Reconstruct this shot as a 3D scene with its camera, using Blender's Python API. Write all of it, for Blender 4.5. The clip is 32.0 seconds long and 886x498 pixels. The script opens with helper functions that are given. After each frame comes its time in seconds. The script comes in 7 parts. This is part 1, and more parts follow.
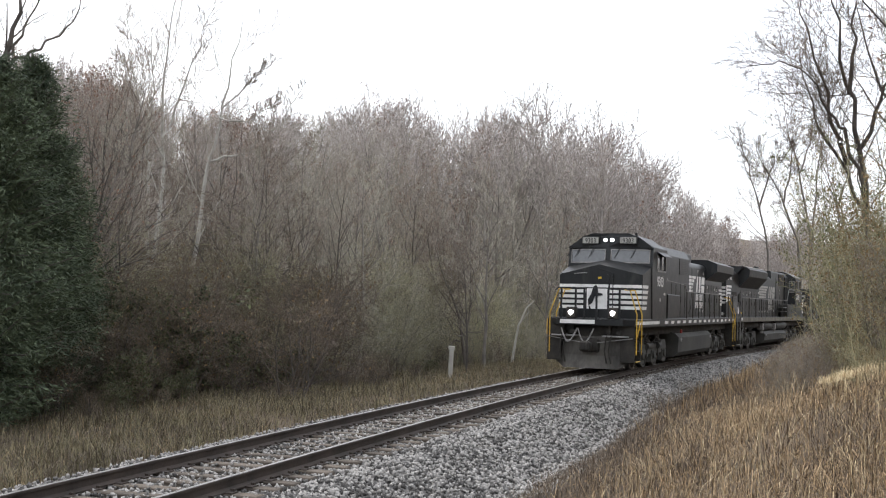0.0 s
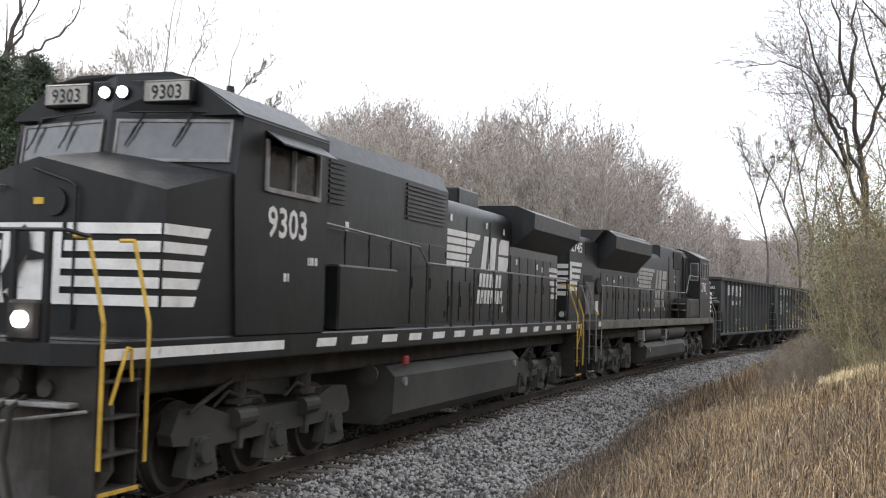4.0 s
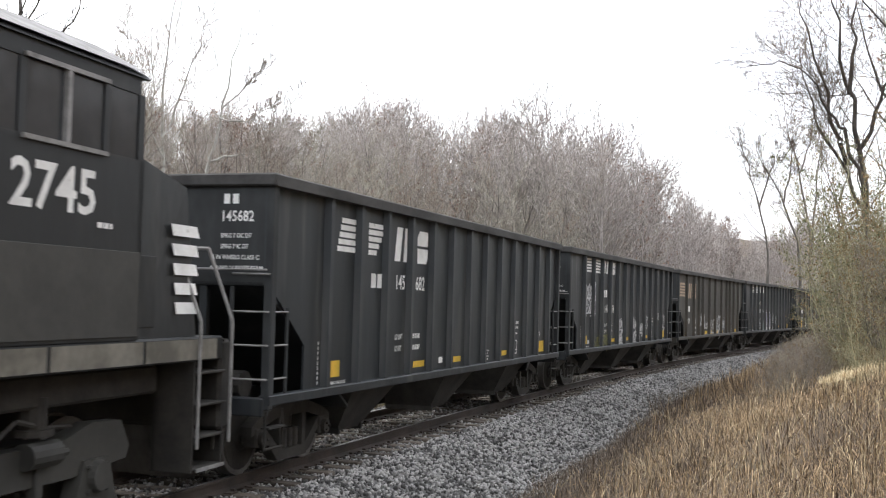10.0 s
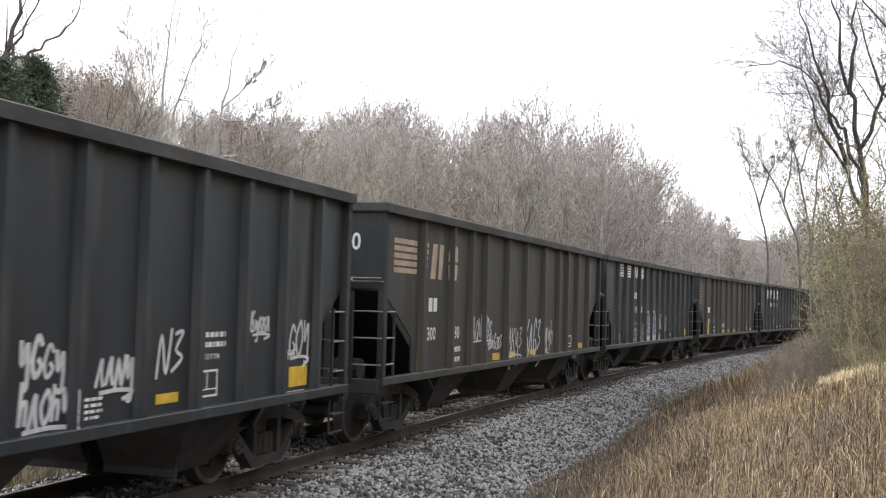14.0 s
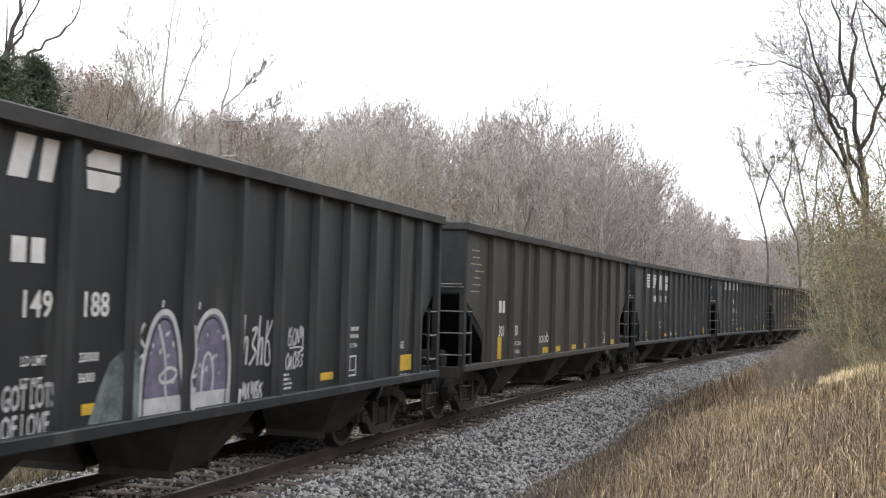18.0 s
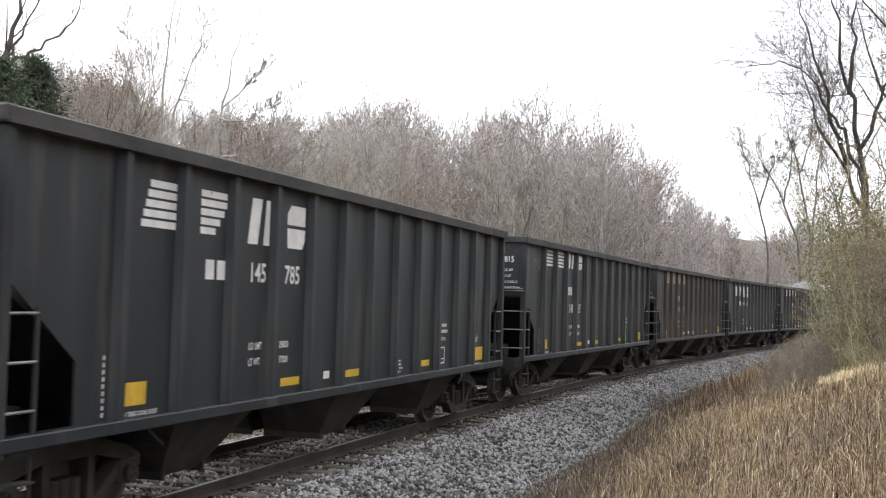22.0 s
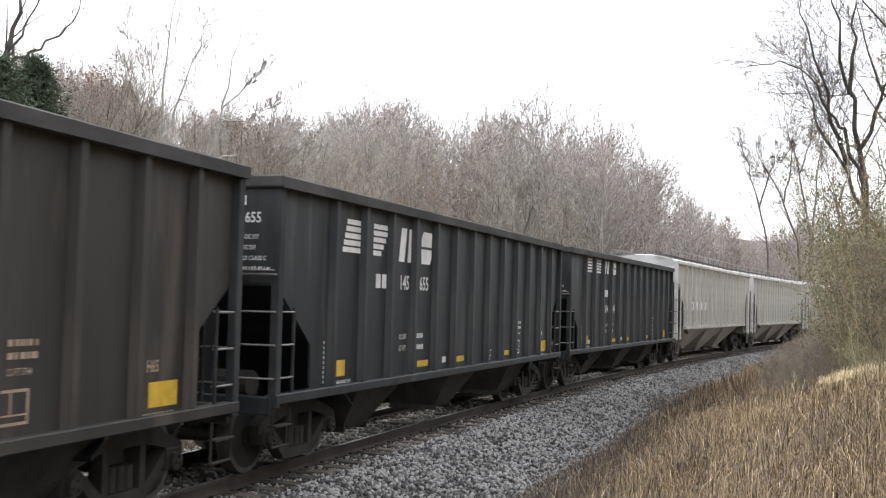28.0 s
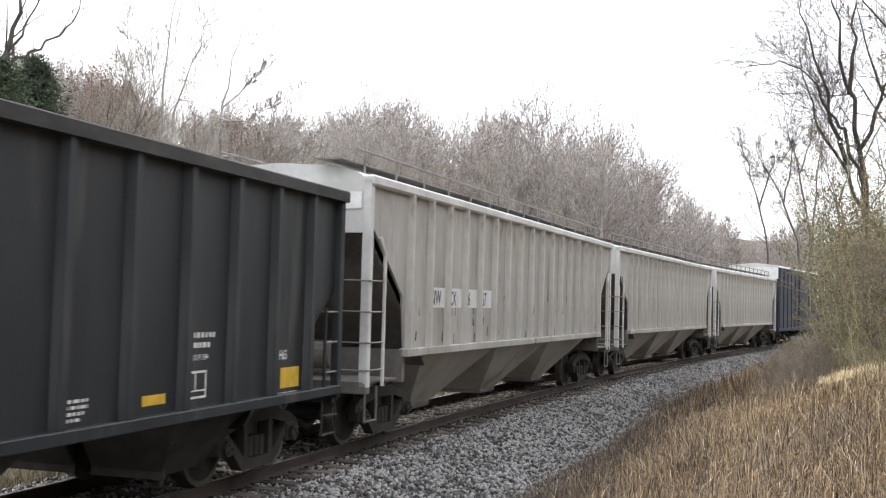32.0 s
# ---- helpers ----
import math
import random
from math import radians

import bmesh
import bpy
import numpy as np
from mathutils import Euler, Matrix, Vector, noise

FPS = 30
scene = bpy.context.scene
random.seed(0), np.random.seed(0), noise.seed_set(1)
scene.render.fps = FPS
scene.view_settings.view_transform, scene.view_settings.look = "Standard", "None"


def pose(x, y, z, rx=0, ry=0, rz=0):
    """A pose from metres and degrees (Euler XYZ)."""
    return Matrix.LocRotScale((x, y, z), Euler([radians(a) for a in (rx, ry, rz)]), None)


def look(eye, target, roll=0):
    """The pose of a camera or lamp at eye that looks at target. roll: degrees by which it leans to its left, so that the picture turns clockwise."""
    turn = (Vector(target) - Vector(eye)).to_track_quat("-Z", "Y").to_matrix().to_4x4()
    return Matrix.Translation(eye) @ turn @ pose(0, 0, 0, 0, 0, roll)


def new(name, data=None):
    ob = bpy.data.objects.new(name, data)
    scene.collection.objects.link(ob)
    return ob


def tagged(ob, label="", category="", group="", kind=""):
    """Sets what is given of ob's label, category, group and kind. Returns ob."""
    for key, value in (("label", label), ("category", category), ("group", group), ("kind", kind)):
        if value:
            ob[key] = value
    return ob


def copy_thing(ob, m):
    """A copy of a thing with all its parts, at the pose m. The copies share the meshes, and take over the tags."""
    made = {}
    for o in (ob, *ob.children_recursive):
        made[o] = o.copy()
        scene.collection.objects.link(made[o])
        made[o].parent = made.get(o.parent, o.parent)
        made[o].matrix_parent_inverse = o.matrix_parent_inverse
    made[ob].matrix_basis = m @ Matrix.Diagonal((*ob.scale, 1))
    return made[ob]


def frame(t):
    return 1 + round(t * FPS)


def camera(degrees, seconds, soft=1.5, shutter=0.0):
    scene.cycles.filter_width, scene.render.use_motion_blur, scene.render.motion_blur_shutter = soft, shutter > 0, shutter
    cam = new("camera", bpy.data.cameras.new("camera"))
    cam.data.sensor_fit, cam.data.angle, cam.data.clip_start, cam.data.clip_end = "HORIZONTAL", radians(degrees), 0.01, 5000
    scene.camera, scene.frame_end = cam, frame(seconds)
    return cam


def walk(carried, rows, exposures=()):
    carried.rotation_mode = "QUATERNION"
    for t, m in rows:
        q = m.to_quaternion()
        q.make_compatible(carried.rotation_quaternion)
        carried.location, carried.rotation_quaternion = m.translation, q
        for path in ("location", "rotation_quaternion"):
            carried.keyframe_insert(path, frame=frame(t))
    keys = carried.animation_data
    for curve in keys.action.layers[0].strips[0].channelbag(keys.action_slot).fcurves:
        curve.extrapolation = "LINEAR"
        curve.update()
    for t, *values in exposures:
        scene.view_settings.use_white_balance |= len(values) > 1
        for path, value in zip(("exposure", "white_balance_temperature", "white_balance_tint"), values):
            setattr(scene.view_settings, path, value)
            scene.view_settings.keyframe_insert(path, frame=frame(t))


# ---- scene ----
SECONDS = 32.0
EYE = Vector((0.0, 0.0, 2.238))
AIM = EYE + Vector((-0.27747, 0.95962, 0.04628))
cam = camera(43.3, SECONDS, soft=1.1, shutter=0.2)
walk(cam, [(0.0, look(EYE, AIM, 1.499)), (SECONDS, look(EYE, AIM, 1.499))], exposures=[(0.0, 0.47), (3.0, 0.5), (5.5, 0.82), (SECONDS, 0.82)])

# ---- light: a thin bright overcast, the sun behind it beyond the line ----
SUN_AZ, SUN_EL = radians(-62), radians(38)
world = bpy.data.worlds.new("overcast")
scene.world = world
world.use_nodes = True
wn, wl = world.node_tree.nodes, world.node_tree.links
sky = wn.new("ShaderNodeTexSky")
sky.sky_type = "NISHITA"
sky.sun_disc = False
sky.sun_elevation, sky.sun_rotation = SUN_EL, SUN_AZ
sky.air_density, sky.dust_density, sky.ozone_density = 1.0, 3.0, 1.0
cloud = wn.new("ShaderNodeMix")
cloud.data_type = "RGBA"
cloud.inputs["Factor"].default_value = 0.72
cloud.inputs["B"].default_value = (9.3, 9.5, 10.0, 1)
wl.new(sky.outputs["Color"], cloud.inputs["A"])
wl.new(cloud.outputs["Result"], wn["Background"].inputs["Color"])
wn["Background"].inputs["Strength"].default_value = 0.15
sun = new("sun", bpy.data.lights.new("sun", "SUN"))
sun.data.energy, sun.data.angle, sun.data.color = 1.2, radians(12), (1.0, 0.95, 0.88)
sun_way = Vector((math.sin(SUN_AZ) * math.cos(SUN_EL), math.cos(SUN_AZ) * math.cos(SUN_EL), math.sin(SUN_EL)))
sun.matrix_world = look(sun_way * 100, (0, 0, 0))


# ---- materials ----
def mat(name, low, high, rough=0.7, metal=0.0, scale=3.0, fine=40.0, bump=0.15, stretch=(1, 1, 1), spot=None, spot_at=0.62, vary=0.0, glow=0.0, trans=0.0, spec=0.5, island=0.0):
    """A surface of two tones at two scales, with an optional third tone in patches."""
    m = bpy.data.materials.new(name)
    m.use_nodes = True
    n, l = m.node_tree.nodes, m.node_tree.links
    b = n["Principled BSDF"]
    tc, mp = n.new("ShaderNodeTexCoord"), n.new("ShaderNodeMapping")
    mp.inputs["Scale"].default_value = stretch
    l.new(tc.outputs["Object"], mp.inputs["Vector"])
    big, small = n.new("ShaderNodeTexNoise"), n.new("ShaderNodeTexNoise")
    big.inputs["Scale"].default_value, big.inputs["Detail"].default_value = scale, 5
    small.inputs["Scale"].default_value, small.inputs["Detail"].default_value = fine, 4
    l.new(mp.outputs["Vector"], big.inputs["Vector"])
    l.new(mp.outputs["Vector"], small.inputs["Vector"])
    add = n.new("ShaderNodeMath")
    add.operation = "MULTIPLY_ADD"
    add.inputs[1].default_value, add.inputs[2].default_value = 0.45, -0.22
    l.new(small.outputs["Fac"], add.inputs[0])
    tot = n.new("ShaderNodeMath")
    l.new(big.outputs["Fac"], tot.inputs[0])
    l.new(add.outputs[0], tot.inputs[1])
    last = tot
    if vary or island:
        src = n.new("ShaderNodeObjectInfo") if vary else n.new("ShaderNodeNewGeometry")
        sh = n.new("ShaderNodeMath")
        sh.operation = "MULTIPLY_ADD"
        sh.inputs[1].default_value = vary or island
        sh.inputs[2].default_value = -(vary or island) / 2
        l.new(src.outputs["Random" if vary else "Random Per Island"], sh.inputs[0])
        tot2 = n.new("ShaderNodeMath")
        l.new(tot.outputs[0], tot2.inputs[0])
        l.new(sh.outputs[0], tot2.inputs[1])
        last = tot2
    ramp = n.new("ShaderNodeValToRGB")
    e = ramp.color_ramp.elements
    e[0].position, e[0].color = 0.3, (*low, 1)
    e[1].position, e[1].color = 0.7, (*high, 1)
    l.new(last.outputs[0], ramp.inputs["Fac"])
    out = ramp.outputs["Color"]
    if spot:
        pn, pr, mx = n.new("ShaderNodeTexNoise"), n.new("ShaderNodeValToRGB"), n.new("ShaderNodeMix")
        pn.inputs["Scale"].default_value, pn.inputs["Detail"].default_value = scale * 1.7, 8
        l.new(mp.outputs["Vector"], pn.inputs["Vector"])
        pr.color_ramp.elements[0].position, pr.color_ramp.elements[1].position = spot_at, min(1.0, spot_at + 0.12)
        l.new(pn.outputs["Fac"], pr.inputs["Fac"])
        mx.data_type = "RGBA"
        mx.inputs["B"].default_value = (*spot, 1)
        l.new(pr.outputs["Color"], mx.inputs["Factor"])
        l.new(out, mx.inputs["A"])
        out = mx.outputs["Result"]
    l.new(out, b.inputs["Base Color"])
    b.inputs["Metallic"].default_value, b.inputs["Specular IOR Level"].default_value = metal, spec
    rr = n.new("ShaderNodeMapRange")
    rr.inputs["To Min"].default_value, rr.inputs["To Max"].default_value = max(0.02, rough - 0.12), min(1, rough + 0.12)
    l.new(small.outputs["Fac"], rr.inputs["Value"])
    l.new(rr.outputs["Result"], b.inputs["Roughness"])
    if bump:
        bp = n.new("ShaderNodeBump")
        bp.inputs["Strength"].default_value, bp.inputs["Distance"].default_value = bump, 0.02
        l.new(small.outputs["Fac"], bp.inputs["Height"])
        l.new(bp.outputs["Normal"], b.inputs["Normal"])
    if glow:
        b.inputs["Emission Color"].default_value = (*high, 1)
        b.inputs["Emission Strength"].default_value = glow
    if trans:
        b.inputs["Transmission Weight"].default_value = trans
    return m


M = {}
M["bark"] = mat("grey_bark", (0.12, 0.108, 0.095), (0.27, 0.245, 0.22), 0.9, scale=1.5, fine=25, bump=0.5, vary=0.25)
M["bark_dark"] = mat("dark_bark", (0.06, 0.052, 0.046), (0.14, 0.123, 0.108), 0.9, scale=1.5, fine=25, bump=0.5, vary=0.25)
M["bark_white"] = mat("pale_sycamore_bark", (0.26, 0.245, 0.215), (0.6, 0.58, 0.53), 0.8, scale=1.2, fine=9, bump=0.2, stretch=(1, 1, 0.5))
M["twig"] = mat("brown_twigs", (0.22, 0.202, 0.162), (0.5, 0.465, 0.38), 0.9, scale=0.4, fine=8, bump=0, vary=0.4)
M["twig_red"] = mat("reddish_twigs", (0.17, 0.142, 0.117), (0.36, 0.308, 0.258), 0.9, scale=0.4, fine=8, bump=0, vary=0.4)
M["twig_olive"] = mat("olive_twigs", (0.21, 0.196, 0.12), (0.48, 0.45, 0.285), 0.9, scale=0.4, fine=8, bump=0, vary=0.4)
# One pale tone for far trunks and twigs, standing in for distance haze.
M["far_twig"] = mat("hazed_bare_woods", (0.25, 0.223, 0.205), (0.54, 0.49, 0.455), 0.95, scale=0.06, fine=3, bump=0, island=0.35)
M["dry_leaf"] = mat("rusty_oak_leaves", (0.15, 0.08, 0.055), (0.34, 0.2, 0.14), 0.9, scale=0.5, fine=12, bump=0, island=0.5)
M["tan_leaf"] = mat("tan_leaves", (0.19, 0.12, 0.055), (0.36, 0.25, 0.12), 0.9, scale=0.5, fine=12, bump=0, island=0.5)
M["needle"] = mat("dark_cedar_needles", (0.042, 0.06, 0.036), (0.11, 0.142, 0.078), 0.8, scale=0.8, fine=14, bump=0, island=0.5)
M["privet"] = mat("dark_privet_leaves", (0.04, 0.052, 0.024), (0.13, 0.145, 0.058), 0.7, scale=0.7, fine=10, bump=0, island=0.5)
# Dark stems and crowns; in the undergrowth the tone holds tree shade.
M["twig_dark"] = mat("dark_stems_and_shade", (0.075, 0.058, 0.044), (0.22, 0.173, 0.128), 0.9, scale=0.4, fine=8, bump=0, vary=0.4)
M["green_leaf"] = mat("dull_green_leaves", (0.06, 0.075, 0.025), (0.17, 0.175, 0.07), 0.8, scale=0.7, fine=10, bump=0, island=0.5)
M["straw"] = mat("dry_straw_grass", (0.1, 0.067, 0.038), (0.44, 0.315, 0.18), 0.85, scale=0.35, fine=9, bump=0, island=1.0)
M["straw_dark"] = mat("brown_dead_weeds", (0.055, 0.042, 0.031), (0.19, 0.147, 0.105), 0.9, scale=0.35, fine=9, bump=0, island=1.0)
M["straw_pale"] = mat("pale_hay", (0.44, 0.35, 0.2), (0.7, 0.58, 0.37), 0.8, scale=0.5, fine=9, bump=0, island=0.6)
M["soil"] = mat("leaf_litter", (0.05, 0.037, 0.024), (0.14, 0.1, 0.062), 0.95, scale=0.5, fine=18, bump=0.8, spot=(0.11, 0.085, 0.05), spot_at=0.58)
# Bed darker than its stones: the shade of the gaps is painted in.
M["gravel"] = mat("ballast_bed", (0.05, 0.048, 0.046), (0.17, 0.165, 0.158), 0.9, scale=9, fine=26, bump=1.0)
M["stone"] = mat("ballast_stone", (0.065, 0.062, 0.059), (0.38, 0.367, 0.348), 0.85, scale=1.2, fine=40, bump=0.3, island=0.9)
M["tie"] = mat("weathered_tie", (0.045, 0.036, 0.028), (0.14, 0.115, 0.092), 0.9, scale=4, fine=30, bump=0.6, stretch=(0.3, 3, 3), vary=0.3)
M["rail_side"] = mat("rusty_rail", (0.028, 0.022, 0.018), (0.07, 0.053, 0.044), 0.8, scale=2, fine=30, bump=0.3)
M["rail_top"] = mat("worn_rail_head", (0.3, 0.29, 0.28), (0.45, 0.44, 0.43), 0.3, metal=0.9, scale=1, fine=30, bump=0.02)
M["black"] = mat("dusty_black_paint", (0.0062, 0.0072, 0.008), (0.0165, 0.0178, 0.0188), 0.42, scale=1.2, fine=14, bump=0.04, stretch=(1, 1, 0.35), spec=0.35, spot=(0.03, 0.031, 0.029), spot_at=0.6)
M["black_dusty"] = mat("road_dusted_black_paint", (0.0072, 0.0082, 0.009), (0.018, 0.0195, 0.02), 0.5, scale=1.1, fine=12, bump=0.05, stretch=(1, 1, 0.35), spec=0.4, spot=(0.032, 0.032, 0.029), spot_at=0.62)
M["sill_dust"] = mat("tan_dust_on_sill", (0.1, 0.092, 0.074), (0.22, 0.205, 0.168), 0.85, scale=1.6, fine=12, bump=0.1)
M["plow"] = mat("dust_caked_plow_steel", (0.05, 0.046, 0.041), (0.135, 0.126, 0.112), 0.8, scale=1.8, fine=14, bump=0.1, stretch=(1, 1, 0.4), spot=(0.03, 0.027, 0.024), spot_at=0.6)
# Greyed glass: the sky and woods it reflects are in the base colour.
M["windshield"] = mat("windshield_with_reflection", (0.05, 0.054, 0.057), (0.1, 0.105, 0.108), 0.12, scale=1.5, fine=6, bump=0, spec=1.0)
M["verge"] = mat("olive_tan_verge_grass", (0.075, 0.066, 0.036), (0.26, 0.225, 0.13), 0.9, scale=0.35, fine=9, bump=0, island=1.0)
M["coal_black"] = mat("faded_black_car_paint", (0.0118, 0.0145, 0.0166), (0.0275, 0.032, 0.0355), 0.55, scale=1.3, fine=9, bump=0.06, stretch=(1, 1, 0.14), spot=(0.053, 0.055, 0.054), spot_at=0.57, vary=0.12)
M["coal_brown"] = mat("brown_grimed_black_paint", (0.0285, 0.0262, 0.0218), (0.058, 0.0535, 0.0445), 0.65, scale=1.3, fine=9, bump=0.06, stretch=(1, 1, 0.18), spot=(0.07, 0.06, 0.046), spot_at=0.57)
M["coal_worn"] = mat("worn_brownish_black_paint", (0.022, 0.0205, 0.018), (0.047, 0.043, 0.037), 0.65, scale=1.3, fine=9, bump=0.06, stretch=(1, 1, 0.18), spot=(0.075, 0.062, 0.05), spot_at=0.56)
M["chord"] = mat("dust_coated_top_chord", (0.034, 0.0325, 0.031), (0.076, 0.073, 0.069), 0.85, scale=2.2, fine=16, bump=0.2, stretch=(1, 0.4, 1))
# Dust grey, lifted above the side paint to hold the light on end faces.
M["end_dust_lit"] = mat("end_sheet_dust_and_light", (0.0175, 0.0192, 0.02), (0.044, 0.047, 0.0475), 0.8, scale=1.6, fine=12, bump=0.1, stretch=(1, 1, 0.5))
# Grime on the gear, darkened further for the shade beneath the cars.
M["under"] = mat("grimy_shaded_gear", (0.014, 0.0128, 0.011), (0.044, 0.039, 0.033), 0.85, scale=3, fine=20, bump=0.3)
# Slightly paler tone for the lead locomotive's tank.
M["tank_pale"] = mat("paler_dusty_fuel_tank", (0.03, 0.029, 0.026), (0.068, 0.065, 0.058), 0.75, scale=1.0, fine=12, bump=0.1)
M["tank"] = mat("dusty_fuel_tank", (0.027, 0.0262, 0.023), (0.062, 0.06, 0.0525), 0.7, scale=1.0, fine=12, bump=0.1)
M["wheel_face"] = mat("bright_wheel_rim", (0.07, 0.065, 0.06), (0.18, 0.17, 0.16), 0.5, metal=0.6, scale=2, fine=20, bump=0.1)
M["white"] = mat("white_lettering", (0.68, 0.67, 0.64), (0.86, 0.855, 0.83), 0.7, scale=4, fine=30, bump=0, spot=(0.35, 0.34, 0.31), spot_at=0.66)
M["white_grimy"] = mat("grime_streaked_lettering", (0.29, 0.28, 0.255), (0.5, 0.49, 0.455), 0.75, scale=5, fine=30, bump=0, stretch=(1, 1, 0.15), spot=(0.16, 0.155, 0.14), spot_at=0.6)
M["cream"] = mat("tan_faded_lettering", (0.36, 0.26, 0.18), (0.52, 0.4, 0.29), 0.8, scale=4, fine=30, bump=0)
M["yellow"] = mat("yellow_safety_paint", (0.55, 0.36, 0.03), (0.8, 0.5, 0.05), 0.6, scale=6, fine=30, bump=0)
M["rail_yellow"] = mat("yellow_handrail_paint", (0.45, 0.28, 0.03), (0.68, 0.43, 0.06), 0.6, scale=6, fine=30, bump=0)
M["glass"] = mat("dark_window_glass", (0.03, 0.033, 0.036), (0.05, 0.053, 0.057), 0.14, scale=1, fine=5, bump=0, spec=0.5)
M["lamp"] = mat("lit_headlamp", (1, 0.93, 0.9), (1, 0.95, 0.93), 0.3, bump=0, glow=9)
M["lamp_off"] = mat("unlit_lens", (0.5, 0.5, 0.5), (0.7, 0.7, 0.7), 0.15, bump=0)
M["red"] = mat("dark_red_hose", (0.2, 0.02, 0.015), (0.3, 0.03, 0.02), 0.6, bump=0)
M["grey_car"] = mat("weathered_light_grey_paint", (0.34, 0.32, 0.285), (0.52, 0.5, 0.46), 0.7, scale=1.2, fine=10, bump=0.06, stretch=(1, 1, 0.3), spot=(0.27, 0.22, 0.165), spot_at=0.6)
# Grey of the slope sheets, end gear and steps, darker than the sides.
M["grey_dark"] = mat("darker_grey_paint", (0.1, 0.09, 0.08), (0.2, 0.185, 0.165), 0.8, scale=1.2, fine=10, bump=0.06)
# Worn rib paint, paler than the sheet: side shading put into the colour.
M["grey_rib"] = mat("worn_rib_paint_with_light", (0.42, 0.4, 0.36), (0.62, 0.6, 0.55), 0.7, scale=2.0, fine=14, bump=0.06, stretch=(1, 1, 0.3), spot=(0.24, 0.16, 0.1), spot_at=0.64)
M["grey_roof"] = mat("pale_roof_paint", (0.55, 0.54, 0.51), (0.72, 0.71, 0.68), 0.5, scale=1.2, fine=10, bump=0.06)
M["navy"] = mat("dark_blue_car_paint", (0.012, 0.016, 0.03), (0.03, 0.036, 0.06), 0.6, scale=1.2, fine=10, bump=0.06)
M["rust"] = mat("rust", (0.05, 0.026, 0.017), (0.12, 0.065, 0.04), 0.9, scale=6, fine=30, bump=0.2)
M["steel"] = mat("worn_grey_steel", (0.16, 0.155, 0.148), (0.32, 0.31, 0.3), 0.6, metal=0.2, scale=5, fine=30, bump=0.1)
M["graffiti"] = mat("white_spray_paint", (0.5, 0.5, 0.5), (0.68, 0.68, 0.68), 0.7, scale=5, fine=20, bump=0)
M["graffiti_lilac"] = mat("lilac_spray_paint", (0.12, 0.11, 0.165), (0.22, 0.205, 0.285), 0.7, scale=5, fine=20, bump=0)
M["graffiti_faint"] = mat("faded_chalk_scribble", (0.12, 0.12, 0.12), (0.22, 0.22, 0.22), 0.8, scale=5, fine=20, bump=0)
M["graffiti_teal"] = mat("faded_teal_spray_paint", (0.07, 0.09, 0.085), (0.22, 0.26, 0.25), 0.7, scale=5, fine=20, bump=0)
M["graffiti_green"] = mat("dull_green_spray_paint", (0.16, 0.16, 0.06), (0.25, 0.25, 0.1), 0.7, scale=5, fine=20, bump=0)


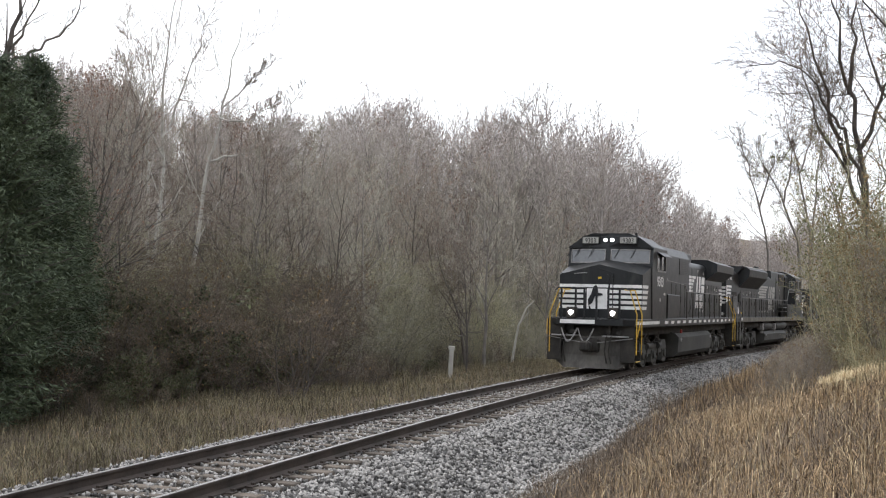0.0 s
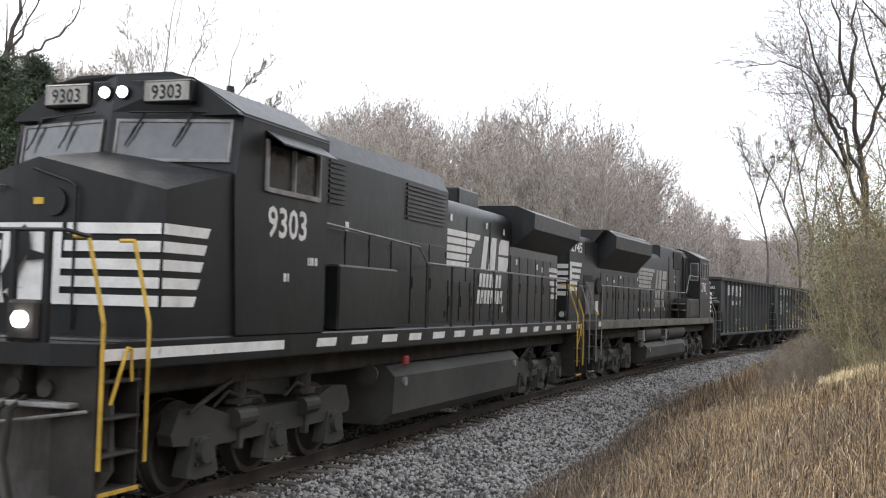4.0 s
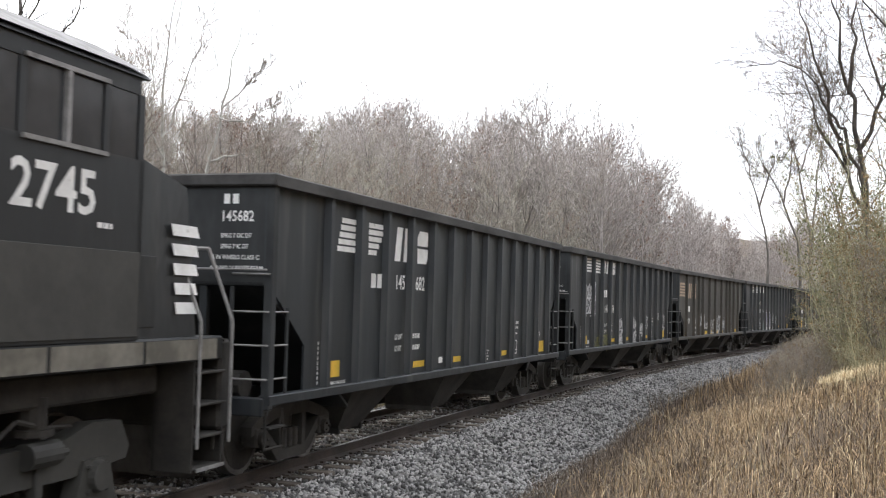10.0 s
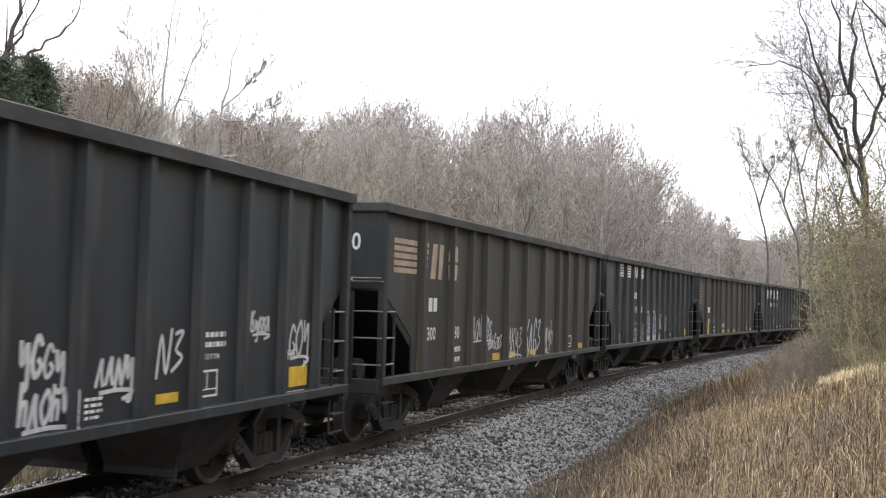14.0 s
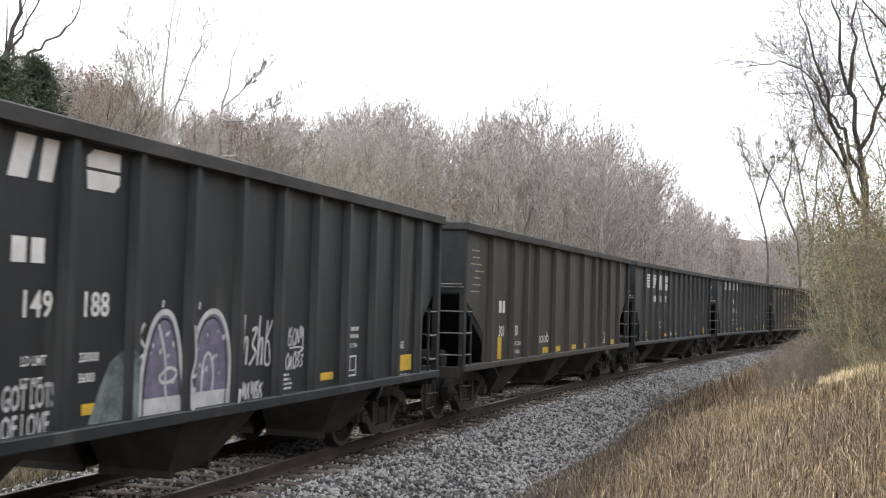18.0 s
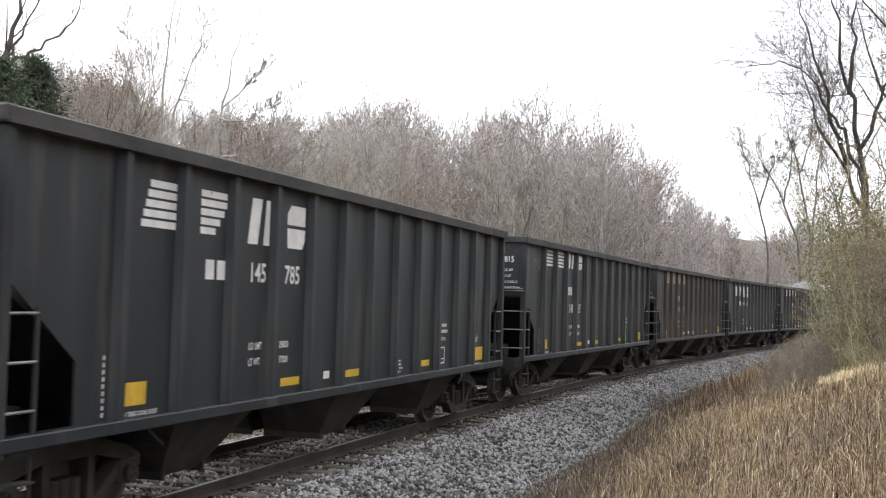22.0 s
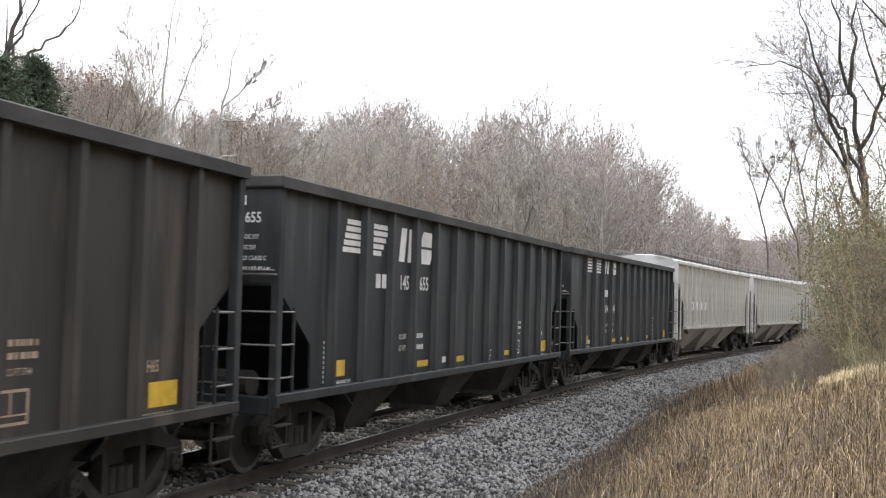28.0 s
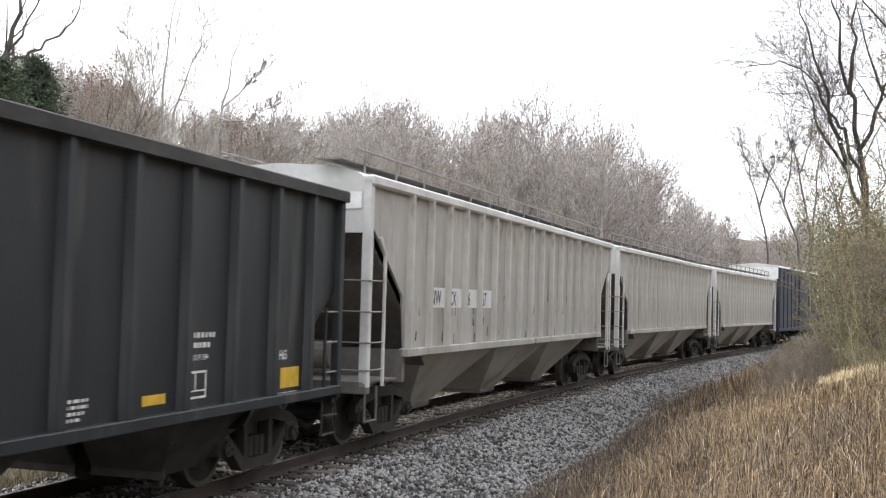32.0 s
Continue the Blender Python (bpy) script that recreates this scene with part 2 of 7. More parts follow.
# ---- mesh building ----
class Shape:
    """Collects vertices and faces, then becomes one mesh."""

    def __init__(self):
        self.v, self.f, self.mi, self.mats = [], [], [], []
        self.cur = 0

    def use(self, m):
        if m not in self.mats:
            self.mats.append(m)
        self.cur = self.mats.index(m)
        return self

    def add(self, verts, faces):
        k = len(self.v)
        self.v += [tuple(q) for q in verts]
        self.f += [tuple(k + i for i in g) for g in faces]
        self.mi += [self.cur] * len(faces)
        return self

    def box(self, x0, x1, y0, y1, z0, z1, c=0.0):
        if c <= 0 or min(x1 - x0, y1 - y0, z1 - z0) <= 2.2 * c:
            vs = [(x, y, z) for x in (x0, x1) for y in (y0, y1) for z in (z0, z1)]
            return self.add(vs, [(0, 1, 3, 2), (4, 6, 7, 5), (0, 4, 5, 1), (2, 3, 7, 6), (0, 2, 6, 4), (1, 5, 7, 3)])
        vs, idx = [], {}
        X, Y, Z = (x0, x1), (y0, y1), (z0, z1)
        for i in (0, 1):
            for j in (0, 1):
                for k in (0, 1):
                    sx, sy, sz = (c if i == 0 else -c), (c if j == 0 else -c), (c if k == 0 else -c)
                    idx[i, j, k, 0] = len(vs)
                    vs.append((X[i], Y[j] + sy, Z[k] + sz))
                    idx[i, j, k, 1] = len(vs)
                    vs.append((X[i] + sx, Y[j], Z[k] + sz))
                    idx[i, j, k, 2] = len(vs)
                    vs.append((X[i] + sx, Y[j] + sy, Z[k]))
        fs = []
        for i in (0, 1):
            fs.append([idx[i, a, b, 0] for a, b in ((0, 0), (1, 0), (1, 1), (0, 1))])
            fs.append([idx[a, i, b, 1] for a, b in ((0, 0), (1, 0), (1, 1), (0, 1))])
            fs.append([idx[a, b, i, 2] for a, b in ((0, 0), (1, 0), (1, 1), (0, 1))])
        for a in (0, 1):
            for b in (0, 1):
                fs.append([idx[a, b, 0, 0], idx[a, b, 1, 0], idx[a, b, 1, 1], idx[a, b, 0, 1]])
                fs.append([idx[a, 0, b, 0], idx[a, 1, b, 0], idx[a, 1, b, 2], idx[a, 0, b, 2]])
                fs.append([idx[0, a, b, 1], idx[1, a, b, 1], idx[1, a, b, 2], idx[0, a, b, 2]])
                for k in (0, 1):
                    fs.append([idx[a, b, k, 0], idx[a, b, k, 1], idx[a, b, k, 2]])
        return self.add(vs, fs)

    def prism(self, prof, a0, a1, axis="y"):
        """An outline of two coordinates, drawn out along an axis."""
        n = len(prof)
        put = {"y": lambda u, w, a: (u, a, w), "x": lambda u, w, a: (a, u, w), "z": lambda u, w, a: (u, w, a)}[axis]
        vs = [put(u, w, a0) for u, w in prof] + [put(u, w, a1) for u, w in prof]
        fs = [(i, (i + 1) % n, n + (i + 1) % n, n + i) for i in range(n)] + [tuple(range(n))[::-1], tuple(range(n, 2 * n))]
        return self.add(vs, fs)

    def cyl(self, p0, p1, r0, r1=None, n=10, caps=True):
        p0, p1 = Vector(p0), Vector(p1)
        r1 = r0 if r1 is None else r1
        q = (p1 - p0).to_track_quat("Z", "Y")
        vs = [p + q @ Vector((r * math.cos(2 * math.pi * i / n), r * math.sin(2 * math.pi * i / n), 0)) for p, r in ((p0, r0), (p1, r1)) for i in range(n)]
        fs = [(i, (i + 1) % n, n + (i + 1) % n, n + i) for i in range(n)]
        if caps:
            fs += [tuple(range(n))[::-1], tuple(range(n, 2 * n))]
        return self.add(vs, fs)

    def tube(self, pts, r, n=6):
        for a, b in zip(pts, pts[1:]):
            self.cyl(a, b, r, n=n)
        return self

    def hull(self, verts, faces):
        return self.add(verts, faces)

    def mesh(self, name, smooth=False):
        me = bpy.data.meshes.new(name)
        me.from_pydata(self.v, [], self.f)
        for m in self.mats:
            me.materials.append(m)
        if len(self.mats) > 1:
            me.polygons.foreach_set("material_index", self.mi)
        bm = bmesh.new()
        bm.from_mesh(me)
        bmesh.ops.recalc_face_normals(bm, faces=bm.faces)
        bm.to_mesh(me)
        bm.free()
        if smooth:
            me.shade_smooth()
            me.set_sharp_from_angle(angle=radians(38))
        return me


def part(name, shape, material, parent, label="", smooth=False):
    """One mesh object under a thing or under a part."""
    if material is not None and not shape.mats:
        shape.use(material)
    ob = new(name, shape.mesh(name, smooth))
    ob.parent = parent
    if label:
        ob["label"] = label
    return ob


def thing(name, label, category, group="", shape=None, material=None, kind="", smooth=False):
    if shape is not None and not shape.mats:
        shape.use(material)
    ob = new(name, shape.mesh(name, smooth) if shape is not None else None)
    return tagged(ob, label, category, group, kind)


LETTERS = {}


def words(s, text, height, x, y, z, material, squeeze=1.0, side=1):
    """Lettering laid on the side at x, its left end at y, its foot at z, as flat paint."""
    if text not in LETTERS:
        cu = bpy.data.curves.new("letters", "FONT")
        cu.body, cu.size, cu.extrude, cu.resolution_u = text, 1.38, 0.0, 2
        cu.offset = 0.025
        ob = bpy.data.objects.new("letters", cu)
        scene.collection.objects.link(ob)
        bpy.context.view_layer.update()
        me = ob.to_mesh()
        LETTERS[text] = [(v.co.x, v.co.y) for v in me.vertices], [tuple(q.vertices) for q in me.polygons]
        ob.to_mesh_clear()
        bpy.data.objects.remove(ob)
        bpy.data.curves.remove(cu)
    vs, fs = LETTERS[text]
    return s.use(material).add([(x, y + a * height * squeeze, z + b * height) for a, b in vs], fs)


# ---- the line: a gentle curve to the right ----
OFF, K0, K1 = 7.334, 0.0026825, -3.26e-6
_h = 0.5
_sg = np.arange(-260, 520 + _h, _h)
_th = K0 * _sg + K1 * _sg ** 2 / 2
_i0 = int(np.argmin(abs(_sg)))
_cx = np.concatenate([[0], np.cumsum((np.sin(_th[1:]) + np.sin(_th[:-1])) / 2 * _h)])
_cy = np.concatenate([[0], np.cumsum((np.cos(_th[1:]) + np.cos(_th[:-1])) / 2 * _h)])
_cx, _cy = _cx - _cx[_i0] - OFF, _cy - _cy[_i0]


def line(s, n=0.0):
    """Place on the ground plan at s metres along the line and n metres to its right, and the heading."""
    th = np.interp(s, _sg, _th)
    return np.interp(s, _sg, _cx) + n * np.cos(th), np.interp(s, _sg, _cy) - n * np.sin(th), th


def to_line(x, y):
    """s and n of points of the plan."""
    x, y = np.asarray(x, float), np.asarray(y, float)
    s = np.clip(y, -255, 515)
    for _ in range(12):
        cx, cy, th = line(s)
        s = np.clip(s + (x - cx) * np.sin(th) + (y - cy) * np.cos(th), -258, 518)
    cx, cy, th = line(s)
    return s, (x - cx) * np.cos(th) - (y - cy) * np.sin(th)


def smooth(a, b, t):
    q = np.clip((t - a) / (b - a), 0, 1)
    return q * q * (3 - 2 * q)


def ground_z(x, y):
    """Height of the ground over the plan: line in a shallow valley, bank on the right, wooded slope on the left."""
    s, n = to_line(x, y)
    x, y = np.asarray(x, float), np.asarray(y, float)
    z = np.full(np.shape(s), -0.8)
    # made steeper past n = 11, out of view, to shut off sky light
    right = np.interp(n, [2.2, 3.3, 3.9, 5.4, 7.2, 8.6, 11, 16, 30, 60, 140, 300], [-0.85, -0.68, -0.5, 0.12, 0.66, 1.05, 1.8, 5.0, 15.0, 30, 46, 55])
    left = np.interp(-n, [2.2, 3.0, 5, 9, 14, 20, 30, 45, 62, 90, 140, 300], [-0.85, -0.7, -0.72, -0.9, -1.1, -0.2, 3.6, 8.0, 12.0, 17.5, 25, 34])
    z = np.where(n > 0, right, left)
    z = np.where(abs(n) < 2.2, -0.85, z)
    away = smooth(2.4, 6, abs(n))
    z = z + away * (0.07 * np.sin(x * 1.3 + 0.7) * np.cos(y * 0.9) + 0.12 * np.sin(x * 0.31) * np.sin(y * 0.27 + 1))
    mound = 0.35 * np.exp(-(((x - 1.3) / 1.6) ** 2 + ((y - 13.2) / 2.2) ** 2))
    return z + mound


def gz(x, y):
    return float(ground_z(np.array([x]), np.array([y]))[0])


# ---- how the train moves ----
def moved(t):
    u = t - 10
    return 7.105 * u + 0.033314 * u * u / 2 - 0.002599 * u ** 3 / 6 - 1.35 * max(0.0, 1 - t / 3.3) ** 1.35


RIDERS, WHEELS = [], []


def car_pose(s0, half, t):
    s = s0 - moved(t)
    ax, ay, _ = line(s - half)
    bx, by, _ = line(s + half)
    return pose((ax + bx) / 2, (ay + by) / 2, 0, 0, 0, -math.degrees(math.atan2(bx - ax, by - ay)))


def motions():
    for ob, s0, half in RIDERS:
        walk(ob, [(t, car_pose(s0, half, t)) for t in np.arange(0, SECONDS + 0.01, 0.5)])
    for ob, place, r in WHEELS:
        walk(ob, [(t, Matrix.Translation(place) @ Matrix.Rotation(moved(t) / r, 4, "X")) for t in np.arange(0, SECONDS + 0.01, 0.1)])


# ---- ground, line ----
def grid_mesh(name, xs, ys, material):
    X, Y = np.meshgrid(xs, ys)
    Z = ground_z(X.ravel(), Y.ravel())
    nx, ny = len(xs), len(ys)
    i = np.arange(nx * ny).reshape(ny, nx)
    f = np.stack([i[:-1, :-1], i[:-1, 1:], i[1:, 1:], i[1:, :-1]], -1).reshape(-1, 4)
    me = bpy.data.meshes.new(name)
    me.from_pydata(np.stack([X.ravel(), Y.ravel(), Z], -1).tolist(), [], f.tolist())
    me.materials.append(material)
    me.shade_smooth()
    return me


def steps(*pairs):
    out = [pairs[0][0]]
    for (a, _), (b, d) in zip(pairs, pairs[1:]):
        out += list(np.linspace(a, b, max(2, int(abs(b - a) / d) + 1))[1:])
    return np.array(out)


xs = steps((-1500, 0), (-300, 150), (-60, 8), (-14, 1.0), (6, 0.4), (16, 1.0), (70, 6), (300, 30), (1500, 200))
ys = steps((-900, 0), (-200, 100), (-20, 12), (4, 1.5), (40, 0.5), (90, 1.5), (320, 8), (600, 40), (2500, 250))
tagged(new("ground", grid_mesh("ground", xs, ys, M["soil"])), "brown leaf-littered ground with dead grass beside the line", "ground", kind="structure")


def swept(prof, s0, s1, step, material, name):
    """An outline in (n, z), drawn along the line."""
    ss = np.arange(s0, s1 + step, step)
    k = len(prof)
    v, f = [], []
    for s in ss:
        for n, z in prof:
            x, y, _ = line(s, n)
            v.append((float(x), float(y), z))
    for i in range(len(ss) - 1):
        for j in range(k):
            a, b = i * k + j, i * k + (j + 1) % k
            f.append((a, b, b + k, a + k))
    f += [tuple(range(k))[::-1], tuple(range((len(ss) - 1) * k, len(ss) * k))]
    sh = Shape().use(material).add(v, f)
    return sh


bed = [(-3.3, -0.95), (-3.05, -0.72), (-1.75, -0.25), (-1.4, -0.235), (1.4, -0.235), (1.85, -0.24), (3.35, -0.76), (3.6, -0.98)]
track = thing("track_bed", "pale grey crushed stone ballast bed under the rails", "track bed", kind="structure", shape=swept(bed, -240, 480, 2.0, M["gravel"], "track_bed"))
RAIL_N = 0.775
for sgn in (-1, 1):
    c = sgn * RAIL_N
    prof = [(c - 0.07, -0.172), (c + 0.07, -0.172), (c + 0.07, -0.158), (c + 0.012, -0.13), (c + 0.012, -0.045), (c + 0.037, -0.035), (c + 0.037, -0.006), (c + 0.03, -0.0015), (c - 0.03, -0.0015), (c - 0.037, -0.006), (c - 0.037, -0.035), (c - 0.012, -0.045), (c - 0.012, -0.13), (c - 0.07, -0.158)]
    rail = thing("rail", "rusty steel rail with a worn bright running surface", "rail", "rails of the line", swept(prof, -240, 480, 1.5, M["rail_side"], "rail"))
    head = [(c - 0.026, -0.0015), (c + 0.026, -0.0015), (c + 0.022, 0.001), (c - 0.022, 0.001)]
    part("running_surface", swept(head, -240, 480, 1.5, M["rail_top"], "running_surface"), None, rail, "bright worn rail head")
# ---- running gear ----
def wheel_set(parent, y, r, gauge=0.775):
    s = Shape().use(M["under"])
    s.cyl((-1.02, 0, 0), (1.02, 0, 0), 0.085, n=10)
    for g in (-1, 1):
        x0, x1 = g * (gauge - 0.075), g * (gauge + 0.065)
        s.use(M["wheel_face"]).cyl((x0, 0, 0), (x1, 0, 0), r, n=28)
        s.cyl((g * (gauge - 0.1), 0, 0), (x0, 0, 0), r + 0.025, n=28)
        s.use(M["under"])
        for xa, xb in ((x1, x1 + g * 0.006), (g * (gauge - 0.106), g * (gauge - 0.1))):
            s.cyl((xa, 0, 0), (xb, 0, 0), r * 0.86, n=24)
        s.cyl((x1, 0, 0), (x1 + g * 0.05, 0, 0), 0.16, 0.13, n=14)
        s.cyl((g * 0.98, 0, 0), (g * 1.2, 0, 0), 0.1, n=10)
        for k in range(3):
            a = k * 2.094
            s.cyl((g * 1.2, 0.05 * math.cos(a), 0.05 * math.sin(a)), (g * 1.225, 0.05 * math.cos(a), 0.05 * math.sin(a)), 0.018, n=6)
    ob = part("wheel_set", s, None, parent, smooth=True)
    ob.location = (0, y, r)
    return ob


def freight_truck(parent, y):
    base = Shape().box(-1.0, 1.0, -0.2, 0.2, 0.5, 0.72, 0.03)
    base.cyl((0, 0, 0.7), (0, 0, 0.86), 0.2, n=14)
    for q in (-0.62, 0.62):
        base.box(-0.85, 0.85, q - 0.05, q + 0.05, 0.32, 0.42)
        for g in (-1, 1):
            base.box(g * 0.775 - 0.05, g * 0.775 + 0.05, q - 0.1 if q < 0 else q - 0.02, q + 0.02 if q < 0 else q + 0.1, 0.3, 0.6)
    tr = part("truck", base, M["under"], parent)
    tr.location = (0, y, 0)
    for g in (-1, 1):
        f = Shape()
        a, b = sorted((g * 0.96, g * 1.12))
        f.prism([(-1.12, 0.62), (-0.92, 0.72), (-0.42, 0.85), (0.42, 0.85), (0.92, 0.72), (1.12, 0.62), (1.12, 0.5), (0.9, 0.58), (0.4, 0.69), (-0.4, 0.69), (-0.9, 0.58), (-1.12, 0.5)], a, b, "x")
        f.prism([(-0.78, 0.6), (-0.34, 0.26), (0.34, 0.26), (0.78, 0.6), (0.78, 0.46), (0.4, 0.13), (-0.4, 0.13), (-0.78, 0.46)], a, b, "x")
        for q in (-1, 1):
            f.box(a, b, min(q * 0.28, q * 0.38), max(q * 0.28, q * 0.38), 0.2, 0.72)
            f.box(a - 0.02, b + 0.02, q * 0.9 - 0.14, q * 0.9 + 0.14, 0.36, 0.6, 0.02)
        part("side_frame", f, M["under"], tr)
        sp = Shape()
        for q in (-0.16, 0, 0.16):
            sp = Shape()
            sp.cyl(((a + b) / 2, q, 0.27), ((a + b) / 2, q, 0.51), 0.066, n=10)
            part("spring", sp, M["under"], tr)
    for q in (-0.9, 0.9):
        wheel_set(tr, q, 0.457)
    return tr


def coupler(parent, y, sgn, z=0.85):
    s = Shape().box(-0.1, 0.1, min(y, y + sgn * 0.5), max(y, y + sgn * 0.5), z - 0.1, z + 0.1, 0.02)
    e = y + sgn * 0.5
    s.box(-0.2, 0.16, min(e, e + sgn * 0.24), max(e, e + sgn * 0.24), z - 0.16, z + 0.16, 0.05)
    s.box(0.06, 0.2, min(e, e + sgn * 0.34), max(e, e + sgn * 0.34), z - 0.14, z + 0.14, 0.04)
    return part("coupler", s, M["under"], parent, "grimy knuckle coupler")


def hose(parent, x, y, sgn):
    s = Shape().tube([(x, y, 0.8), (x, y + sgn * 0.15, 0.78), (x - 0.05, y + sgn * 0.3, 0.5), (x - 0.12, y + sgn * 0.5, 0.42), (x - 0.16, y + sgn * 0.62, 0.5)], 0.025)
    return part("air_hose", s, M["under"], parent)


def ladder(parent, face, u0, u1, zs, at, rod=0.014, name="ladder"):
    """Rungs and rails. face 'x': in a side plane at x=at, from y u0 to u1; 'y': in an end plane at y=at."""
    s = Shape()
    put = (lambda u, z, o: (at + o, u, z)) if face == "x" else (lambda u, z, o: (u, at + o, z))
    o = 0.05 if (face == "x") else -0.05 * (1 if at < 0 else -1)
    for z in zs:
        s.tube([put(u0, z, 0), put(u0, z, o), put(u1, z, o), put(u1, z, 0)], rod, n=6)
    s.mats.append(M["steel"])
    k = len(s.f) // len(zs)
    for i in range(len(zs)):
        one = Shape().use(M["steel"])
        fs = s.f[i * k:(i + 1) * k]
        lo = min(q for f in fs for q in f)
        hi = max(q for f in fs for q in f)
        one.add(s.v[lo:hi + 1], [tuple(q - lo for q in f) for f in fs])
        part("ladder_rung", one, None, parent)


def bars(s, x, y0, y1, z0, z1, m, slant=0.0):
    """A flat painted bar on the near side."""
    s.use(m).add([(x, y0, z0), (x, y1, z0), (x, y1 + slant, z1), (x, y0 + slant, z1)], [(0, 1, 2, 3)])


def fine_print(s, x, y, z, rows, width, m, h=0.035, gap=0.03, seed=1):
    rnd = random.Random(seed)
    for k in range(rows):
        u, end = y, y + width * rnd.uniform(0.75, 1.0)
        while u < end:
            w = rnd.uniform(0.03, 0.09)
            bars(s, x, u, min(u + w, end), z - k * (h + gap) - h, z - k * (h + gap), m)
            u += w + rnd.uniform(0.015, 0.035)


GLYPHS = (((0.1, 0.9), (0.75, 0.95), (0.3, 0.55), (0.85, 0.35), (0.1, 0.05)), ((0.05, 1.1), (0.15, 0.0), (0.25, 0.5), (0.65, 0.55), (0.7, 0.0)), ((0.85, 0.75), (0.4, 1.0), (0.1, 0.45), (0.45, 0.0), (0.9, 0.25), (0.55, 0.45)), ((0.0, 0.0), (0.35, 1.0), (0.5, 0.45), (0.8, 0.0)), ((0.0, 1.0), (0.3, 0.3), (0.6, 0.9), (0.9, -0.3), (0.4, -0.35)), ((0.0, 0.0), (0.1, 0.95), (0.7, 0.1), (0.85, 1.1)), ((0.1, 1.0), (0.12, 0.1), (0.85, 0.05), (0.5, 0.5), (0.1, 0.55), (0.8, 1.0)), ((0.5, 1.0), (0.0, 0.5), (0.5, 0.0), (0.95, 0.5), (0.5, 1.0)))


def ribbon(s, x, pts, lw):
    """A sprayed stroke through points in (y, z), rounded between them."""
    fine = []
    for i in range(len(pts) - 1):
        p0, p1, p2, p3 = pts[max(0, i - 1)], pts[i], pts[i + 1], pts[min(len(pts) - 1, i + 2)]
        for j in range(5):
            t = j / 5
            fine.append(tuple(0.5 * (2 * b + (c - a) * t + (2 * a - 5 * b + 4 * c - d) * t * t + (3 * b - a - 3 * c + d) * t ** 3) for a, b, c, d in zip(p0, p1, p2, p3)))
    fine.append(pts[-1])
    k = len(fine)
    v = []
    for i in range(k):
        a, b = fine[max(0, i - 1)], fine[min(k - 1, i + 1)]
        d = math.hypot(b[0] - a[0], b[1] - a[1]) or 1
        ny, nz = -(b[1] - a[1]) / d * lw / 2, (b[0] - a[0]) / d * lw / 2
        v += [(x, fine[i][0] - ny, fine[i][1] - nz), (x, fine[i][0] + ny, fine[i][1] + nz)]
    s.add(v, [(2 * i, 2 * i + 2, 2 * i + 3, 2 * i + 1) for i in range(k - 1)])


def scrawl(s, x, y, z, w, h, m, seed, line_w=0.035, lean=0.12):
    """A hurried sprayed tag of letter-like strokes, w wide and h high, with a flourish."""
    rnd = random.Random(seed)
    n = max(2, int(w / (0.42 * h) + 0.5))
    s.use(m)
    cw = w / n
    for k in range(n):
        g = GLYPHS[rnd.randrange(len(GLYPHS))]
        hh, up = h * rnd.uniform(0.7, 1.05), h * rnd.uniform(-0.06, 0.14)
        ribbon(s, x + 0.0004 * k, [(y + cw * (k + u * 0.95) + lean * v * h, z + up + v * hh) for u, v in g], line_w * rnd.uniform(0.75, 1.1))
    if seed % 3 != 1:
        ribbon(s, x + 0.004, [(y + 0.1 * w, z - 0.06 * h), (y + 0.6 * w, z - 0.02 * h), (y + w, z - 0.1 * h), (y + 0.7 * w, z - 0.28 * h)], line_w * 0.8)


def over_ribs(s, ribs, shift):
    """The parts of flat side paint that cross the ribs, laid on the ribs' faces as well."""
    for f, mi in list(zip(s.f, s.mi)):
        pts = [s.v[i] for i in f]
        lo, hi = min(p[1] for p in pts), max(p[1] for p in pts)
        for r in ribs:
            a, b = r - shift - 0.05, r - shift + 0.05
            if hi < a or lo > b:
                continue
            poly = pts
            for sg, edge in ((1, a), (-1, b)):
                out = []
                for p, q in zip(poly, poly[1:] + poly[:1]):
                    dp, dq = sg * (p[1] - edge), sg * (q[1] - edge)
                    if dp >= 0:
                        out.append(p)
                    if dp * dq < 0:
                        k = dp / (dp - dq)
                        out.append(tuple(u + (w - u) * k for u, w in zip(p, q)))
                poly = out
                if len(poly) < 3:
                    break
            if len(poly) >= 3:
                s.cur = mi
                s.add([(p[0] + RIB_X - W, p[1], p[2]) for p in poly], [tuple(range(len(poly)))])
    return s


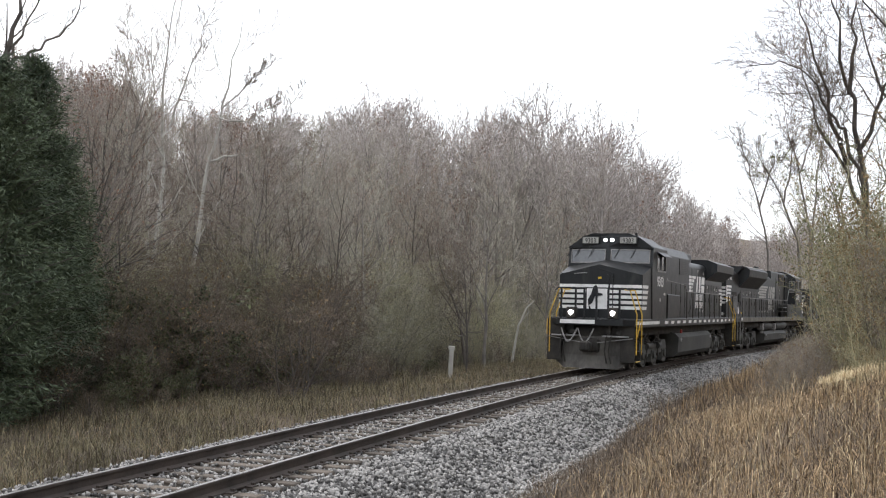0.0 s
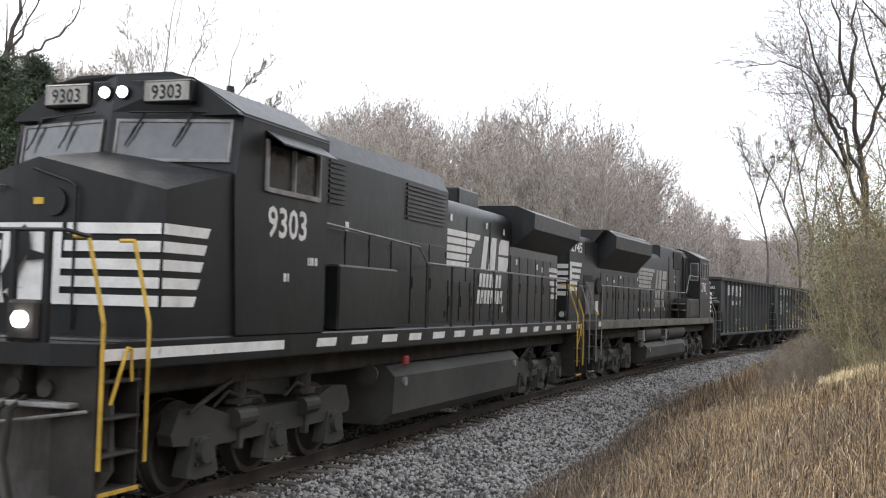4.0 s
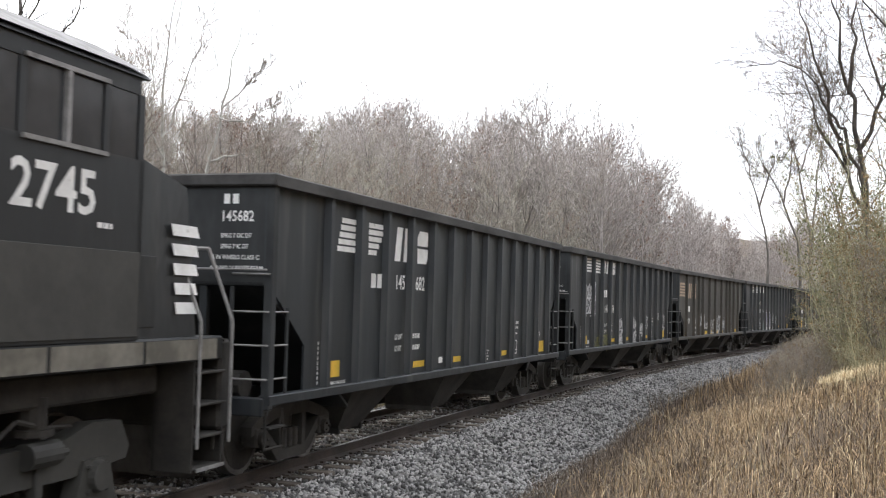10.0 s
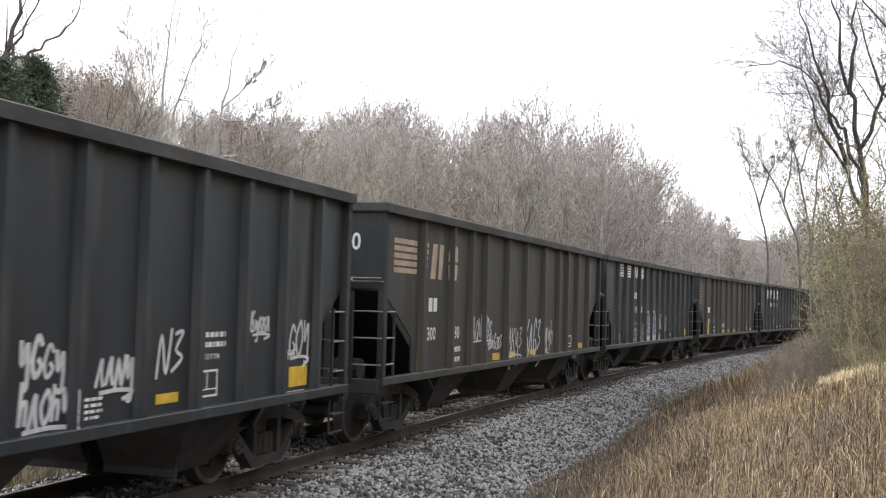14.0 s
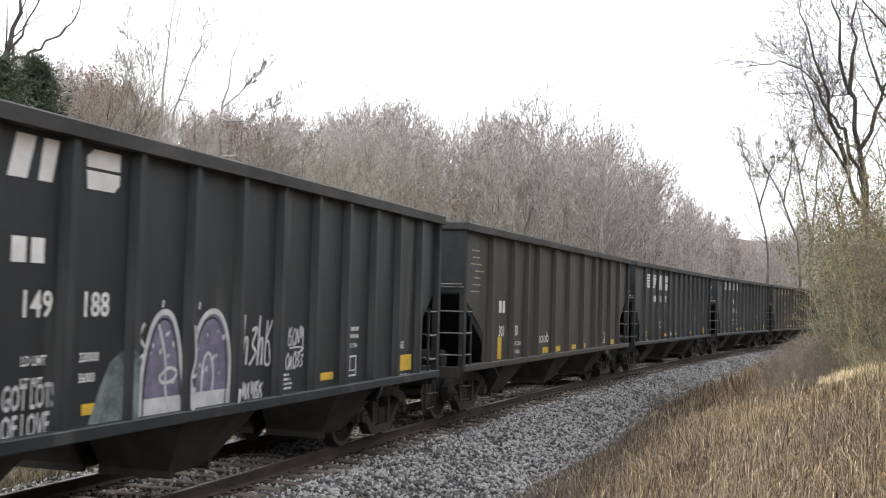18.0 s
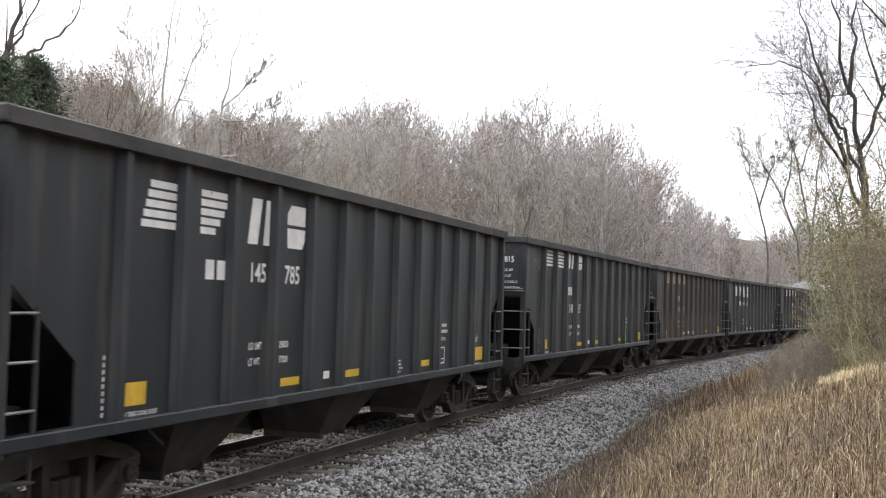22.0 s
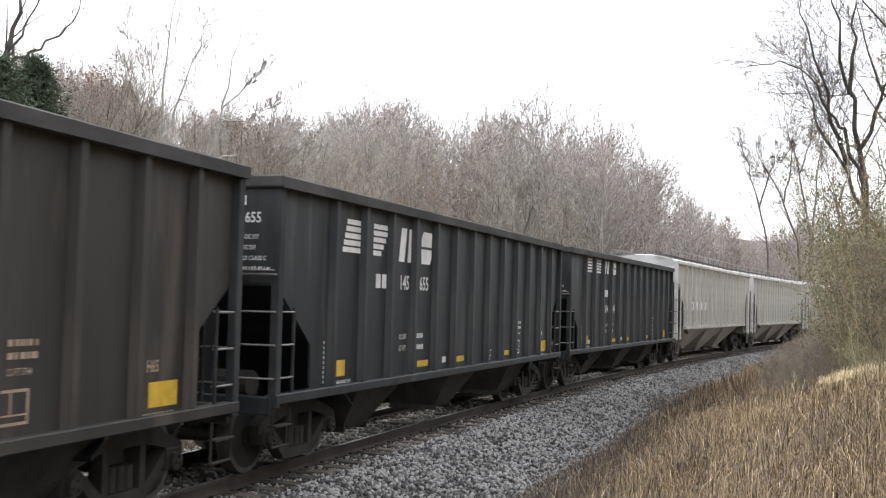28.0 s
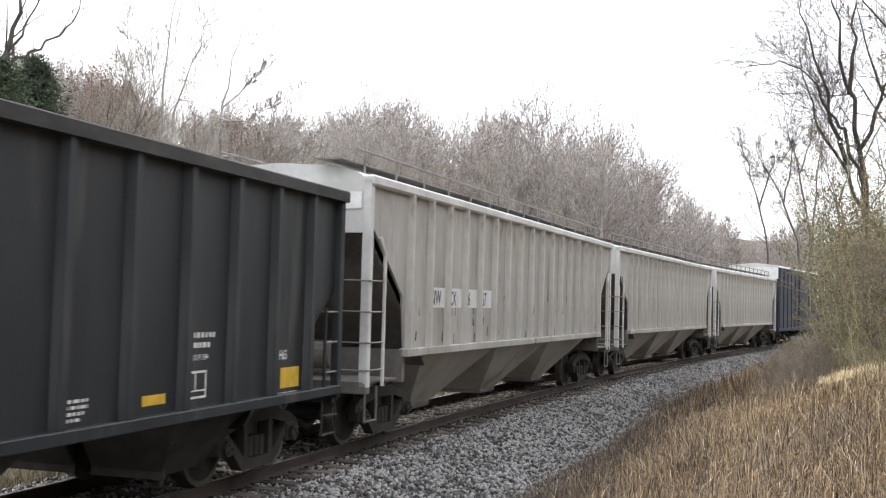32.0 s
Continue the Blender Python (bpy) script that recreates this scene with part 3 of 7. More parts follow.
def throw_up(car, x, ribs):
    """A sprayed pair of tall rounded lilac letters with pale outlines over a ragged pale base."""
    def flat(pts, m, o):
        s = Shape()
        slab(s, x + o, pts, M[m])
        part("graffiti", over_ribs(s, ribs, 0.43), None, car, "rounded sprayed graffiti fill")

    flat([(-2.75, 1.05), (-2.05, 1.05), (-1.95, 1.5), (-2.2, 1.72), (-2.45, 1.6), (-2.6, 1.35)], "graffiti_teal", 0.0)
    flat([(-2.0, 1.03), (-0.1, 1.03), (-0.06, 1.2), (-0.5, 1.28), (-0.9, 1.3), (-1.5, 1.26), (-2.0, 1.34)], "graffiti", 0.0006)
    first = [(-1.94, 1.08), (-1.92, 1.5), (-1.78, 1.9), (-1.6, 2.05), (-1.4, 2.0), (-1.26, 1.72), (-1.2, 1.45), (-1.08, 1.12)]
    second = [(-1.0, 1.08), (-1.02, 1.45), (-0.94, 1.8), (-0.76, 2.02), (-0.5, 2.05), (-0.3, 1.86), (-0.2, 1.5), (-0.22, 1.1)]
    for pts in (first, second):
        flat([(a, max(b, 1.22)) for a, b in pts], "graffiti_lilac", 0.0012)
        s = Shape().use(M["graffiti"])
        ribbon(s, x + 0.0018, pts, 0.06)
        part("graffiti", over_ribs(s, ribs, 0.43), None, car, "pale sprayed outline")
        s = Shape().use(M["black"])
        ribbon(s, x + 0.0026, [(a * 0.86 + pts[3][0] * 0.14, b - 0.07) for a, b in pts], 0.025)
        part("graffiti", over_ribs(s, ribs, 0.43), None, car, "black sprayed inner line")
    s = Shape().use(M["graffiti"])
    for pts in (((-1.98, 1.62), (-1.86, 1.68), (-1.98, 1.82), (-1.9, 1.95)), ((-1.66, 1.95), (-1.52, 1.6), (-1.5, 1.3), (-1.42, 1.06)), ((-1.62, 1.42), (-1.45, 1.5), (-1.3, 1.46), (-1.36, 1.38), (-1.55, 1.36), (-1.62, 1.42)), ((-1.12, 1.92), (-1.08, 1.6), (-1.14, 1.4), (-0.98, 1.46)), ((-0.8, 1.1), (-0.78, 1.5), (-0.66, 1.62), (-0.56, 1.4), (-0.6, 1.1)), ((-1.6, 2.1), (-1.58, 2.17)), ((-0.9, 2.08), (-0.88, 2.16))):
        ribbon(s, x + 0.0022, pts, 0.035)
    split("graffiti", over_ribs(s, ribs, 0.43), car, "pale sprayed stroke")
    rnd = random.Random(3)
    s = Shape().use(M["graffiti"])
    for _ in range(26):
        a, b, r = rnd.uniform(-1.85, -0.25), rnd.uniform(1.35, 1.85), rnd.uniform(0.01, 0.025)
        s.add([(x + 0.003, a + r * math.cos(q), b + r * 1.5 * math.sin(q)) for q in (0, 1.05, 2.1, 3.14, 4.19, 5.24)], [(0, 1, 2, 3, 4, 5)])
    split("graffiti", s, car, "pale sprayed fleck")


def split(name, shape, parent, label=""):
    """Each separate piece of a shape as a part of its own."""
    up = list(range(len(shape.v)))

    def root(i):
        while up[i] != i:
            up[i] = up[up[i]]
            i = up[i]
        return i

    for f in shape.f:
        for q in f[1:]:
            up[root(q)] = root(f[0])
    groups = {}
    for f, m in zip(shape.f, shape.mi):
        groups.setdefault(root(f[0]), []).append((f, m))
    for fs in groups.values():
        idx = sorted({q for f, _ in fs for q in f})
        at = {q: k for k, q in enumerate(idx)}
        s = Shape().use(shape.mats[fs[0][1]])
        s.add([shape.v[q] for q in idx], [tuple(at[q] for q in f) for f, _ in fs])
        part(name, s, None, parent, label)


# ---- open coal hopper ----
W, RIB_X = 1.47, 1.56
SILL, TOP = 0.97, 3.7


def hopper_shell(length, ribs, paint, label, cut=1.1):
    """An empty open-top hopper wagon with outside ribs, built about its middle."""
    car = thing("hopper_wagon", label, "hopper wagon", "wagons of the coal train")
    h = length / 2
    for g in (-1, 1):
        a, b = sorted((g * W, g * (W - 0.03)))
        prof = [(-h + cut, SILL), (h - cut, SILL), (h - cut, 1.62), (h - 0.05, 2.42), (h, 2.42), (h, TOP - 0.05), (-h, TOP - 0.05), (-h, 2.42), (-h + 0.05, 2.42), (-h + cut, 1.62)]
        part("side_sheet", Shape().prism(prof, a, b, "x"), paint, car)
        a, b = sorted((g * (W - 0.05), g * (RIB_X + 0.015)))
        part("side_sill", Shape().box(a, b, -h, h, SILL - 0.03, SILL + 0.09, 0.012), paint, car)
        a, b = sorted((g * (W - 0.04), g * (RIB_X + 0.045)))
        part("top_chord", Shape().prism([(a, TOP - 0.15), (b, TOP - 0.15), (b, TOP - 0.02), (b - 0.03 if g > 0 else b, TOP), (a if g > 0 else a + 0.03, TOP), (a, TOP - 0.02)], -h - 0.03, h + 0.03, "y"), M["chord"], car, "dusty rolled top chord")
        rib = Shape()
        a, b = sorted((g * (W - 0.01), g * RIB_X))
        rib.prism([(g * W, -0.085), (g * RIB_X, -0.05), (g * RIB_X, 0.05), (g * W, 0.085)], SILL + 0.015, TOP - 0.14, "z")
        rib.use(paint)
        me = rib.mesh("rib")
        for k in ribs:
            ob = new("rib", me)
            ob.parent = car
            ob.location = (0, k, 0)
        post = Shape()
        for e in (-1, 1):
            q = Shape().box(min(g * (W - 0.02), g * (RIB_X + 0.0)), max(g * (W - 0.02), g * RIB_X), min(e * h, e * (h - 0.13)), max(e * h, e * (h - 0.13)), SILL - 0.08, TOP - 0.1, 0.012)
            part("corner_post", q, M["end_dust_lit"], car, "riveted corner post greyed by dust and painted-in light")
    for e in (-1, 1):
        y = e * h
        s = Shape().box(-W, W, min(y, y - e * 0.03), max(y, y - e * 0.03), 2.38, TOP - 0.05)
        part("end_sheet", s, M["end_dust_lit"], car, "dust-greyed end sheet")
        s = Shape().box(-RIB_X - 0.04, RIB_X + 0.04, min(y + e * 0.06, y - e * 0.08), max(y + e * 0.06, y - e * 0.08), TOP - 0.15, TOP + 0.003, 0.02)
        part("end_chord", s, M["chord"], car)
        s = Shape().add([(-W + 0.03, y, 2.4), (W - 0.03, y, 2.4), (W - 0.03, y - e * 2.6, 0.75), (-W + 0.03, y - e * 2.6, 0.75), (-W + 0.03, y, 2.36), (W - 0.03, y, 2.36), (W - 0.03, y - e * 2.6, 0.71), (-W + 0.03, y - e * 2.6, 0.71)], [(0, 1, 2, 3), (4, 7, 6, 5), (0, 4, 5, 1), (1, 5, 6, 2), (2, 6, 7, 3), (3, 7, 4, 0)])
        # Blacker than the side sheets: the enclosed shade is in the colour.
        part("slope_sheet", s, M["black"], car)
        s = Shape().box(-1.5, 1.5, min(y + e * 0.02, y - e * 0.14), max(y + e * 0.02, y - e * 0.14), SILL - 0.16, SILL + 0.06, 0.015)
        s.box(-0.35, 0.35, min(y, y - e * 2.4), max(y, y - e * 2.4), 0.72, 1.0, 0.02)
        part("end_sill", s, paint, car)
        s = Shape()
        for x in (-0.62, 0.62):
            s.prism([(x - 0.05, SILL), (x + 0.05, SILL), (x + 0.05, 2.4), (x - 0.05, 2.4)], min(y - e * 0.02, y - e * 0.1), max(y - e * 0.02, y - e * 0.1), "y")
        s.use(paint)
        split("end_brace", s, car)
        s = Shape()
        s.box(-0.25, 0.25, min(y - e * 0.5, y - e * 1.0), max(y - e * 0.5, y - e * 1.0), 1.0, 1.4, 0.05)
        s.cyl((0.5, y - e * 0.35, 1.15), (1.05, y - e * 0.35, 1.15), 0.17, n=12)
        s.mats.append(M["under"])
        split("brake_gear", s, car)
        for g in (-1, 1):
            ladder(car, "x", min(y, y - e * 0.5) if e < 0 else y - 0.5, y + 0.5 if e < 0 else y, [1.25, 1.65, 2.05], g * (W + 0.01), name="ladder")
            u = g * 1.52
            ladder(car, "y", min(u, u - g * 0.46), max(u, u - g * 0.46), [1.25, 1.65, 2.05, 2.5], y, name="ladder")
            st = Shape().tube([(g * 1.5, y - e * 0.05, SILL - 0.1), (g * 1.5, y - e * 0.05, 0.42), (g * 1.5, y - e * 0.5, 0.42), (g * 1.5, y - e * 0.5, SILL - 0.1)], 0.018)
            st.box(min(g * 1.44, g * 1.56), max(g * 1.44, g * 1.56), min(y - e * 0.05, y - e * 0.5), max(y - e * 0.05, y - e * 0.5), 0.66, 0.68)
            part("sill_step", st, M["under"], car)
            up = Shape().tube([(u - g * 0.46, y + e * 0.05, SILL), (u - g * 0.46, y + e * 0.05, 2.35)], 0.03)
            up.tube([(g * (W + 0.05), y - e * 0.5, SILL), (g * (W + 0.05), y - e * 0.5, 2.1)], 0.025)
            part("ladder_rail", up, M["end_dust_lit"], car)
        part("grab_iron", Shape().tube([(-1.5, y + e * 0.03, 2.55), (-1.5, y + e * 0.08, 2.55), (1.5, y + e * 0.08, 2.55), (1.5, y + e * 0.03, 2.55)], 0.014), M["steel"], car)
        coupler(car, y - e * 0.1, e)
        hose(car, 0.4, y, e)
        freight_truck(car, e * (h - 1.55))
    hw = (length - 2 * 2.9) / 3
    for k in range(3):
        c = (k - 1) * (hw + 1.0) + 0.3
        s = Shape()
        t, b = 0.86, 0.4
        for g in (-1, 1):
            s.add([(g * 1.4, c - t, 0.95), (g * 1.4, c + t, 0.95), (g * 0.95, c + b, 0.28), (g * 0.95, c - b, 0.28), (g * 0.12, c - t, 0.95), (g * 0.12, c + t, 0.95), (g * 0.12, c + b, 0.28), (g * 0.12, c - b, 0.28)], [(0, 1, 2, 3), (4, 7, 6, 5), (0, 3, 7, 4), (1, 5, 6, 2), (3, 2, 6, 7), (0, 4, 5, 1)])
        # Near-black in place of the wagon paint, holding the shade under the sill.
        ch = part("hopper_chute", s, M["under"], car)
        d = Shape()
        for g in (-1, 1):
            d.box(min(g * 0.1, g * 1.0), max(g * 0.1, g * 1.0), c - b - 0.03, c - b + 0.02, 0.24, 0.62)
            d.box(min(g * 0.1, g * 1.0), max(g * 0.1, g * 1.0), c + b - 0.02, c + b + 0.03, 0.24, 0.62)
        d.mats.append(M["under"])
        split("chute_door", d, ch)
    s = Shape().box(-0.18, 0.18, -h + 2, h - 2, 0.9, 1.15)
    part("centre_sill", s, paint, car)
    s = Shape()
    for k in range(14):
        y = -h + 1.4 + k * (length - 2.8) / 13
        s.box(-W + 0.03, W - 0.03, y - 0.03, y + 0.03, 2.9, 3.0) if k % 3 == 1 else None
    s.mats.append(paint)
    split("cross_brace", s, car)
    return car


def slab(s, x, pts, m):
    """A flat painted outline on the near side, points in (y, z)."""
    s.use(m).add([(x, a, b) for a, b in pts], [tuple(range(len(pts)))])


def emblem_blocks(s, x, y0, y1, z0, z1, m):
    """Two plain slanted blocks, the second rounded and slit."""
    h = z1 - z0
    slab(s, x, [(y0, z0), (y0 + 0.24, z0), (y0 + 0.34, z1), (y0 + 0.1, z1)], m)
    slab(s, x, [(y0 + 0.38, z0), (y0 + 0.56, z0), (y0 + 0.64, z1), (y0 + 0.44, z1)], m)
    slab(s, x, [(y1 + 0.02, z0), (y1 + 0.42, z0), (y1 + 0.5, z0 + 0.2 * h), (y1 + 0.5, z0 + 0.46 * h), (y1, z0 + 0.46 * h)], m)
    slab(s, x, [(y1, z0 + 0.54 * h), (y1 + 0.5, z0 + 0.54 * h), (y1 + 0.5, z1), (y1 + 0.1, z1), (y1, z1 - 0.2 * h)], m)


def tag_word(s, x, y, z, h, m):
    """The two-letter mark as two plain bars."""
    bars(s, x, y, y + 0.18, z, z + h, m)
    bars(s, x, y + 0.24, y + 0.41, z, z + h, m)


# seat of each painted thing: y from the middle of the wagon, z over the rail
BLACK_REFLECTORS = ((-6.19, -5.71, 1.17, 1.39), (-2.84, -2.32, 1.15, 1.25), (-0.86, -0.38, 1.15, 1.25), (2.26, 2.68, 1.15, 1.25), (5.3, 5.84, 1.12, 1.37))
BROWN_REFLECTORS = ((-5.2, -4.93, 1.08, 1.53), (-1.69, -1.2, 1.08, 1.22), (-0.5, -0.04, 1.08, 1.21), (1.14, 1.61, 1.08, 1.2), (2.24, 2.7, 1.08, 1.2), (5.62, 6.45, 1.08, 1.22))


def marks(car, length, number, style, seed, colour="white"):
    """Painted lettering of one wagon, on its near side and front end."""
    c, x, s, st = M[colour], W + 0.004, Shape(), Shape()
    brown = style in ("cream", "plain")
    if style == "bars":
        for a, b in ((-6.17, -5.33), (-4.99, -4.29)):
            for k in range(5):
                bars(st, x, a, b, 3.455 - k * 0.081, 3.505 - k * 0.081, c)
        emblem_blocks(st, x, -3.93, -2.9, 3.14, 3.5, c)
        tag_word(s, x, -3.84, 2.46, 0.21, c)
        ny, nz, gap = -3.72, 2.02, 0.81
    elif style == "slant":
        for k in range(5):
            z = 3.27 - k * 0.098
            bars(st, x, -5.76 - 0.035 * k, -5.2, z, z + 0.072, c)
            bars(st, x, -4.81, -4.14 - 0.09 * k, z, z + 0.072, c)
        emblem_blocks(st, x, -3.78, -2.78, 2.83, 3.36, c)
        tag_word(s, x, -4.68, 2.4, 0.21, c)
        ny, nz, gap = -3.72, 2.4, 0.9
    elif style == "cream":
        for k in range(5):
            z = 3.12 - k * 0.115
            bars(st, x, -6.99, -6.0, z, z + 0.08, M["cream"])
            bars(st, x, -5.75, -5.45 - 0.02 * k, z, z + 0.08, M["cream"])
        emblem_blocks(st, x, -5.35, -4.45, 2.6, 3.2, M["cream"])
        tag_word(s, x, -5.4, 2.05, 0.23, c)
        ny, nz, gap = -5.45, 1.57, 1.25
    else:
        rnd = random.Random(4)
        for k in range(7):
            z = 3.2 - k * 0.13
            bars(st, x, -7.0 + rnd.uniform(0, 0.3), -6.3 + rnd.uniform(-0.2, 0.2), z, z + 0.022, M["cream"])
        tag_word(s, x, -5.15, 2.02, 0.25, c)
        ny, nz, gap = -5.15, 1.54, 0.96
    if style == "cream":
        over_ribs(st, LONG_RIBS, -0.39)
    split("stripe", st, car, "painted emblem piece")
    words(s, number[:3], 0.225, x, ny, nz, c, 0.92)
    words(s, number[3:], 0.225, x, ny + gap, nz, c, 0.92)
    if not brown:
        split("number", s, car, "white stencilled character")
        s = Shape()
        words(s, "LD LMT", 0.085, x, -3.67, 1.62, c, 0.8)
        words(s, "LT WT", 0.085, x, -3.67, 1.44, c, 0.8)
        load = {"146704": ("29300", "56700"), "149188": ("230000", "56000"), "145785": ("29000", "57000"), "146944": ("29600", "56400")}.get(number)
        for k in range(2):
            if load:
                words(s, load[k], 0.085, x, -2.9, 1.62 - 0.18 * k, c, 0.8)
            else:
                fine_print(s, x, -2.9, 1.7 - 0.18 * k, 1, 0.4, c, 0.08, 0.1, seed + k)
        words(s, "CU FT 3744", 0.06, x, 3.2, 1.55, c, 0.75)
        fine_print(s, x, 3.2, 1.84, 2, 0.45, c, 0.055, 0.05, seed + 5)
        words(s, {"slant": "H69", "bars": "H65"}[style], 0.12, x, 5.25, 1.47, c, 0.8)
        words(s, "1 INCH TREAD COND SHOES", 0.045, x, -6.2, 1.07, c, 0.85)
        fine_print(s, x, 5.1, 1.07, 1, 0.7, c, 0.03, 0.02, seed + 7)
        fine_print(s, x, 1.0, 1.3, 4, 0.4, c, 0.03, 0.025, seed + 9)
        for k in range(9):
            bars(s, x, -6.42, -6.39, 1.1 + k * 0.065, 1.14 + k * 0.065, c)
    else:
        split("number", s, car, "white stencilled character")
        s = Shape()
        if style == "plain":
            words(s, "LD LMT 221300", 0.085, x, ny + gap, 1.33, c, 0.85)
            words(s, "LT WT 64700", 0.085, x, ny + gap, 1.15, c, 0.85)
            words(s, "noob", 0.26, x, -2.15, 1.33, M["graffiti"], 1.3)
        else:
            fine_print(s, x, ny + gap, 1.42, 2, 0.55, c, 0.09, 0.09, seed)
    q = 4.53 if brown else 3.05
    fr = Shape()
    for a, b, z0, z1 in ((0, 0.44, 1.15, 1.175), (0, 0.44, 1.415, 1.44), (0, 0.028, 1.175, 1.415), (0.412, 0.44, 1.175, 1.415), (0.2, 0.222, 1.24, 1.415), (0.028, 0.412, 1.225, 1.24)):
        w = 1.42 if brown else 1.0
        bars(fr, x, q + a * w, q + b * w, z0, z1, c)
    part("stencil_box", fr, None, car, "white stencilled inspection box")
    part("lettering", s, None, car, "white painted lettering")
    for k, (a, b, z0, z1) in enumerate(BROWN_REFLECTORS if brown else BLACK_REFLECTORS):
        if style == "cream" and k == 0:
            a, b = -5.9, -5.78
        o = Shape()
        bars(o, x + 0.001, a, b, z0, z1, M["yellow"])
        part("reflector", o, None, car, "yellow reflective patch")
    for a in ((-5.66, -1.6) if number in ("146704", "146944") else (-1.6,)):
        if not brown:
            o = Shape()
            bars(o, x + 0.001, a, a + 0.2, 1.17, 1.27, M["white"])
            part("reflector", o, None, car, "white reflective patch")
    # front end lettering
    e = Shape()
    y = -length / 2 - 0.004
    def on_end(txt, h, ex, ez):
        t = words(Shape(), txt, h, 0, 0, 0, c, 0.85)
        e.use(c).add([(ex + v[1], y, ez + v[2]) for v in t.v], t.f)
    if brown:
        on_end(number, 0.27, 0.02 if style == "plain" else 0.2, 2.98)
        if style == "cream":
            for txt, ez in (("36 IN WHEELS", 2.82), ("NO 24 BRAKE BEAM", 2.5)):
                on_end(txt, 0.07, 0.3, ez)
    else:
        on_end(number, 0.13, 0.84, 3.13)
        e.use(c)
        for ex in (0.88, 1.0):
            e.add([(ex, y, 3.34), (ex + 0.08, y, 3.34), (ex + 0.08, y, 3.46), (ex, y, 3.46)], [(0, 1, 2, 3)])
        for txt, ez in (("SPRG 7 OC D7", 2.93), ("SPRG 7 IC D7", 2.8), ("36 IN WHEELS CLASS C", 2.67), ("AAR NO 24 BRAKE BEAM", 2.54)):
            on_end(txt, 0.055, 1.06 - 0.0175 * len(txt), ez)
    part("end_lettering", e, None, car, "white painted end lettering")


def tags(car, rows, ribs, shift):
    """Sprayed scribbles: y, z, width, height, paint, seed, stroke."""
    for y, z, w, h, m, seed, lw in rows:
        s = Shape()
        scrawl(s, W + 0.0055, y, z, w, h, M[m], seed, lw)
        split("graffiti", over_ribs(s, ribs, shift), car, "sprayed graffiti stroke")


FRONTS = (12.65, 28.7, 44.5, 61.65, 77.5, 94.82, 111.45, 127.67, 143.6, 159.56, 175.1, 194.1, 212.8, 231.6, 250.5)
CARS = (("145682", "slant"), ("146704", "bars"), ("300630", "cream"), ("149188", "bars"), ("301980", "plain"), ("145785", "slant"), ("148815", "bars"), ("149067", "bars"), ("145655", "slant"), ("146944", "bars"))
BODY, LONG = 14.95, 15.84
LABELS = {"slant": "black ribbed steel coal hopper wagon with a slanted white emblem", "bars": "black ribbed steel coal hopper wagon with white striped panels", "cream": "brown-grimed ribbed coal hopper wagon with faded tan emblem", "plain": "dark brownish ribbed coal hopper wagon with large white number"}
RIBS = [-5.8 + 1.023 * k for k in range(13)]
base_black = hopper_shell(BODY, RIBS, M["coal_black"], LABELS["slant"])
LONG_RIBS = (-6.2, -4.7, -3.64, -2.75, -1.25, 0.14, 1.72, 3.13, 4.03, 5.14, 6.44)
base_brown = hopper_shell(LONG, LONG_RIBS, M["coal_brown"], LABELS["cream"], 1.4)
worn = hopper_shell(BODY, RIBS, M["coal_worn"], "worn brownish-black ribbed coal hopper wagon with tan lettering")
cars = []
for i, (no, style) in enumerate(CARS):
    brown = style in ("cream", "plain")
    base = worn if i == 7 else base_brown if brown else base_black
    car = copy_thing(base, pose(0, 0, 0)) if any(q is base for q, _ in cars) else base
    ln = LONG if brown else BODY
    cars.append((car, ln))
    if i != 7:
        car["label"] = LABELS[style]
    RIDERS.append((car, FRONTS[i] + (8.015 if brown else 7.045), ln / 2 - 1.55))
cars[1][0]["label"] = cars[3][0]["label"] = "black ribbed coal hopper wagon with white stripes and graffiti"
SPRAYED = {
    1: [(-6.15, 2.42, 1.0, 0.42, "graffiti", 3, 0.05), (-5.95, 2.02, 0.75, 0.38, "graffiti", 5, 0.045), (-5.04, 1.04, 0.85, 0.38, "graffiti_green", 7, 0.04), (-3.95, 1.02, 0.8, 0.42, "graffiti_green", 9, 0.04), (-1.85, 1.5, 0.55, 0.35, "graffiti", 11, 0.05), (-1.8, 1.1, 0.58, 0.38, "graffiti", 12, 0.055), (0.18, 1.5, 0.62, 0.36, "graffiti", 13, 0.05), (0.2, 1.1, 0.7, 0.36, "graffiti", 14, 0.05), (1.25, 1.35, 0.6, 0.36, "graffiti", 15, 0.05), (2.25, 1.4, 0.5, 0.52, "graffiti", 16, 0.05), (4.22, 1.8, 0.5, 0.24, "graffiti", 17, 0.04), (5.25, 1.5, 0.62, 0.5, "graffiti", 18, 0.05)],
    2: [(-3.2, 1.5, 1.4, 0.42, "graffiti", 21, 0.045), (-2.0, 1.28, 0.9, 0.3, "graffiti", 22, 0.04), (-0.66, 1.15, 1.1, 0.65, "graffiti", 23, 0.045), (0.7, 1.05, 1.3, 0.85, "graffiti", 24, 0.06), (2.1, 1.2, 1.1, 0.6, "graffiti", 25, 0.05)],
    3: [(0.0, 1.04, 0.6, 0.24, "graffiti", 36, 0.03), (0.05, 1.42, 0.75, 0.5, "graffiti", 37, 0.045), (1.25, 1.62, 0.45, 0.26, "graffiti", 38, 0.03), (1.2, 1.34, 0.5, 0.22, "graffiti", 40, 0.03)],
    6: [(-7.0, 2.95, 0.62, 0.42, "graffiti_faint", 61, 0.02), (0.9, 1.2, 0.4, 0.9, "graffiti_faint", 62, 0.018)],
}
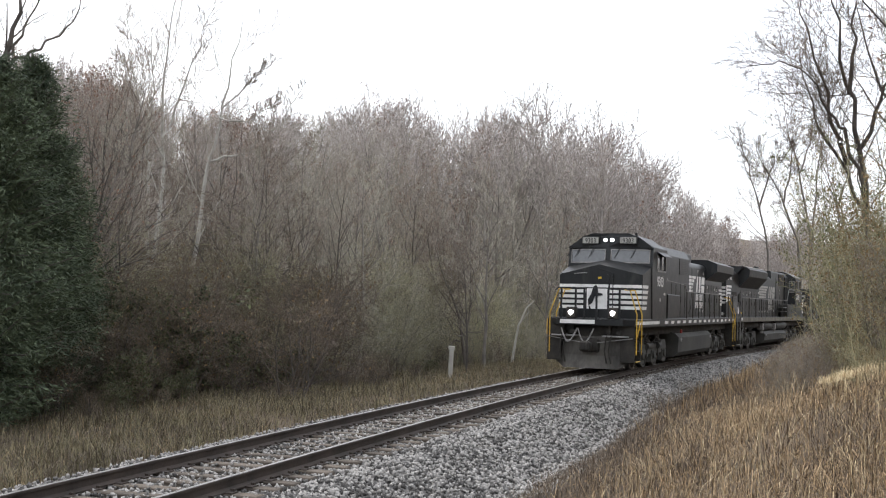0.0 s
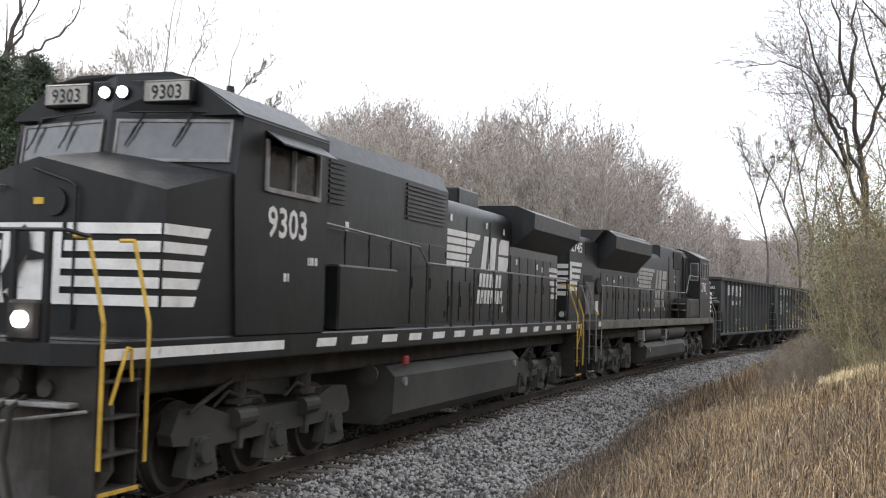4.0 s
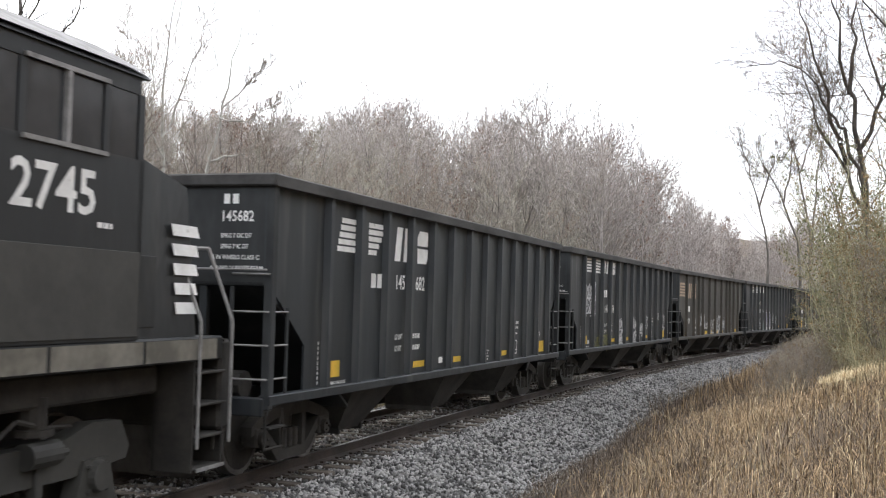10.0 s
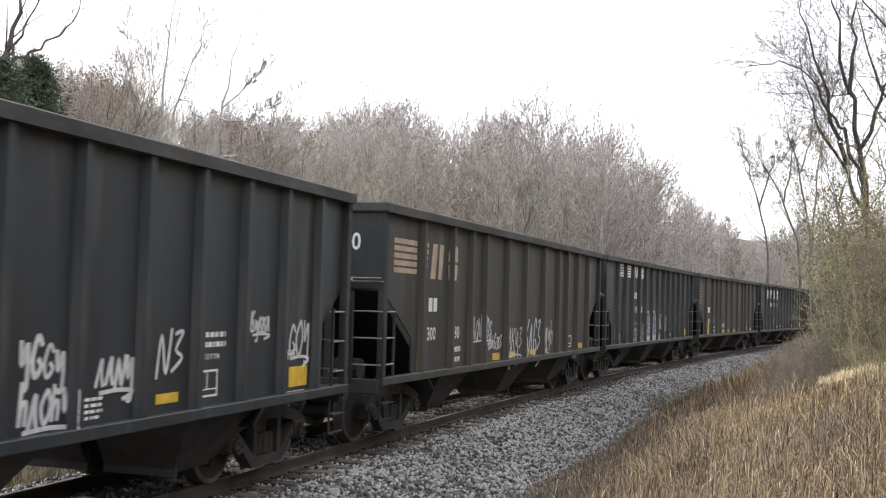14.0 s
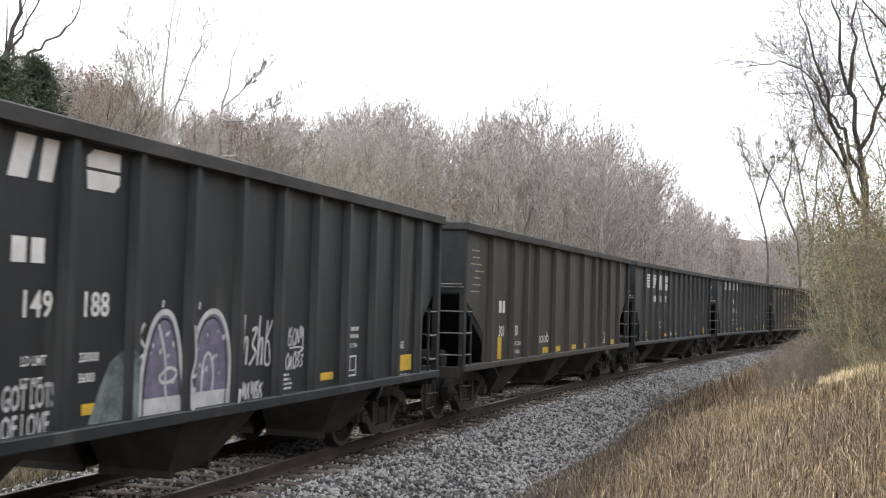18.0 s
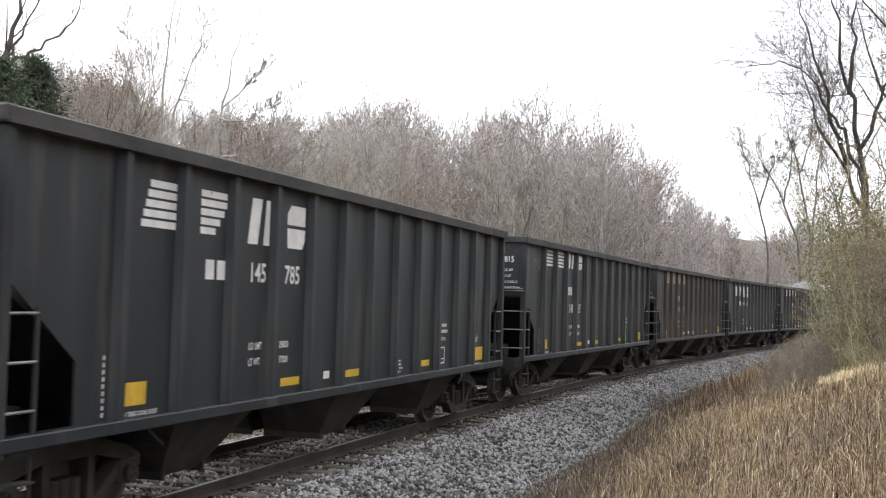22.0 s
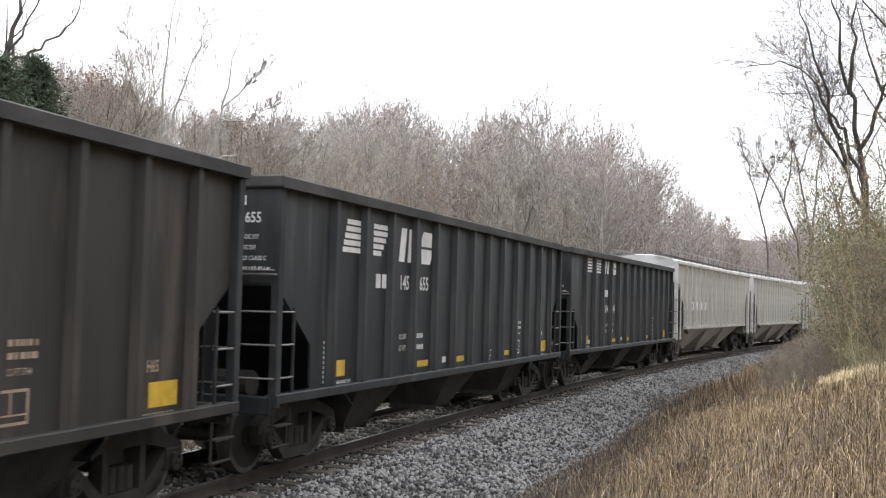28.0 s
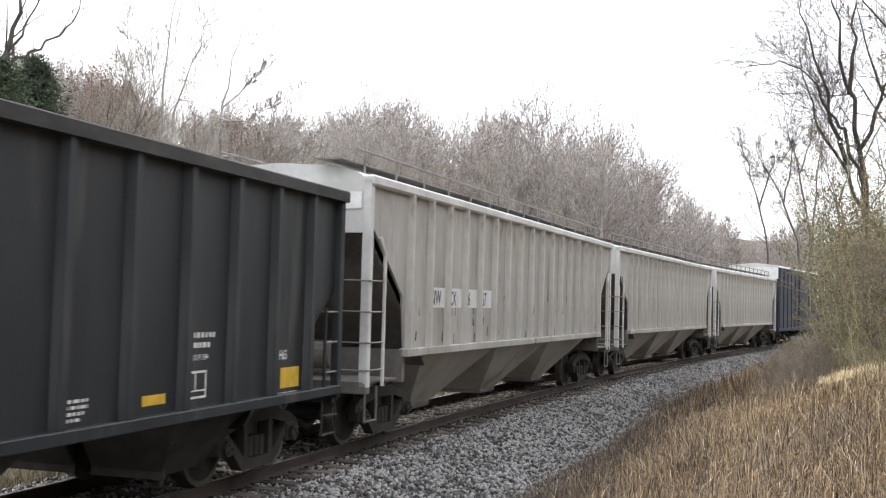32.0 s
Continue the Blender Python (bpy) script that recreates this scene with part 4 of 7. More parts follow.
SHIFT = (0.43, -0.39)
for i, (no, style) in enumerate(CARS):
    old = set(cars[i][0].children)
    marks(*cars[i], no, style, 11 + i * 4, "cream" if i == 7 else "white")
    tags(cars[i][0], SPRAYED.get(i, ()), LONG_RIBS if i == 2 else RIBS, SHIFT[i == 2])
    if i == 3:
        throw_up(cars[i][0], W + 0.0055, RIBS)
        s = Shape()
        words(s, "GOT LOTS", 0.21, W + 0.0055, -3.88, 1.27, M["graffiti"], 0.48)
        words(s, "OF LOVE", 0.21, W + 0.0055, -3.88, 1.03, M["graffiti"], 0.52)
        split("graffiti", s, cars[i][0], "sprayed letter in white")
    for ob in cars[i][0].children:
        if ob not in old and ob.name.split(".")[0] != "end_lettering":
            ob.location.y += SHIFT[style in ("cream", "plain")]
# ---- diesel locomotives ----
def loco_truck(parent, y, flip=1, cast=0.0):
    base = Shape().box(-0.9, 0.9, -1.6, 1.6, 0.62, 0.85, 0.04)
    base.cyl((0, 0, 0.8), (0, 0, 1.3), 0.35, n=16)
    tr = part("truck", base, M["under"], parent)
    tr.location = (0, y, 0)
    for g in (-1, 1):
        a, b = sorted((g * 0.98, g * 1.16))
        f = Shape()
        f.prism([(-2.35, 0.72), (-2.2, 0.98), (-1.7, 1.0), (-1.2, 0.86), (1.2, 0.86), (1.7, 1.0), (2.2, 0.98), (2.35, 0.72), (2.3, 0.6), (1.4, 0.52), (-1.4, 0.52), (-2.3, 0.6)], a, b, "x")
        part("side_frame", f, M["tank"], tr, "dusty cast side frame")
        for q in (-1.75, 0.0, 1.75):
            j = Shape()
            j.prism([(q - 0.34, 0.24), (q - 0.2, 0.66), (q + 0.2, 0.66), (q + 0.34, 0.24), (q + 0.16, 0.2), (q - 0.16, 0.2)], g * 1.02 if g > 0 else g * 1.2, g * 1.2 if g > 0 else g * 1.02, "x")
            j.cyl((g * 1.15, q, 0.5), (g * 1.27, q, 0.5), 0.17, 0.14, n=16)
            for k in range(4):
                an = 0.785 + k * 1.571
                j.cyl((g * 1.2, q + 0.21 * math.cos(an), 0.48 + 0.16 * math.sin(an)), (g * 1.235, q + 0.21 * math.cos(an), 0.48 + 0.16 * math.sin(an)), 0.025, n=6)
            part("axle_box", j, M["tank"], tr)
        for q in (-0.88, 0.88):
            c = Shape()
            c.cyl((g * 1.18, q - 0.22, 0.8), (g * 1.18, q + 0.22, 0.8), 0.12, n=14)
            c.cyl((g * 1.18, q + 0.22, 0.8), (g * 1.18, q + 0.4, 0.78), 0.035, n=8)
            c.box(min(g * 1.1, g * 1.2), max(g * 1.1, g * 1.2), q - 0.05, q + 0.05, 0.42, 0.8, 0.01)
            part("brake_cylinder", c, M["tank"], tr)
            d = Shape().tube([(g * 1.12, q - 0.55, 0.95), (g * 1.19, q - 0.35, 1.12), (g * 1.16, q + 0.1, 1.02), (g * 1.14, q + 0.5, 1.0)], 0.022)
            part("brake_pipe", d, M["under"], tr)
            sp = Shape().cyl((g * 1.08, q, 0.98), (g * 1.08, q, 1.3), 0.14, n=12)
            sp.cyl((g * 1.08, q, 0.96), (g * 1.08, q, 1.02), 0.2, n=12)
            part("spring_pad", sp, M["under"], tr)
        k = Shape().tube([(g * 1.22, -2.1, 0.95), (g * 1.22, -1.2, 1.25)], 0.03)
        part("damper", k, M["under"], tr)
        sh = Shape()
        for q in (-2.32, -1.2, -0.56, 0.56, 1.2, 2.32):
            sh.box(g * 0.775 - 0.05, g * 0.775 + 0.05, q - 0.05, q + 0.05, 0.4, 0.74)
        sh.mats.append(M["under"])
        split("brake_shoe", sh, tr)
    for q in (-1.75, 0.0, 1.75):
        wheel_set(tr, q, 0.52)
    return tr


def stair(parent, y, e, yellow=True):
    """Corner steps and their handrails; e points outward along the locomotive."""
    for g in (-1, 1):
        st = Shape()
        st.box(min(g * 1.02, g * 1.06), max(g * 1.02, g * 1.06), y - 0.34, y + 0.34, 0.36, 1.75)
        for q in (-0.34, 0.31):
            st.box(min(g * 1.04, g * 1.5), max(g * 1.04, g * 1.5), y + q, y + q + 0.03, 0.36, 1.75)
        st.mats.append(M["under"])
        split("stair_panel", st, parent)
        for z in (0.4, 0.74, 1.08, 1.42):
            t = Shape().use(M["under"]).box(min(g * 1.06, g * 1.54), max(g * 1.06, g * 1.54), y - 0.31, y + 0.31, z - 0.03, z, 0.008)
            if z < 0.5:
                t.use(M["rail_yellow"] if yellow else M["steel"]).box(min(g * 1.535, g * 1.55), max(g * 1.535, g * 1.55), y - 0.31, y + 0.31, z - 0.035, z + 0.004)
            part("step", t, None, parent)
        for q, top in ((-0.36, 2.75), (0.36, 2.75)):
            xo = 1.57 if g > 0 else 1.42
            h = Shape().tube([(g * xo, y + q, 0.62), (g * xo, y + q, 1.95), (g * (xo - 0.27), y + q - e * 0.1, top), (g * (xo - 0.45), y + q - e * 0.12, top)], 0.02, n=8)
            part("stair_rail", h, M["rail_yellow"] if yellow else M["steel"], parent, "yellow bent stair handrail" if yellow else "")
        if yellow:
            h = Shape().tube([(g * 1.56, y - 0.2, 1.2), (g * 1.6, y - 0.1, 1.55), (g * 1.6, y - 0.02, 1.72), (g * 1.56, y + 0.1, 1.7), (g * 1.56, y + 0.12, 1.4)], 0.018, n=6)
            part("grab_iron", h, M["rail_yellow"], parent)


def side_rail(parent, y0, y1, z=2.85, posts=9, x=1.5, bend=None, rod_m="steel"):
    for g in (-1, 1):
        pts = [(g * x, y0, z), (g * x, y1, z)]
        if bend:
            pts += [(g * x, y1 + bend[0], z + bend[1]), (g * x, y1 + bend[2], z + bend[1])]
        part("handrail", Shape().tube(pts, 0.018, n=8), M[rod_m], parent)
        for k in range(posts):
            y = y0 + (y1 - y0) * k / (posts - 1)
            part("rail_post", Shape().box(min(g * (x - 0.015), g * (x + 0.015)), max(g * (x - 0.015), g * (x + 0.015)), y - 0.025, y + 0.025, 1.6, z), M["under"], parent)


def plate(s, x, y0, y1, z0, z1, m):
    s.use(m).box(x - 0.01, x + 0.006, y0, y1, z0, z1)


def big_emblem(s, x, y, z, m):
    """Long bars running into a dark slanted block, then two pale slanted blocks."""
    for k in range(5):
        zz = z + 0.7 - k * 0.15
        y0 = y + 0.3 - k * 0.085
        ln = 2.35 - (0.0, 0.25, 0.36, 0.45, 0.35)[k]
        slab(s, x, [(y0 - 0.34, zz - 0.115), (y0 + ln - 0.06, zz - 0.115), (y0 + ln, zz), (y0 - 0.27, zz)], m)
    q = y + 2.95
    slab(s, x, [(q - 0.22, z), (q + 0.12, z), (q + 0.3, z + 0.7), (q - 0.02, z + 0.7)], m)
    slab(s, x, [(q + 0.3, z), (q + 0.78, z), (q + 0.9, z + 0.7), (q + 0.52, z + 0.7)], m)
    q = y + 3.98
    slab(s, x, [(q, z), (q + 0.66, z), (q + 0.78, z + 0.14), (q + 0.8, z + 0.32), (q + 0.02, z + 0.32)], m)
    slab(s, x, [(q + 0.02, z + 0.37), (q + 0.8, z + 0.37), (q + 0.84, z + 0.7), (q + 0.2, z + 0.7), (q + 0.06, z + 0.58)], m)
    # two rows of word-sized blocks under it
    for r, (n, y0) in enumerate(((7, y + 2.55), (8, y + 2.42))):
        for k in range(n):
            u = y0 + k * 0.235
            zz = z - 0.36 - r * 0.34
            bars(s, x + 0.024, u, u + 0.17, zz, zz + 0.28, m, 0.06)


def hood_prof(w, z0, z1, r):
    pts = [(-w, z0), (w, z0), (w, z1 - r)]
    for k in range(1, 6):
        a = k * math.pi / 12
        pts.append((w - r + r * math.cos(a), z1 - r + r * math.sin(a)))
    pts += [(w - r, z1), (-w + r, z1)]
    for k in range(1, 6):
        a = math.pi / 2 + k * math.pi / 12
        pts.append((-w + r + r * math.cos(a), z1 - r + r * math.sin(a)))
    pts.append((-w, z1 - r))
    return pts


def hood_doors(parent, y0, y1, n, z0, z1, x):
    w = (y1 - y0) / n
    for k in range(n):
        d = Shape().box(x - 0.01, x + 0.018, y0 + k * w + 0.02, y0 + (k + 1) * w - 0.02, z0, z1, 0.006)
        d.box(x + 0.018, x + 0.035, y0 + k * w + 0.06, y0 + k * w + 0.1, (z0 + z1) / 2 - 0.1, (z0 + z1) / 2 + 0.1)
        for z in (z0 + 0.15, z1 - 0.15):
            d.cyl((x + 0.02, y0 + (k + 1) * w - 0.03, z - 0.05), (x + 0.02, y0 + (k + 1) * w - 0.03, z + 0.05), 0.014, n=6)
        part("hood_door", d, M["black"], parent)


def underbody(parent, tank0, tank1, front, rear, top=1.2, m="tank"):
    p = [(1.2, 0.28), (1.4, 0.46), (1.43, top - 0.16), (1.27, top), (-1.27, top), (-1.43, top - 0.16), (-1.4, 0.46), (-1.2, 0.28)]
    tk = part("fuel_tank", Shape().prism(p, tank0, tank1, "y"), M[m], parent, "dusty grey-brown fuel tank")
    f = Shape()
    for q in (tank0 + 0.4, tank1 - 0.4):
        f.cyl((1.41, q, top - 0.25), (1.47, q, top - 0.25), 0.07, n=10)
    f.mats.append(M["steel"])
    split("filler_cap", f, tk)
    part("underframe", Shape().box(-1.2, 1.2, front + 0.5, rear - 0.5, 1.2, 1.5, 0.03), M["under"], parent)


def plow(parent, y, e):
    s = Shape()
    y0, y1 = y, y + e * 0.45
    v = []
    for x, dy in ((-1.32, -0.14), (-0.95, 0.06), (0.0, 0.2), (0.98, 0.06), (1.42, -0.14)):
        v += [(x * 0.96, y + e * (dy + 0.14), 0.12 + (0.22 if abs(x) > 1.2 else 0)), (x, y + e * (dy - 0.02), 0.55), (x, y + e * (dy * 0.7 - 0.03), 1.18)]
    n = len(v)
    v += [(a, b - e * 0.05, c) for a, b, c in v]
    f = []
    for k in range(4):
        for j in range(2):
            q = k * 3 + j
            f += [(q, q + 3, q + 4, q + 1), (n + q, n + q + 1, n + q + 4, n + q + 3)]
        f += [(k * 3, n + k * 3, n + k * 3 + 3, k * 3 + 3), (k * 3 + 2, k * 3 + 5, n + k * 3 + 5, n + k * 3 + 2)]
    f += [(0, 1, n + 1, n), (1, 2, n + 2, n + 1), (12, n + 12, n + 13, 13), (13, n + 13, n + 14, 14)]
    s.add(v, f)
    part("snow_plow", s, M["plow"], parent, "dusty steel pilot plow")


def lamp_pair(parent, y, z, e, lit, dx=0.14, x0=0.0, r=0.085, name="headlight"):
    for g in (-1, 1):
        s = Shape().use(M["black"]).cyl((x0 + g * dx, y, z), (x0 + g * dx, y + e * 0.07, z), r * 1.25, n=16)
        s.use(M["lamp"] if lit else M["lamp_off"]).cyl((x0 + g * dx, y + e * 0.065, z), (x0 + g * dx, y + e * 0.085, z), r, r * 0.9, n=16)
        part(name, s, None, parent, "lit headlight" if lit else "unlit headlight")


def end_text(s, txt, h, cx, y, z, m, face=-1):
    t = words(Shape(), txt, h, 0, 0, 0, m, 0.9)
    us = [v[1] for v in t.v]
    mid = (min(us) + max(us)) / 2
    s.use(m).add([(cx - face * (v[1] - mid), y, z + v[2]) for v in t.v], t.f)


def cab_roof(w, z_side, z_top):
    return [(-w, z_side), (-w * 0.98, z_side + 0.04), (-w * 0.62, z_top - 0.1), (-w * 0.42, z_top), (w * 0.42, z_top), (w * 0.62, z_top - 0.1), (w * 0.98, z_side + 0.04), (w, z_side)]


def lead_locomotive():
    lo = thing("locomotive", "black diesel locomotive with white nose stripes and lit headlights", "locomotive", "locomotives of the train")
    B = M["black"]
    part("deck", Shape().box(-1.52, 1.52, -10.6, 9.98, 1.5, 1.79, 0.02), B, lo)
    sill = Shape()
    rnd = random.Random(5)
    for k in range(15):
        y = -6.4 + k * 1.12
        ln = rnd.choice((0.45, 0.55, 0.6))
        bars(sill, 1.525, y, y + ln, 1.6, 1.71, M["white"], 0.04)
    bars(sill, 1.525, -10.9, -7.3, 1.6, 1.71, M["white"])
    split("sill_stripe", sill, lo, "white dash along the frame")
    part("front_platform", Shape().prism([(-1.5, -10.5), (-1.5, -10.8), (-1.05, -11.16), (1.15, -11.16), (1.5, -10.95), (1.5, -10.5)], 1.56, 1.76, "z"), B, lo)
    part("pilot_plate", Shape().box(-1.42, 1.42, -10.72, -10.6, 0.75, 1.56, 0.03), M["under"], lo)
    part("draft_gear", Shape().box(-0.3, 0.3, -11.05, -10.7, 0.66, 1.12, 0.05), M["under"], lo)
    for x in (-1.0, -0.62, 0.62, 0.98):
        part("valve", Shape().cyl((x, -11.0, 1.34), (x, -10.72, 1.3), 0.085, n=10).box(x - 0.06, x + 0.06, -10.94, -10.75, 1.3, 1.56, 0.01), M["under"], lo)
    for g in (-1, 1):
        part("anti_climber", Shape().box(min(g * 0.42, g * 1.32), max(g * 0.42, g * 1.32), -11.08, -10.84, 1.17, 1.22, 0.01), M["steel"], lo, "worn tread plate over the plow")
    part("pilot", Shape().box(-1.5, 1.5, 9.98, 10.12, 0.75, 1.75, 0.04), M["under"], lo)
    # nose: a house-shaped front, nearly flat, its ridge rising to the windshields
    s = Shape()
    v = [(-1.44, -9.9, 1.76), (0.04, -10.02, 1.76), (1.5, -9.96, 1.76), (-1.44, -9.86, 3.28), (0.0, -10.0, 3.63), (1.5, -9.92, 3.28), (-1.5, -8.5, 3.62), (0, -8.85, 3.84), (1.5, -8.5, 3.62), (-1.5, -8.5, 1.76), (1.5, -8.5, 1.76)]
    s.add(v, [(0, 1, 4, 3), (1, 2, 5, 4), (3, 4, 7, 6), (4, 5, 8, 7), (2, 10, 8, 5), (0, 3, 6, 9), (6, 7, 8, 10, 9)])
    nose = part("nose", s, B, lo)
    st = Shape()

    def on_nose(x0, x1, z0, z1, m):
        st.use(m)
        cuts = [x0] + ([0.04] if x0 < 0.04 < x1 else []) + [x1]
        face = lambda x, z: (-10.02 + (0.041 * (x - 0.04) if x > 0.04 else 0.081 * (0.04 - x))) + (z - 1.76) * 0.02 - 0.035
        for a, b in zip(cuts, cuts[1:]):
            st.add([(a, face(a, z0), z0), (b, face(b, z0), z0), (b, face(b, z1), z1), (a, face(a, z1), z1)], [(0, 1, 2, 3)])

    for k in range(5):
        z1 = 2.94 - k * 0.182
        on_nose(-1.42, -0.42 - 0.025 * k, z1 - 0.11, z1, M["white"])
        on_nose(0.4 - 0.03 * k, 1.49, z1 - 0.11, z1, M["white"])
        st.use(M["white"]).add([(1.506, -9.95, z1 - 0.11), (1.506, -9.12 - 0.06 * k, z1 - 0.11), (1.506, -9.06 - 0.06 * k, z1), (1.506, -9.945, z1)], [(0, 1, 2, 3)])
    on_nose(-0.42, 0.34, 2.1, 2.94, M["white"])
    split("nose_stripe", st, nose, "white stripe across the nose")
    hz = Shape().use(B)
    f0 = -10.075
    for pts in (((-0.16, 2.86), (-0.08, 2.92), (-0.02, 2.84), (0.0, 2.66), (-0.12, 2.5), (-0.24, 2.62), (-0.2, 2.78)), ((-0.24, 2.62), (-0.12, 2.5), (-0.2, 2.3), (-0.34, 2.2), (-0.36, 2.4)), ((-0.34, 2.2), (-0.28, 2.2), (-0.24, 2.08), (-0.3, 2.08)), ((-0.02, 2.66), (0.16, 2.62), (0.16, 2.56), (-0.06, 2.54))):
        hz.add([(a, f0, b) for a, b in pts], [tuple(range(len(pts)))])
    part("nose_emblem", hz, None, nose, "black slanted emblem shape")
    dr = Shape().tube([(0.5, -10.03, 1.85), (0.5, -10.03, 3.3), (0.42, -10.03, 3.36), (-0.02, -10.05, 3.5)], 0.016)
    part("nose_door_edge", dr, B, nose)
    part("nose_plate", Shape().use(M["yellow"]).box(-0.02, 0.1, -10.035, -10.015, 3.13, 3.2), None, nose, "small yellow plate")
    part("nose_hatch", Shape().cyl((0.22, -10.03, 3.16), (0.22, -10.0, 3.16), 0.15, n=18), B, nose)
    part("grab_iron", Shape().tube([(-0.85, -9.9, 3.3), (-0.85, -10.05, 3.3), (-0.45, -10.08, 3.33), (-0.45, -9.95, 3.33)], 0.016), M["steel"], nose)
    # cab
    w = 1.53
    cab = Shape()
    front, back = -8.62, -6.2
    side = [(front + 0.12, 1.79), (back, 1.79), (back, 4.12), (front + 0.55, 4.12), (front, 3.3)]
    for g in (-1, 1):
        a, b = sorted((g * w, g * (w - 0.04)))
        z0, z1, y0, y1 = 3.52, 4.12, -7.9, -6.5
        cab.prism([(front + 0.12, 1.79), (back, 1.79), (back, z0), (front - 0.0, z0), (front, 3.3)], a, b, "x")
        cab.prism([(y1, z0), (back, z0), (back, z1), (y1, z1)], a, b, "x")
        cab.prism([(front, z0), (y0, z0), (y0, z1), (front + 0.12, z1)], a, b, "x")
        cab.prism([(front + 0.12, z1), (back, z1), (back, 4.3), (front + 0.16, 4.3)], a, b, "x")
    cab.prism(cab_roof(w + 0.01, 4.26, 4.78), front + 0.02, back, "y")
    cab.add([(-w, front, 3.3), (0, front - 0.34, 3.3), (w, front, 3.3), (w, front + 0.16, 4.3), (0, front - 0.18, 4.3), (-w, front + 0.16, 4.3), (-w * 0.62, front - 0.02, 4.7), (0, front - 0.1, 4.74), (w * 0.62, front - 0.02, 4.7)], [(0, 1, 4, 5), (1, 2, 3, 4), (5, 4, 7, 6), (4, 3, 8, 7)])
    cab.box(-w, w, back - 0.05, back, 1.79, 4.2)
    cb = part("cab", cab, B, lo)
    for g in (-1, 1):
        x0, x1 = sorted((g * 0.12, g * 1.4))
        fy = lambda x, z: front - 0.34 * (1 - abs(x) / w) + (z - 3.3) * 0.16
        quad = lambda s, a, b, za, zb, o: s.add([(a, fy(a, za) - o, za), (b, fy(b, za) - o, za), (b, fy(b, zb) - o, zb), (a, fy(a, zb) - o, zb), (a, fy(a, za) + 0.02, za), (b, fy(b, za) + 0.02, za), (b, fy(b, zb) + 0.02, zb), (a, fy(a, zb) + 0.02, zb)], [(0, 1, 2, 3), (4, 7, 6, 5), (0, 4, 5, 1), (1, 5, 6, 2), (2, 6, 7, 3), (3, 7, 4, 0)])
        pane = part("windshield", quad(Shape(), x0, x1, 3.76, 4.18, 0.012), M["windshield"], cb, "dark cab windshield with reflected sky in its tone")
        fr = Shape()
        quad(fr, x0 - 0.03, x1 + 0.03, 3.72, 3.76, 0.03)
        quad(fr, x0 - 0.03, x1 + 0.03, 4.18, 4.215, 0.03)
        quad(fr, x0 - 0.03, x0, 3.76, 4.18, 0.03)
        quad(fr, x1, x1 + 0.03, 3.76, 4.18, 0.03)
        part("window_gasket", fr, M["steel"], pane)
        wp = Shape()
        for u in (0.3, 0.85):
            a, b = x0 + u, x0 + u - 0.14
            wp.tube([(a, fy(a, 4.28) - 0.06, 4.28), (b, fy(b, 3.98) - 0.06, 3.98)], 0.014)
            wp.tube([(b + 0.06, fy(b, 4.12) - 0.06, 4.12), (b - 0.05, fy(b, 3.9) - 0.06, 3.9)], 0.01)
        wp.tube([(x0 + 0.15, fy(x0, 4.28) - 0.07, 4.28), (x1 - 0.1, fy(x1, 4.3) - 0.05, 4.3)], 0.012)
        part("wiper", wp, B, cb)
        for a, b in ((-7.88, -7.22), (-7.18, -6.52)):
            xa, xb = sorted((g * 1.5, g * 1.515))
            part("side_window", Shape().box(xa, xb, a, b, 3.52, 4.03), M["glass"], cb, "dark sliding side window")
        xa, xb = sorted((g * 1.5, g * 1.56))
        part("window_frame", Shape().box(xa, xb, -7.94, -7.88, 3.47, 4.08).box(xa, xb, -6.52, -6.46, 3.47, 4.08).box(xa, xb, -7.88, -6.52, 3.46, 3.52).box(xa, xb, -7.22, -7.18, 3.52, 4.03), M["steel"], cb)
        part("awning", Shape().add([(g * 1.5, -7.95, 4.2), (g * 1.5, -6.45, 4.2), (g * 1.78, -6.45, 4.02), (g * 1.78, -7.95, 4.02), (g * 1.5, -7.95, 4.18), (g * 1.5, -6.45, 4.18), (g * 1.78, -6.45, 4.0), (g * 1.78, -7.95, 4.0)], [(0, 1, 2, 3), (4, 7, 6, 5), (2, 6, 7, 3), (0, 4, 5, 1), (1, 5, 6, 2), (0, 3, 7, 4)]), B, cb)
        nb = Shape().use(B).box(min(g * 0.36, g * 1.0), max(g * 0.36, g * 1.0), -8.74, -8.45, 4.39, 4.66, 0.02)
        nb.use(M["white_grimy"]).box(min(g * 0.39, g * 0.97), max(g * 0.39, g * 0.97), -8.746, -8.738, 4.42, 4.63)
        end_text(nb, "9303", 0.165, g * 0.68, -8.75, 4.44, M["black"])
        part("number_board", nb, None, cb, "pale number board reading 9303")
    lamp_pair(cb, -8.72, 4.53, -1, True, dx=0.12, r=0.068)
    part("headlight_box", Shape().box(-0.34, 0.34, -8.72, -8.4, 4.39, 4.68, 0.02), M["black"], cb)
    for x in (-0.9, -0.3, 0.3, 0.6):
        part("roof_fitting", Shape().cyl((x, -7.2, 4.6), (x, -7.2, 4.88), 0.07, 0.05, n=10), B, cb)
    no = Shape()
    words(no, "9303", 0.37, 1.536, -7.85, 2.95, M["white"], 1.05)
    fine_print(no, 1.536, -6.75, 2.74, 1, 0.35, M["white"], 0.1, 0.1, 4)
    fine_print(no, 1.536, -7.4, 2.52, 1, 0.15, M["white"], 0.1, 0.1, 6)
    part("lettering", no, None, cb, "white painted number")
